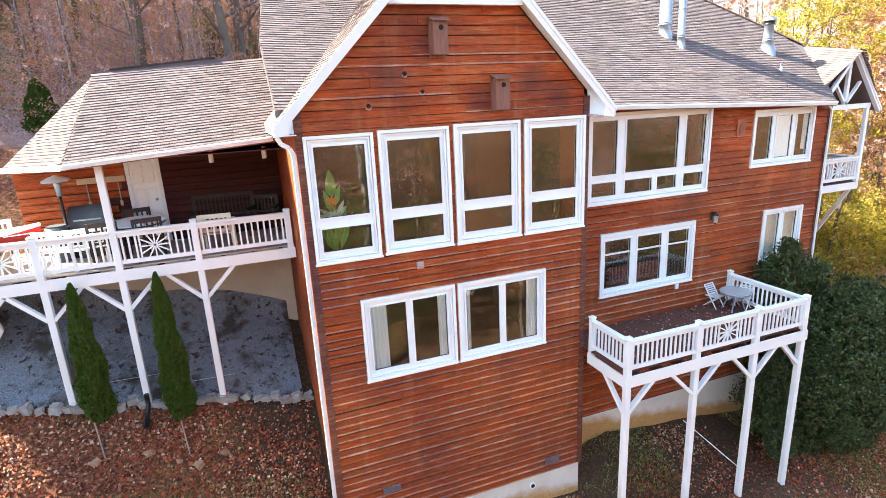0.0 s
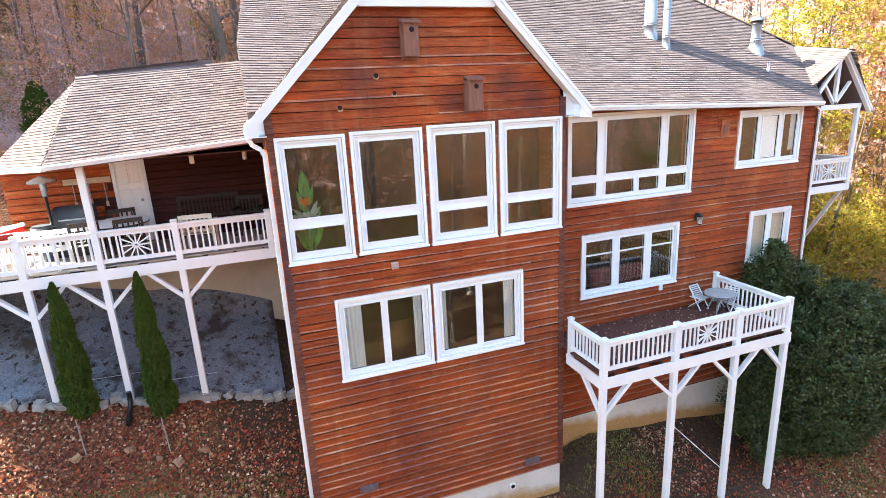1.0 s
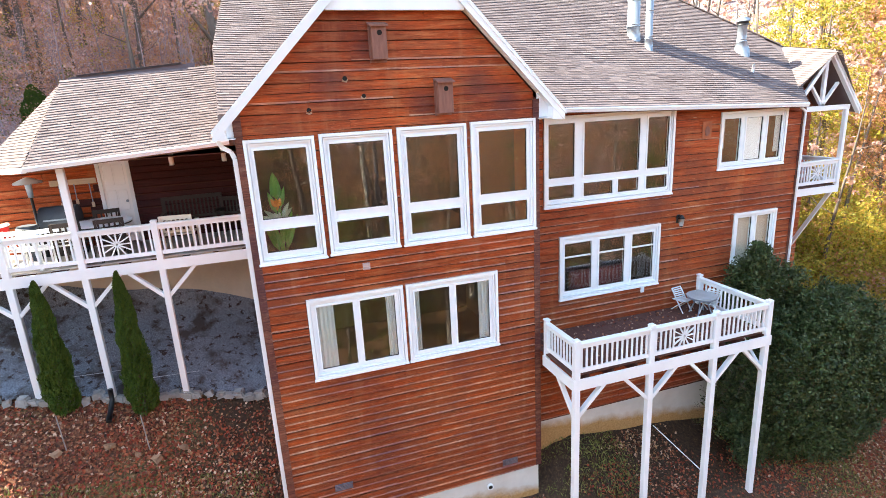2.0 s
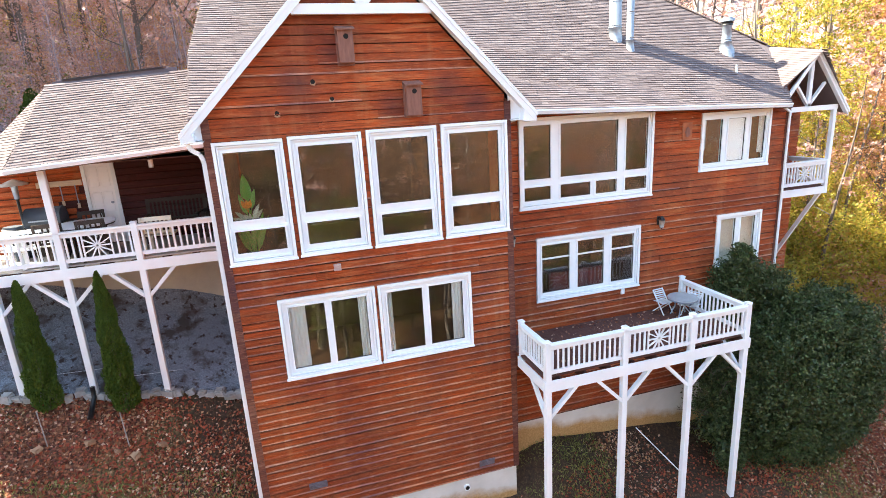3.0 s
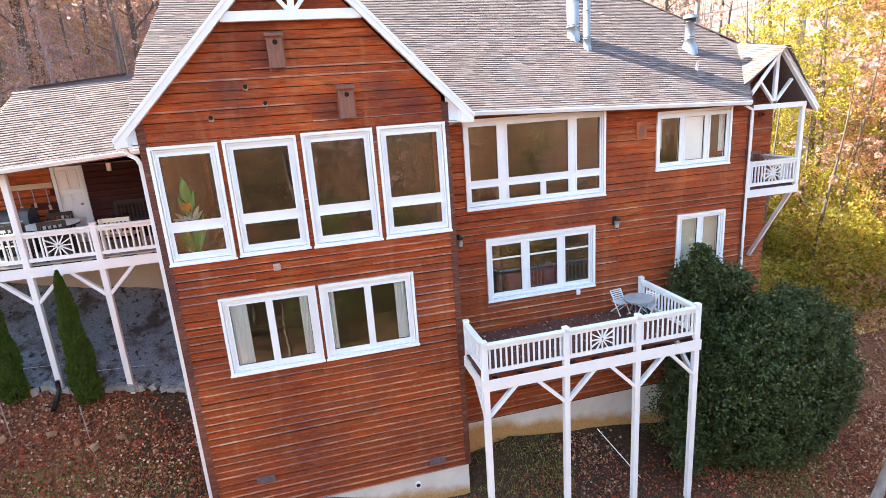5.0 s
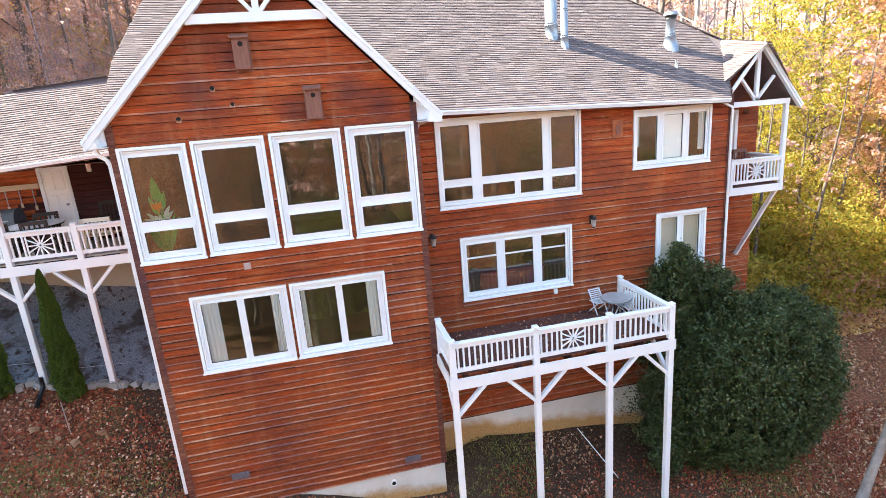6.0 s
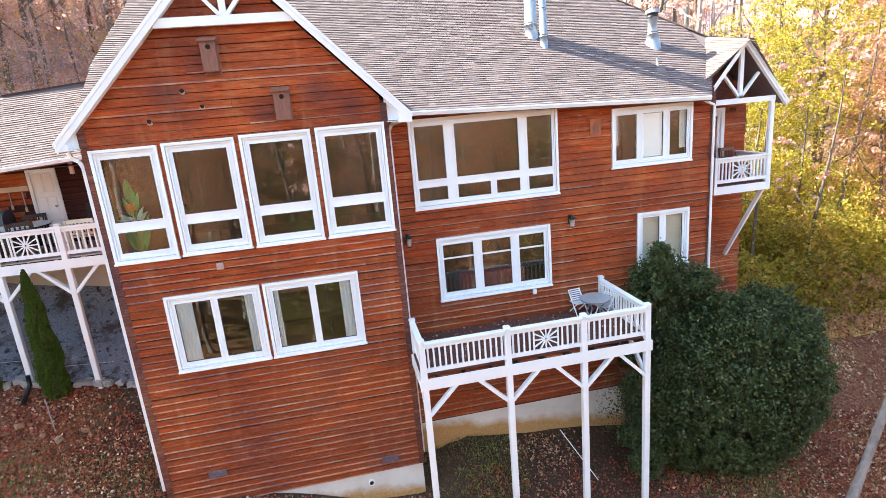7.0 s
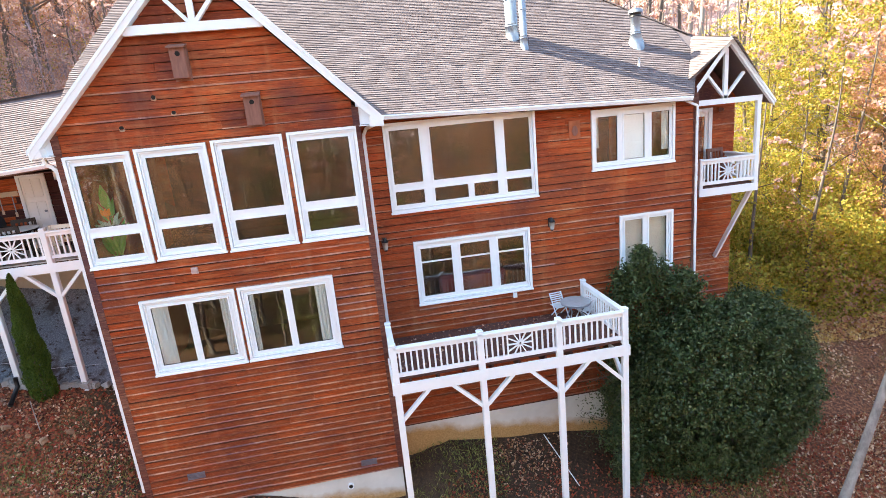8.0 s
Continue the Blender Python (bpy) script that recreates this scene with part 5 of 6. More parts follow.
for y0, x0 in ((6.6, 13.4), (5.8, 15.4), (5.0, 17.2), (4.2, 19.2)):
    leafy_saplings("golden_thicket", 13, 420, x0, x0 + 2.4, y0, y0 + 1.8, (1.2, 3.6), (0.4, 0.8), 0.07, LEAF_YELLOW, "sunlit golden leaved saplings at the edge of the slope")
leafy_saplings("golden_saplings", 170, 300, 12.8, 25, 5.2, 15, (1.6, 5.0), (0.4, 0.9), 0.055, LEAF_YELLOW, "golden leaved saplings beside the house")

# slim trunks and stems too many to count, farther up the hillsides
def stems(name, n, place, tall, girth, twigs, material, label):
    tv, tf = [], []
    for k in range(n):
        x, y = place(k)
        z, h, r = ground_z(x, y) - 0.3, random.uniform(*tall), random.uniform(*girth)
        dx, dy = random.uniform(-0.06, 0.06) * h, random.uniform(-0.04, 0.04) * h
        sticks = [((x, y, z), (x + dx, y + dy, z + h), r, r * 0.2)]
        for q in range(twigs):
            f = random.uniform(0.35, 0.95)
            a, l = random.uniform(0, 6.28), h * random.uniform(0.08, 0.2)
            p = (x + dx * f, y + dy * f, z + h * f)
            sticks.append((p, (p[0] + math.cos(a) * l, p[1] + math.sin(a) * l, p[2] + l * random.uniform(0.5, 1.4)), r * 0.4, r * 0.1))
        for p, q, ra, rb in sticks:
            i = len(tv)
            for c, rr in ((p, ra), (q, rb)):
                tv += [(c[0] + rr * math.cos(m * 1.5708), c[1] + rr * math.sin(m * 1.5708), c[2]) for m in range(4)]
            tf += [(i + m, i + (m + 1) % 4, i + 4 + (m + 1) % 4, i + 4 + m) for m in range(4)]
    me = bpy.data.meshes.new(name)
    me.from_pydata(tv, [], tf)
    me.materials.append(material)
    tagged(new(name, me), label, "trees", kind="stuff")


stems("distant_trunks", 420, lambda k: (random.uniform(-60, 55), random.uniform(22, 76)) if k % 4 else (random.uniform(-45, 50), random.uniform(-70, -32)),
      (7, 15), (0.05, 0.12), 6, PALEBARK, "slim grey bare trunks on the far hillside")
stems("thicket_stems", 1000, lambda k: (random.uniform(-40, 30), random.uniform(12.5, 40)), (3.0, 8.0), (0.018, 0.045), 5, STEMS, "dense thin purple-grey stems of the undergrowth")

for kname, n, material, x0, x1, y0, y1, tall, size, words in (
        ("brown_undergrowth", 90000, LEAF_BROWN, -60, 45, 12, 70, 2.6, 0.07, "tangle of rust-brown saplings and brush on the hillside"),
        ("orange_undergrowth", 90000, LEAF_ORANGE, -50, 55, 12, 62, 2.8, 0.065, "orange and pink brush over the leafy hillside"),
        ("olive_undergrowth", 20000, LEAF_OLIVE, -50, 45, 12, 50, 3.4, 0.075, "olive green brush among the trees"),
        ("slope_brush", 40000, LEAF_ORANGE, 15.5, 42, 3.2, 26, 2.6, 0.075, "orange brush beside the house"),
        ("yellow_brush", 66000, LEAF_YELLOW, 12.4, 25, 4.0, 16, 3.4, 0.08, "yellow-green saplings beside the house"),
        ("slope_thicket", 12000, LEAF_BROWN, 16.5, 40, 1.5, 24, 1.6, 0.09, "low rust-brown thicket beside the house"),
        ("valley_thicket", 34000, LEAF_OLIVE, -30, 30, -34, -17, 3.2, 0.075, "olive and brown thicket on the slope below"),
        ("golden_litter", 46000, LITTER_GOLD, 11.0, 26, 3.2, 18, 0.05, 0.075, "golden and orange fallen leaves under the trees beside the house"),
        ("slope_litter", 24000, LITTER_TAN, 9.5, 27, -9, 4, 0.05, 0.08, "pale fallen leaves on the slope beside the house"),
        ("valley_brush", 60000, LEAF_BROWN, -40, 45, -66, -30, 4.2, 0.09, "rust-coloured brush on the far slope")):
    pts = []
    while len(pts) < n:
        x, y = rng.uniform(x0, x1), y0 + (y1 - y0) * rng.random() ** 1.3
        d = noise.noise((x * 0.16, y * 0.16, tall * 3)) + 0.5 * noise.noise((x * 0.6, y * 0.6, tall))
        if d + 0.35 < rng.random() * 0.9:
            continue
        z = ground_z(x, y) + tall * rng.random() ** 1.8 * max(0.15, d + 0.5)
        pts += [(x, y, z)] if tall < 0.2 else [(x + rng.normal() * 0.15, y + rng.normal() * 0.15, z + rng.normal() * 0.09) for _ in range(8)]
    pts = pts[:n]
    tagged(new(kname, leaf_mesh(kname, pts, rng.uniform(size * 0.6, size * 1.4, n), material, 1.4)), words, "undergrowth", kind="stuff")
for k in KINDS.values():
    for o in (*k.children_recursive, k):
        bpy.data.objects.remove(o)

lean = tree("leaning_tree", 13, 0.115, (4.2, 0.6), 5, (0.05, 0.08), 0, 0.3, MOTTLED, LEAF_BROWN, "pale mottled grey leaning tree trunk on the leafy slope", 0.6, (9.75, -2.55, ground_z(9.75, -2.55)))


# ---- things on and about the house ----
def disc(bm, c, r, n=20, depth=0.02, axis="y"):
    c = Vector(c)
    ring = [(math.cos(6.28319 * k / n) * r, math.sin(6.28319 * k / n) * r) for k in range(n)]
    if axis == "y":
        return prism(bm, [(c.x + a, c.y, c.z + b) for a, b in ring], (0, depth, 0))
    return prism(bm, [(c.x + a, c.y + b, c.z) for a, b in ring], (0, 0, depth))


HOUSEWOOD = plain("weathered_brown_board", (0.24, 0.105, 0.078), 0.8, 0, 0.3, 4.0, 0.3, (6, 6, 1))
LIGHTWOOD = plain("pale_board", (0.55, 0.42, 0.32), 0.7, 0, 0.2, 4.0, 0.2, (1, 6, 6))
# flat near-black discs of this colour paint the shade inside holes
HOLE = plain("painted_hole_shade", (0.01, 0.008, 0.007), 0.95, 0, 0.1, 4.0, 0.0)


def birdhouse(x, z, w, h, label):
    t = thing("birdhouse", (x, -0.04, z), label, "birdhouse", "birdhouses on the gable")
    part("back_board", box(B(), x - w / 2 - 0.02, x + w / 2 + 0.02, -0.06, -0.035, z - 0.04, z + h + 0.06), HOUSEWOOD, t)
    part("body", bevelled(box(B(), x - w / 2, x + w / 2, -0.24, -0.06, z, z + h), 0.006), HOUSEWOOD, t)
    part("roof", prism(B(), [(x - w / 2 - 0.03, -0.06, z + h + 0.06), (x - w / 2 - 0.03, -0.30, z + h - 0.01), (x - w / 2 - 0.03, -0.30, z + h + 0.015), (x - w / 2 - 0.03, -0.06, z + h + 0.085)], (w + 0.06, 0, 0)), HOUSEWOOD, t)
    part("entrance_hole", disc(B(), (x + 0.01, -0.244, z + h * 0.80), 0.045, 18, 0.006), HOLE, t, "round dark entrance hole")


birdhouse(-2.97, 3.97, 0.27, 0.55, "weathered brown wooden birdhouse near the peak")
birdhouse(-1.80, 2.99, 0.29, 0.55, "weathered brown wooden birdhouse above the windows")
CHIP = plain("raw_wood_chip", (0.42, 0.27, 0.18), 0.9, 0, 0.2, 9.0, 0.2)
for x, z, s in ((-3.60, 3.68, 1.0), (-3.29, 3.37, 0.9), (-4.28, 3.17, 1.0)):
    t = thing("woodpecker_hole", (x, -0.02, z), "round hole pecked in the cedar siding with a pale chipped rim", "hole", "holes in the gable siding")
    bm = B()
    ring = [(x + math.cos(k * 0.524) * 0.055 * s * random.uniform(0.75, 1.15), -0.0455, z - 0.022 + math.sin(k * 0.524) * 0.05 * s * random.uniform(0.7, 1.1)) for k in range(12)]
    part("chipped_rim", prism(bm, ring, (0, 0.03, 0)), CHIP, t)
    part("opening", disc(B(), (x, -0.0485, z + 0.005), 0.041 * s, 14, 0.02), HOLE, t)

PINKGREY = plain("pink_grey_plastic", (0.50, 0.36, 0.34), 0.6, 0, 0.2, 9.0, 0.0)
vent = thing("dryer_vent", (-3.53, -0.04, 0.14), "small square dull pink-grey vent cover on the siding", "vent")
part("cover", bevelled(box(B(), -3.60, -3.46, -0.075, -0.03, 0.14, 0.28), 0.008), PINKGREY, vent)
for k in range(3):
    part("slat", box(B(), -3.585, -3.475, -0.085, -0.075, 0.165 + k * 0.035, 0.18 + k * 0.035), PINKGREY, vent)
VENTMETAL = plain("grey_purple_vent", (0.16, 0.14, 0.17), 0.6, 0.2, 0.2, 6.0, 0.0)
for x, z in ((-4.44, -4.61), (-0.59, -5.10)):
    t = thing("crawlspace_vent", (x, -0.04, z), "grey louvred crawl space vent low in the siding", "vent", "crawl space vents")
    part("frame", box(B(), x - 0.19, x + 0.19, -0.05, -0.03, z, z + 0.15), VENTMETAL, t)
    for k in range(4):
        part("slat", box(B(), x - 0.17, x + 0.17, -0.062, -0.05, z + 0.02 + k * 0.032, z + 0.035 + k * 0.032), VENTMETAL, t)
pipe = thing("drain_pipe", (-1.10, 0.0, -5.60), "short dark drain pipe stub in the foundation", "pipe")
part("collar", disc(B(), (-1.10, -0.03, -5.60), 0.075, 18, 0.06), WHITE, pipe)
part("opening", disc(B(), (-1.10, -0.035, -5.60), 0.05, 18, 0.01), HOLE, pipe)


def lantern(x, z):
    y = WY - 0.03
    t = thing("wall_lantern", (x, y, z), "black metal wall lantern with frosted glass", "lamp", "wall lanterns")
    part("back_plate", bevelled(box(B(), x - 0.05, x + 0.05, y - 0.02, y, z - 0.02, z + 0.2), 0.006), BLACK, t)
    part("arm", beam(B(), (x, y - 0.01, z + 0.16), (x, y - 0.13, z + 0.2), 0.025, 0.025), BLACK, t)
    part("shade", tube(B(), [(x, y - 0.13, z - 0.06), (x, y - 0.13, z + 0.12)], [0.05, 0.075], 8), plain("frosted_glass", (0.35, 0.34, 0.32), 0.3, 0, 0.1, 5.0, 0.0), t)
    part("cap", tube(B(), [(x, y - 0.13, z + 0.12), (x, y - 0.13, z + 0.17), (x, y - 0.13, z + 0.22)], [0.09, 0.06, 0.012], 8), BLACK, t)
    part("base", tube(B(), [(x, y - 0.13, z - 0.10), (x, y - 0.13, z - 0.06)], [0.02, 0.055], 8), BLACK, t)


lantern(4.47, -0.02)
lantern(0.46, 0.02)
outlet = thing("outdoor_outlet", (3.48, WY - 0.03, -1.71), "small white covered outlet below the window", "outlet")
part("cover", bevelled(box(B(), 3.43, 3.53, WY - 0.075, WY - 0.03, -1.71, -1.57), 0.008), WHITE, outlet)
PLAQUE = plain("rusty_plaque", (0.38, 0.11, 0.045), 0.75, 0, 0.35, 6.0, 0.3)
pq = thing("wall_plaque", (5.17, WY - 0.03, 2.0), "square rust-coloured wooden plaque with a dark carved shape", "plaque")
part("board", bevelled(box(B(), 5.03, 5.31, WY - 0.06, WY - 0.03, 1.99, 2.40), 0.006), PLAQUE, pq)
part("carving", prism(B(), [(5.17 + 0.07 * math.cos(k * 0.4488) * (1 + 0.2 * math.sin(3 * k)), WY - 0.075, 2.17 + 0.12 * math.sin(k * 0.4488)) for k in range(14)], (0, 0.016, 0)), HOUSEWOOD, pq)
for k in range(9):
    x, z = 4.77 + 0.11 * k + random.uniform(-0.03, 0.03), random.choice((1.84, 1.88, 2.50, 1.86))
    s = thing("paint_chip", (x, WY - 0.036, z), "pale bare patch where the stain has flaked off", "stain", "flaked patches by the plaque")
    part("patch", box(B(), x, x + random.uniform(0.04, 0.10), WY - 0.0365, WY - 0.03, z, z + 0.022), CHIP, s)


# chimney pipes on the wing roof
def flue(x, y, r, top, skirt, label, cap_on=False):
    zr = main_z(y, x)
    t = thing("flue_pipe", (x, y, zr), label, "chimney", "flue pipes on the roof")
    part("flashing", tube(B(), [(x, y - 0.04, zr - skirt * 0.9), (x, y - 0.02, zr + 0.05), (x, y, zr + 0.25 * skirt + 0.2)], [skirt * 1.02, skirt, r * 1.08], 20), METAL, t)
    part("pipe", tube(B(), [(x, y, zr), (x, y, top)], [r, r], 20), METAL, t)
    z = zr + 0.45 * skirt + 0.18
    while z < top:
        part("band", tube(B(), [(x, y, z), (x, y, z + 0.05)], [r * 1.1, r * 1.1], 20), METAL, t)
        z += 0.62
    if cap_on:
        part("cap", tube(B(), [(x, y, top), (x, y, top + 0.06), (x, y, top + 0.10)], [r * 1.45, r * 1.45, r * 0.8], 20), METAL, t)
        part("collar", tube(B(), [(x, y, top - 0.10), (x, y, top - 0.02)], [r * 1.2, r * 1.2], 20), BLACK, t)
    else:
        part("cap", tube(B(), [(x, y, top), (x, y, top + 0.14)], [r * 1.5, r * 0.4], 20), METAL, t)


flue(4.41, 2.60, 0.155, 7.9, 0.165, "tall galvanised steel flue pipe")
flue(4.58, 2.20, 0.09, 7.6, 0.10, "thin galvanised steel flue pipe")
flue(7.54, 2.12, 0.12, 4.85, 0.20, "short galvanised steel flue pipe with a cap", True)
vp = thing("vent_pipe", (7.2, 1.35, main_z(1.35, 7.2)), "thin white vent pipe on the roof", "pipe")
part("pipe", tube(B(), [(7.2, 1.35, main_z(1.35, 7.2) - 0.05), (7.2, 1.35, main_z(1.35, 7.2) + 0.22)], [0.03, 0.03], 10), WHITE, vp)

# door of the porch
door = thing("door_1", (DOOR[0], PY, DOOR[2]), "closed white panelled door with a small knob", "door", kind="structure")
x0, x1, z0, z1 = DOOR
bm = B()
for a, b, c, d in cells(x0 - 0.02, x1 + 0.02, z0 - 0.02, z1 + 0.03, [(x0 + 0.06, x1 - 0.06, z0 - 0.03, z1 - 0.07)]):
    box(bm, a, b, PY - 0.06, PY + 0.16, c, d)
part("door_frame", bm, WHITE, door)
DOORWHITE = plain("white_door_paint", (0.93, 0.94, 0.97), 0.5, 0, 0.03, 2.0, 0.0)
leaf = part("door_leaf", box(B(), x0 + 0.06, x1 - 0.06, PY - 0.02, PY + 0.03, z0, z1 - 0.07), DOORWHITE, door)
for r in range(3):
    for s in (0, 1):
        a = x0 + 0.12 + s * 0.235
        part("panel", bevelled(box(B(), a, a + 0.2, PY - 0.034, PY - 0.018, z0 + 0.15 + r * 0.62, z0 + 0.65 + r * 0.62), 0.012), DOORWHITE, leaf)
part("door_knob", tube(B(), [(x1 - 0.15, PY - 0.02, z0 + 1.0), (x1 - 0.15, PY - 0.09, z0 + 1.0)], [0.02, 0.035], 10), METAL, leaf)
bd = thing("door_2", (9.45, 2.2, BFL), "white framed glass door on the balcony", "door", kind="structure")
bm = B()
for a, b, c, d in cells(9.04, 9.77, BFL, 2.30, [(9.14, 9.67, BFL - 0.1, 2.20)]):
    box(bm, a, b, 2.09, 2.16, c, d)
part("door_frame", bm, WHITE, bd)
bm = B()
for a, b, c, d in cells(9.14, 9.67, BFL, 2.20, [(9.24, 9.57, BFL + 0.12, 2.09)]):
    box(bm, a, b, 2.13, 2.16, c, d)
part("door_leaf", bm, VINYL, bd)
part("pane", box(B(), 9.24, 9.57, 2.145, 2.152, BFL + 0.12, 2.09), GLASS, bd)
bl = thing("porch_light", (10.05, 2.15, 2.2), "small brown round wall light beside the balcony door", "lamp")
part("base", disc(B(), (10.05, 2.12, 2.22), 0.06, 16, 0.04), HOUSEWOOD, bl)
part("globe", tube(B(), [(10.05, 2.12, 2.22), (10.05, 2.06, 2.22), (10.05, 2.02, 2.22)], [0.055, 0.05, 0.015], 12), HOUSEWOOD, bl)


# furniture of the porch
def slat_seat(name, x, y, z, w, turn, material, label, group="", arms=True, high=0.85, category="chair"):
    """A slatted seat: legs, seat slats, back slats and arms."""
    t = thing(name, (0, 0, 0), label, category, group)
    d = 0.5
    for sx in (-1, 1):
        part("leg", box(B(), sx * w / 2 - 0.025, sx * w / 2 + 0.025, -d / 2 - 0.025, -d / 2 + 0.025, 0, 0.62 if arms else 0.42), material, t)
        part("leg", beam(B(), (sx * w / 2, d / 2, 0), (sx * w / 2, d / 2 + 0.08, high), 0.05, 0.05, (0, 1, 0)), material, t)
        if arms:
            part("armrest", box(B(), sx * w / 2 - 0.04, sx * w / 2 + 0.04, -d / 2 - 0.06, d / 2 + 0.06, 0.62, 0.65), material, t)
    for k in range(5):
        a = -d / 2 + k * 0.105
        part("seat_slat", box(B(), -w / 2, w / 2, a, a + 0.085, 0.40, 0.42), material, t)
    part("back_rail", box(B(), -w / 2, w / 2, d / 2 + 0.03, d / 2 + 0.07, high - 0.09, high), material, t)
    part("back_rail", box(B(), -w / 2, w / 2, d / 2 + 0.0, d / 2 + 0.04, 0.47, 0.52), material, t)
    n = max(5, int(w / 0.085))
    for k in range(n):
        a = -w / 2 + (k + 0.5) * w / n
        part("back_slat", beam(B(), (a, d / 2 + 0.02, 0.5), (a, d / 2 + 0.05, high - 0.05), 0.035, 0.015, (0, 1, 0)), material, t)
    t.location, t.rotation_euler = (x, y, z), (0, 0, radians(turn))
    return t


DARKWOOD = plain("dark_stained_wood", (0.035, 0.022, 0.018), 0.6, 0, 0.3, 3.0, 0.2)
slat_seat("garden_bench", -6.95, PY - 0.45, LFL, 1.35, 0, DARKWOOD, "dark slatted wooden garden bench against the porch wall", high=1.02, category="bench")
slat_seat("porch_chair", -6.08, PY - 0.5, LFL, 0.6, -15, DARKWOOD, "dark slatted wooden porch chair beside the bench", "dark porch chairs", high=0.9)
slat_seat("dining_chair", -8.72, 3.95, LFL, 0.5, 10, DARKWOOD, "black slatted dining chair at the round porch table", "chairs at the porch table", False, 0.92)
slat_seat("dining_chair", -9.2, 3.1, LFL, 0.5, 180, DARKWOOD, "black slatted dining chair at the round porch table", "chairs at the porch table", False, 0.92)
slat_seat("dining_chair", -8.45, 3.08, LFL, 0.5, 190, DARKWOOD, "black slatted dining chair at the round porch table", "chairs at the porch table", False, 0.92)
slat_seat("patio_chair", -7.1, 3.08, LFL, 0.62, 175, plain("cream_resin", (0.74, 0.68, 0.55), 0.5, 0, 0.08, 3.0, 0.0), "cream slatted resin patio chair behind the rail", "patio chairs")
slat_seat("patio_chair", -10.0, 3.1, LFL, 0.62, 165, WHITE, "white slatted resin patio chair behind the rail", "patio chairs")
slat_seat("patio_chair", -9.55, 3.08, LFL, 0.6, 195, WHITE, "white slatted resin patio chair behind the rail", "patio chairs")
slat_seat("patio_bench", -11.6, 4.0, LFL, 0.9, 5, WHITE, "white slatted bench at the end of the deck", "", True, 0.95, "bench")


def round_table(name, x, y, z, r, h, material, base, label, thick=0.03):
    t = thing(name, (x, y, z), label, "table")
    part("tabletop", bevelled(disc(B(), (x, y, z + h - thick), r, 32, thick, "z"), 0.006), material, t)
    part("rim", tube(B(), [(x, y, z + h - thick - 0.03), (x, y, z + h - thick)], [r * 0.97, r * 0.97], 28), base, t)
    for k in range(4):
        a = k * math.pi / 2 + 0.6
        part("leg", tube(B(), [(x + math.cos(a) * r * 0.75, y + math.sin(a) * r * 0.75, z), (x + math.cos(a) * r * 0.45, y + math.sin(a) * r * 0.45, z + h * 0.55), (x + math.cos(a) * r * 0.7, y + math.sin(a) * r * 0.7, z + h - thick - 0.02)], [0.018] * 3, 8), base, t)
    return t


round_table("porch_table", -8.72, 3.52, LFL, 0.62, 0.76, WHITE, BLACK, "round white patio table on the porch deck")
GREYTOP = plain("hammered_glass_top", (0.42, 0.45, 0.48), 0.12, 0.1, 0.15, 7.0, 0.2)
round_table("deck_table", 4.78, 0.02, DFL, 0.36, 0.50, GREYTOP, METAL, "round grey glass-topped patio table on the lower deck")


def folding_chair(x, y, turn):
    """Low folding chair: crossed legs, slatted seat, back of level slats."""
    t = thing("deck_chair", (0, 0, 0), "white folding chair with level back slats by the deck table", "chair", "chairs on the lower deck")
    for sx in (-0.19, 0.19):
        part("leg", beam(B(), (sx, -0.22, 0), (sx, 0.26, 0.84), 0.025, 0.03, (0, 1, 0)), WHITE, t)
        part("leg", beam(B(), (sx * 0.86, 0.24, 0), (sx * 0.86, -0.18, 0.44), 0.025, 0.03, (0, 1, 0)), WHITE, t)
    for k in range(5):
        part("seat_slat", box(B(), -0.2, 0.2, -0.2 + 0.085 * k, -0.135 + 0.085 * k, 0.43, 0.445), WHITE, t)
    for k in range(6):
        z = 0.50 + k * 0.062
        part("back_slat", box(B(), -0.2, 0.2, -0.22 + 0.571 * z - 0.012, -0.22 + 0.571 * z + 0.006, z, z + 0.04), WHITE, t)
    t.location, t.rotation_euler, t.scale = (x, y, DFL), (0, 0, radians(turn)), (0.82, 0.82, 0.68)
    return t


folding_chair(4.52, 0.40, 8)
folding_chair(4.98, -0.05, -70)

slat_seat("balcony_chair", 9.9, 1.75, BFL, 0.5, 10, HOUSEWOOD, "brown slatted wooden chair on the balcony", "", False, 0.86)

heater = thing("patio_heater", (-10.14, 4.2, LFL), "tall patio heater with a pale round reflector hood", "heater")
hx, hy = -10.14, 4.2
part("base", tube(B(), [(hx, hy, LFL), (hx, hy, LFL + 0.7)], [0.2, 0.2], 18), BLACK, heater)
part("pole", tube(B(), [(hx, hy, LFL + 0.7), (hx, hy, LFL + 1.40)], [0.03, 0.03], 10), BLACK, heater)
part("burner", tube(B(), [(hx, hy, LFL + 1.35), (hx, hy, LFL + 1.68)], [0.05, 0.07], 14), METAL, heater)
part("hood", tube(B(), [(hx, hy, LFL + 1.66), (hx, hy, LFL + 1.70), (hx, hy, LFL + 1.80)], [0.28, 0.27, 0.03], 24), VINYL, heater)
BLUEGREY = plain("blue_grey_cover", (0.05, 0.065, 0.09), 0.6, 0, 0.3, 3.0, 0.2)
grill = thing("covered_grill", (-9.65, 4.15, LFL), "barbecue grill with a dark blue-grey lid", "grill")
part("cabinet", bevelled(box(B(), -9.97, -9.33, 3.90, 4.40, LFL, LFL + 0.75), 0.03), BLACK, grill)
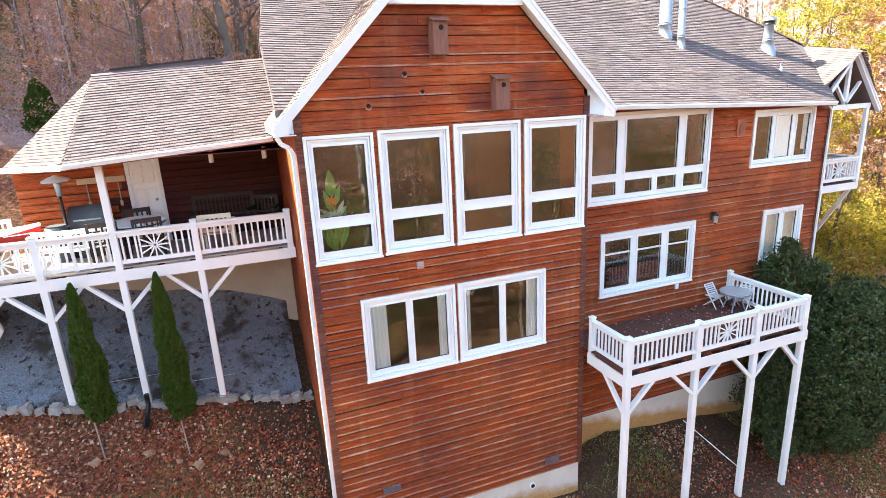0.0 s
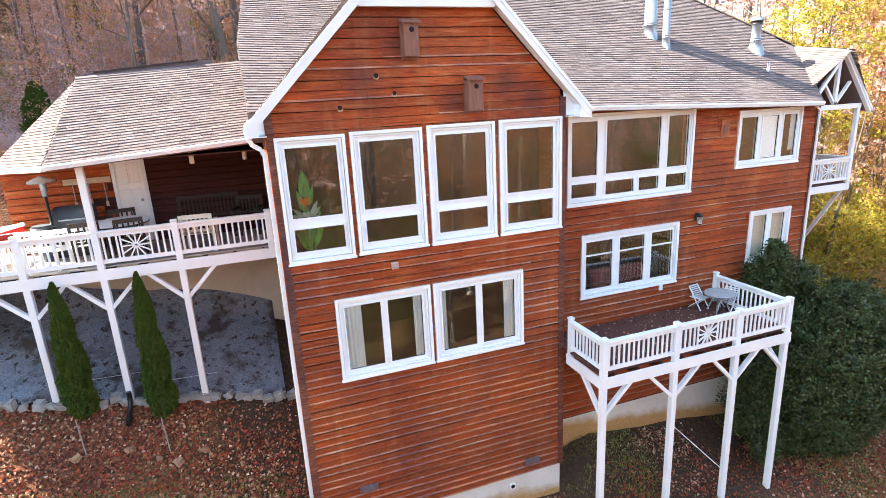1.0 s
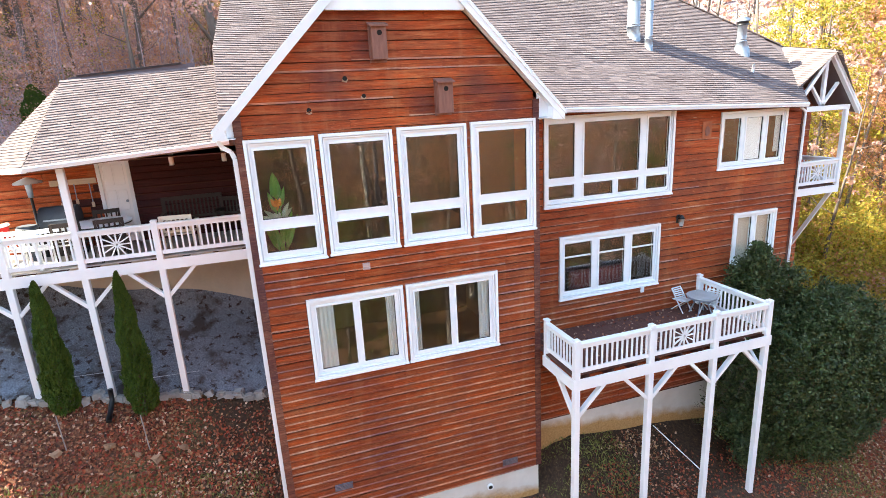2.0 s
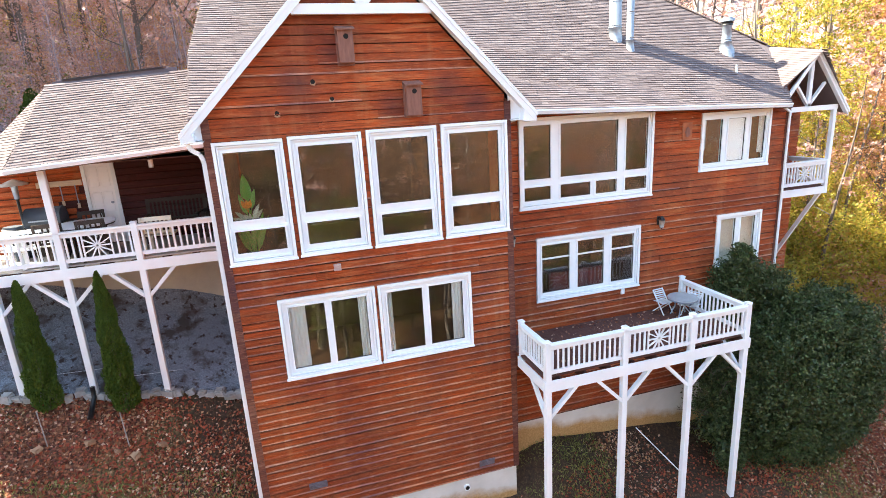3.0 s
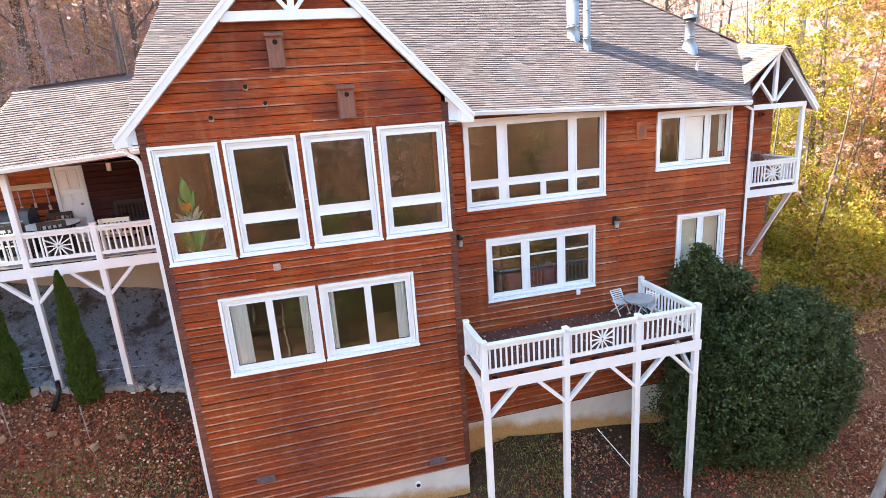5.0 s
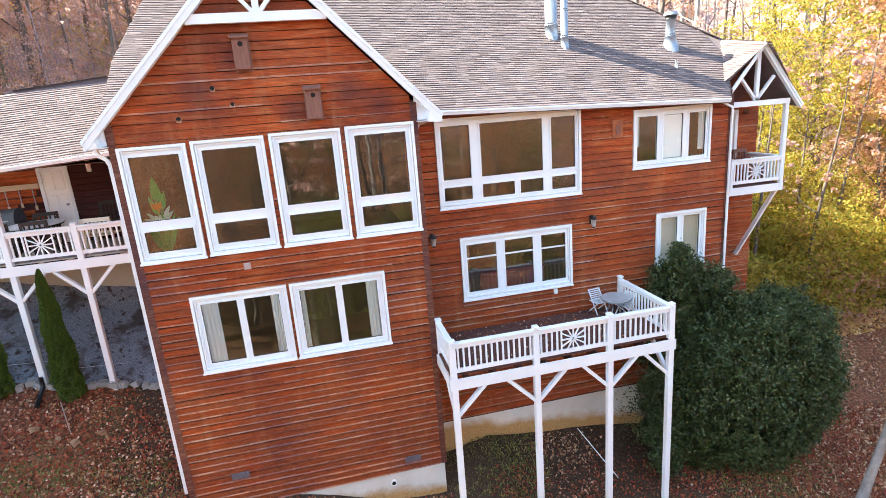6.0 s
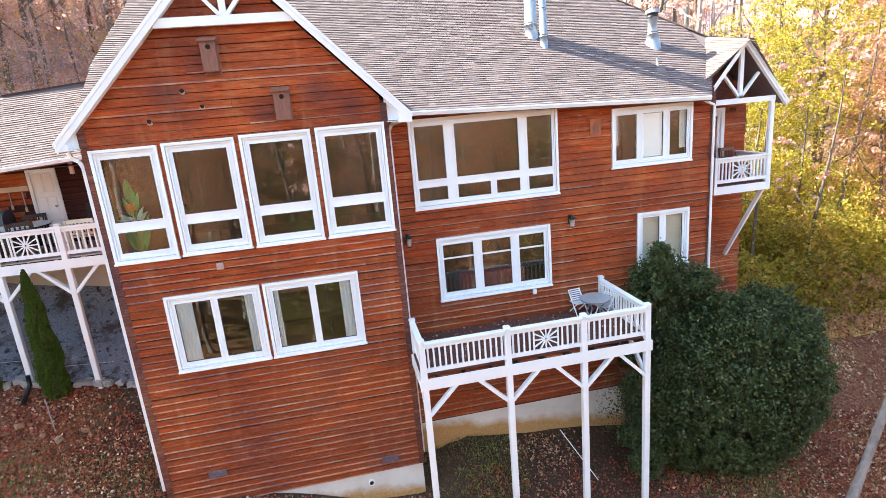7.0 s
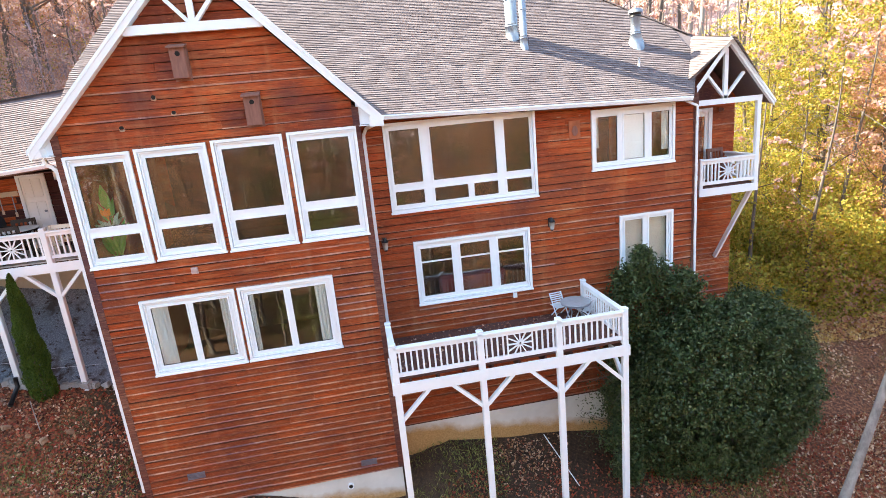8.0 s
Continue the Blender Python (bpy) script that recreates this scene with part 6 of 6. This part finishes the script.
part("lid", tube(B(), [(-10.01, 4.15, LFL + 0.82), (-9.29, 4.15, LFL + 0.82)], [0.30, 0.30], 16), BLUEGREY, grill)
part("side_shelf", box(B(), -9.33, -9.05, 3.93, 4.37, LFL + 0.72, LFL + 0.76), BLACK, grill)
part("handle", beam(B(), (-9.90, 3.82, LFL + 0.85), (-9.40, 3.82, LFL + 0.85), 0.03, 0.03), METAL, grill)
barrel = thing("blue_bin", (-10.25, 3.9, LFL), "dark blue plastic bin beside the grill", "bin")
part("body", tube(B(), [(-10.25, 3.9, LFL), (-10.25, 3.9, LFL + 0.72)], [0.17, 0.2], 18), BLUEGREY, barrel)
part("lid", tube(B(), [(-10.25, 3.9, LFL + 0.72), (-10.25, 3.9, LFL + 0.78)], [0.22, 0.18], 18), BLUEGREY, barrel)
rack = thing("tool_rack", (-9.45, PY - 0.04, 1.75), "pale wooden board with hanging grill tools", "rack")
part("board", box(B(), -9.90, -8.95, PY - 0.06, PY - 0.032, 1.78, 1.91), LIGHTWOOD, rack)
for k, l in enumerate((0.42, 0.36, 0.45)):
    x = -9.72 + k * 0.31
    tool = part("tool", beam(B(), (x, PY - 0.07, 1.80), (x, PY - 0.07, 1.80 - l), 0.018, 0.018), METAL, rack)
    part("tool_head", box(B(), x - 0.03, x + 0.03, PY - 0.08, PY - 0.065, 1.80 - l - 0.12, 1.80 - l), LIGHTWOOD, tool)
for x in (-7.0, -5.95):
    t = thing("hanging_feeder", (x, 2.8, 2.2), "white cylindrical feeder hanging under the porch eave", "feeder", "hanging feeders")
    part("tube", tube(B(), [(x, 2.8, 2.20), (x, 2.8, 2.46)], [0.05, 0.05], 14), WHITE, t)
    part("hook", tube(B(), [(x, 2.8, 2.46), (x, 2.8, 2.56)], [0.008, 0.008], 6), BLACK, t)
RED = plain("red_paint", (0.50, 0.03, 0.025), 0.5, 0, 0.15, 3.0, 0.0)
boat = thing("red_canoe", (-11.9, 3.3, LFL), "red canoe with a white gunwale resting on the deck", "canoe")
bm = B()
hull = []
for i in range(9):
    f = i / 8 * 2 - 1
    wd = 0.34 * (1 - abs(f) ** 2.2) + 0.015
    x = -11.72 + f * 1.35
    rise = 0.14 * f * f
    hull.append([bm.verts.new((x, 3.35 + wd * math.cos(a), LFL + 0.78 + rise + 0.42 * math.sin(a) * (1 - 0.35 * abs(f)))) for a in [math.pi + k * math.pi / 8 for k in range(9)]])
for a, b in zip(hull, hull[1:]):
    for k in range(8):
        bm.faces.new((a[k], a[k + 1], b[k + 1], b[k]))
bmesh.ops.solidify(bm, geom=list(bm.faces), thickness=0.02)
part("hull", bm, RED, boat)
for s in (-1, 1):
    pts = []
    for i in range(9):
        f = i / 8 * 2 - 1
        pts.append((-11.72 + f * 1.35, 3.35 + s * (0.34 * (1 - abs(f) ** 2.2) + 0.02), LFL + 0.79 + 0.14 * f * f))
    part("gunwale", tube(B(), pts, [0.035] * 9, 6), WHITE, boat)
part("cover", prism(B(), [(-11.72 + 1.3 * math.cos(k * 0.3927), 3.35 + 0.31 * math.sin(k * 0.3927), LFL + 0.80) for k in range(16)], (0, 0, -0.02)), WHITE, boat, "white cover inside the rim")
for x in (-12.3, -11.1):
    part("stand", box(B(), x - 0.04, x + 0.04, 3.10, 3.60, LFL, LFL + 0.42), LIGHTWOOD, boat)
skirt = thing("white_skirting", (-13.2, LY + 0.3, -1.2), "white painted panel under the end of the porch deck", "panel")
part("panel", prism(B(), [(-13.9, LY + 0.9, 0.0), (-11.65, LY + 0.9, 0.0), (-11.5, LY + 0.9, -0.95), (-12.0, LY + 0.9, -1.75), (-13.9, LY + 0.9, -1.75)], (0, 0.06, 0)), WHITE, skirt)


# inside: plant, curtains, blinds
def curtain(x0, x1, y, z0, z1, label, material=None, folds=5):
    t = thing("curtain", ((x0 + x1) / 2, y, z0), label, "curtain", "window curtains")
    bm = B()
    n = folds * 8
    a = [bm.verts.new((x0 + (x1 - x0) * i / n, y + 0.010 * math.sin(i * 6.28319 / 8), z0)) for i in range(n + 1)]
    b = [bm.verts.new((x0 + (x1 - x0) * i / n, y + 0.008 * math.sin(i * 6.28319 / 8 + 0.4), z1)) for i in range(n + 1)]
    for i in range(n):
        bm.faces.new((a[i], a[i + 1], b[i + 1], b[i]))
    bmesh.ops.solidify(bm, geom=list(bm.faces), thickness=0.004)
    part("cloth", bm, material or CURTAIN, t)


for a, b in ((-4.64, -4.24), (-3.20, -2.92), (-2.71, -2.50), (-1.21, -0.85)):
    curtain(a, b, 0.034, -1.87, -0.38, "white gathered curtain inside a lower window")
shade = thing("roller_blind", (6.70, WY + 0.03, 1.25), "drawn white roller blind in the middle pane of a window", "blind")
part("cloth", box(B(), 6.37, 7.03, WY + 0.020, WY + 0.024, 1.26, 2.5), CURTAIN, shade)
part("bottom_bar", box(B(), 6.37, 7.03, WY + 0.018, WY + 0.030, 1.28, 1.31), WHITE, shade)
curtain(5.68, 5.80, WY + 0.034, 1.7, 2.5, "thin white curtain tied back inside a window", None, 3)
curtain(7.43, 7.65, WY + 0.034, 1.5, 2.5, "thin white curtain tied back inside a window", None, 3)
BLIND = plain("beige_blind", (0.62, 0.57, 0.50), 0.8, 0, 0.1, 2.0, 0.0)
blind = thing("window_blind", (7.06, WY + 0.12, -1.35), "closed beige slatted blind inside the window", "blind")
for k in range(30):
    part("slat", box(B(), 6.37, 7.61, WY + 0.115, WY + 0.125, -1.38 + k * 0.0435, -1.38 + k * 0.0435 + 0.040), BLIND, blind)

PLANT = varied("houseplant_leaf", [(0.08, 0.36, 0.05), (0.16, 0.50, 0.08), (0.24, 0.58, 0.14)], 0.4, False, 0.3)
PALEPLANT = varied("variegated_leaf", [(0.60, 0.70, 0.55), (0.80, 0.85, 0.72)], 0.5, False, 0.3)
plant_t = thing("potted_plant", (-4.95, 0.40, -0.05), "potted bird of paradise with broad green leaves and an orange flower", "plant")
part("pot", tube(B(), [(-4.95, 0.40, -0.05), (-4.95, 0.40, 0.35), (-4.95, 0.40, 0.38)], [0.15, 0.21, 0.22], 20), LIGHTWOOD, plant_t)


def blade(base, tip, wide, material, bend=0.1):
    bm = B()
    base, tip = Vector(base), Vector(tip)
    side = (tip - base).cross(Vector((0, 1, 0))).normalized()
    prev = None
    for i in range(8):
        f = i / 7
        c = base.lerp(tip, f) + Vector((0, -bend * math.sin(f * 3.14), bend * math.sin(f * 3.14)))
        w = wide * math.sin(math.pi * min(1, 0.06 + f * 0.94)) ** 0.8 * (0.15 if f < 0.3 else 1)
        cur = [bm.verts.new(c - side * w), bm.verts.new(c + Vector((0, 0.02, 0))), bm.verts.new(c + side * w)]
        if prev:
            for k in (0, 1):
                bm.faces.new((prev[k], prev[k + 1], cur[k + 1], cur[k])).smooth = True
        prev = cur
    bmesh.ops.solidify(bm, geom=list(bm.faces), thickness=0.003)
    part("leaf", bm, material, plant_t)


for k in range(9):
    a = -0.4 + k * 0.45
    r = random.uniform(0.22, 0.36)
    blade((-5.0, 0.34, 0.40), (-5.0 + math.cos(a) * r, 0.28 + 0.10 * math.sin(a), random.uniform(1.0, 1.5)), random.uniform(0.035, 0.06), PLANT)
for k in range(12):
    a = -0.3 + k * 0.31
    r = random.uniform(0.22, 0.40)
    blade((-5.0, 0.30, 1.12), (-5.0 + math.cos(a) * r, 0.22 + 0.06 * math.sin(a * 3), 1.30 + 0.30 * math.sin(a) + random.uniform(-0.2, 0.05)), random.uniform(0.028, 0.05), PALEPLANT, 0.05)
for x, z0, z1, w in ((-5.03, 1.40, 2.14, 0.10), (-5.16, 1.2, 1.78, 0.06), (-4.86, 1.3, 1.86, 0.05)):
    blade((-5.0, 0.32, z0), (x, 0.24, z1), w, PLANT, 0.02)
part("stem", tube(B(), [(-5.0, 0.36, 0.36), (-5.0, 0.31, 1.45)], [0.035, 0.02], 8), PLANT, plant_t)
FLOWER = varied("orange_flower", [(0.85, 0.30, 0.02), (0.9, 0.4, 0.03)], 0.5, False, 0.2)
for x in (-5.12, -5.03, -4.95):
    blade((-5.02, 0.22, 1.42), (x, 0.19, 1.66), 0.045, FLOWER, 0.02)

# gravel, stones and litter under the porch deck
bm = B()
gx = [-14.8 + i * 0.25 for i in range(37)]
gy = [2.62 + j * 0.24 for j in range(13)]
grid = [[bm.verts.new((x, min(y, PY), ground_z(x, y) + 0.10 + 0.05 * noise.noise((x * 2, y * 2, 5)) + 0.10 * noise.noise((x * 0.5, y * 0.5, 0)))) for x in gx] for y in gy]
for j in range(len(gy) - 1):
    for i in range(len(gx) - 1):
        bm.faces.new((grid[j][i], grid[j][i + 1], grid[j + 1][i + 1], grid[j + 1][i])).smooth = True
BED = mat("grey_gravel_bed", 0.95)
_c = noise_at(BED[1], (1, 1, 1), 45, 4, 0.7)
_p = noise_at(BED[1], (1, 1, 1), 1.6, 5, 0.6)
_col = ramp(BED[1], _c, [(0.3, (0.065, 0.082, 0.11)), (0.5, (0.175, 0.21, 0.265)), (0.7, (0.40, 0.45, 0.52))])
_col = mix(BED[1], span(BED[1], _p, 0.50, 0.62), _col, (0.07, 0.062, 0.062))
_q = noise_at(BED[1], (1, 1, 1), 7.0, 4, 0.65)
_col = mix(BED[1], span(BED[1], _q, 0.56, 0.64), _col, (0.05, 0.035, 0.032))
BED[1].links.new(_col, BED[2].inputs["Base Color"])
bump(BED[1], BED[2], _c, 0.8, 0.02)
solid("gravel_bed", bm, BED[0], "blue-grey gravel slope under the porch deck", "gravel", kind="structure")


def stone_mesh(seed):
    bm = B()
    bmesh.ops.create_cube(bm, size=2.0)
    bmesh.ops.bevel(bm, geom=list(bm.edges), offset=0.35, segments=2, affect="EDGES")
    for v in bm.verts:
        v.co *= 0.85 + 0.5 * noise.noise(v.co * 1.1 + Vector((seed * 7.3, 0, 0)))
    me = bpy.data.meshes.new("stone")
    bm.to_mesh(me)
    bm.free()
    me.materials.append(STONE)
    return me


STONES = [stone_mesh(i) for i in range(6)]
for i in range(40):
    x = -14.5 + i * 0.225 + random.uniform(-0.04, 0.04)
    y = 2.60 + random.uniform(-0.06, 0.06)
    s = new("border_stone", STONES[i % 6])
    k = random.uniform(0.085, 0.125)
    s.scale = (k * random.uniform(1.0, 1.5), k, k * random.uniform(0.8, 1.15))
    s.location = (x, y, ground_z(x, y) + 0.06 + 0.5 * k)
    s.rotation_euler = (random.uniform(-0.2, 0.2), random.uniform(-0.15, 0.15), random.uniform(-0.3, 0.3))
    tagged(s, "rough pale grey stone edging the gravel bed", "stone", "border stones")
FLAT = plain("tan_sandstone", (0.33, 0.20, 0.125), 0.9, 0, 0.3, 6.0, 0.4)
for i, (x, y) in enumerate(((-9.9, 1.55), (-9.0, 1.65), (-8.45, 1.45), (-8.1, 1.35), (-7.6, 1.55))):
    s = new("flat_rock", STONES[i % 6].copy())
    s.data.materials[0] = FLAT
    k = random.uniform(0.07, 0.12)
    s.scale = (k, k * 0.9, k * 0.5)
    s.location = (x, y, ground_z(x, y) + 0.03)
    s.rotation_euler = (0.35, 0, random.uniform(0, 6.28))
    tagged(s, "flat tan rock lying among the fallen leaves", "rock", "loose rocks")
boot = thing("drain_boot", (PX[2], LY - 0.1, ground_z(PX[2], LY)), "short black drain pipe at the foot of a porch post", "pipe")
g = ground_z(PX[2], LY)
part("pipe", tube(B(), [(PX[2], LY - 0.12, g + 0.35), (PX[2], LY - 0.14, g + 0.1), (PX[2] - 0.03, LY - 0.55, g - 0.2)], [0.05, 0.05, 0.06], 12), BLACK, boot)
pts = [(random.uniform(DX[0], DX[3]), WY - 0.1 - 1.7 * random.random() ** 1.6, DFL + 0.01) for _ in range(420)]
tagged(new("deck_leaves", leaf_mesh("deck_leaves", pts, rng.uniform(0.03, 0.07, 420), LITTER, 1.3, None, (0, 0, 1))), "dry leaves scattered on the deck floor", "leaves", kind="stuff")
hose = thing("downspout_extension", (4.0, 0.5, -6.0), "thin white drain hose lying on the slope", "hose")
hp = [(4.0 + 0.04 * k, 0.6 - 0.19 * k, ground_z(4.0 + 0.04 * k, 0.6 - 0.19 * k) + 0.10) for k in range(9)]
part("tube", tube(B(), hp, [0.014] * 9, 8), WHITE, hose)

# ridge vent of the porch roof and a sofa in the lower room
rv = thing("ridge_vent", (-8.4, PR_Y, PR_Z), "dark raised ridge vent along the porch roof", "vent")
RIDGECAP = plain("dark_ridge_shingle", (0.05, 0.042, 0.046), 0.9, 0, 0.25, 8.0, 0.3)
RIDGEBAND = plain("grey_ridge_vent", (0.135, 0.11, 0.125), 0.85, 0, 0.2, 8.0, 0.2)
part("band", prism(B(), [(-8.95, PR_Y - 0.02, 3.94), (-8.95, PR_Y + 0.10, 3.94), (-8.95, PR_Y + 0.10, 4.14), (-8.95, PR_Y + 0.04, 4.14)], (2.6, 0, 0.24)), RIDGEBAND, rv)
part("cap", prism(B(), [(-8.75, PR_Y - 0.0, 4.155), (-8.75, PR_Y + 0.14, 4.155), (-8.75, PR_Y + 0.14, 4.195), (-8.75, PR_Y - 0.0, 4.185)], (2.1, 0, 0.20)), RIDGECAP, rv)
SOFA = plain("dark_red_upholstery", (0.16, 0.02, 0.025), 0.85, 0, 0.25, 4.0, 0.2)
sofa = thing("sofa", (2.5, 1.5, -2.9), "dark red upholstered sofa inside the lower window", "sofa")
part("base", bevelled(box(B(), 1.7, 3.4, 1.15, 2.0, -2.85, -2.45), 0.04), SOFA, sofa)
part("backrest", bevelled(box(B(), 1.7, 3.4, 1.05, 1.28, -2.45, -1.05), 0.06), SOFA, sofa)
for x in (1.7, 3.2):
    part("armrest", bevelled(box(B(), x, x + 0.22, 1.2, 2.0, -2.45, -2.0), 0.05), SOFA, sofa)
for x in (1.95, 2.6):
    part("cushion", bevelled(box(B(), x, x + 0.6, 1.3, 1.98, -2.45, -2.28), 0.05), SOFA, sofa)


# bare twigs of the bush reaching under the deck
tw = thing("bush_twigs", (6.1, -0.6, -5.6), "thin leafless twigs of the bush reaching under the deck", "twigs")
for k in range(11):
    p = Vector((5.75, random.uniform(-0.9, -0.3), -5.4 + 0.18 * k))
    d = Vector((random.uniform(-1.2, -0.4), random.uniform(-0.2, 0.5), random.uniform(-0.3, 0.9)))
    q = p + d * 0.5 + Vector((0, 0, random.uniform(-0.1, 0.15)))
    bm = tube(B(), [p, q, p + d], [0.012, 0.008, 0.003], 4, False)
    for m in range(4):
        e = q.lerp(p + d, random.random())
        tube(bm, [e, e + Vector((random.uniform(-0.3, 0.1), random.uniform(-0.15, 0.15), random.uniform(-0.15, 0.3)))], [0.005, 0.002], 4, False)
    part("twig", bm, BARK, tw)
tips = [(random.uniform(4.5, 5.7), random.uniform(-0.8, -0.3), random.uniform(-5.4, -3.4)) for _ in range(500)]
tl = new("twig_leaves", leaf_mesh("twig_leaves", [Vector(p) - Vector((6.1, -0.6, -5.6)) for p in tips], rng.uniform(0.02, 0.045, 500), LEAF_GREEN, 1.9))
tl.parent = tw


# ---- siding boards ----
siding(wall_front, 0.0, FX0 + 0.10, FX1 - 0.10, BASE, 5.9, FRONT_OPEN, (FX0, 2.95, FX1))
siding(wall_wing, WY, FX1 + 0.01, WX1 - 0.10, BASE + 0.66, 2.86, WING_OPEN)
siding(wall_porch, PY, PX0, FX0 - 0.02, 0.26, 2.42, [DOOR], stain=SIDING_PORCH_SHADE)
siding(wall_end, 2.2, WX1 + 0.01, 10.5, -5.0, 2.9, [])
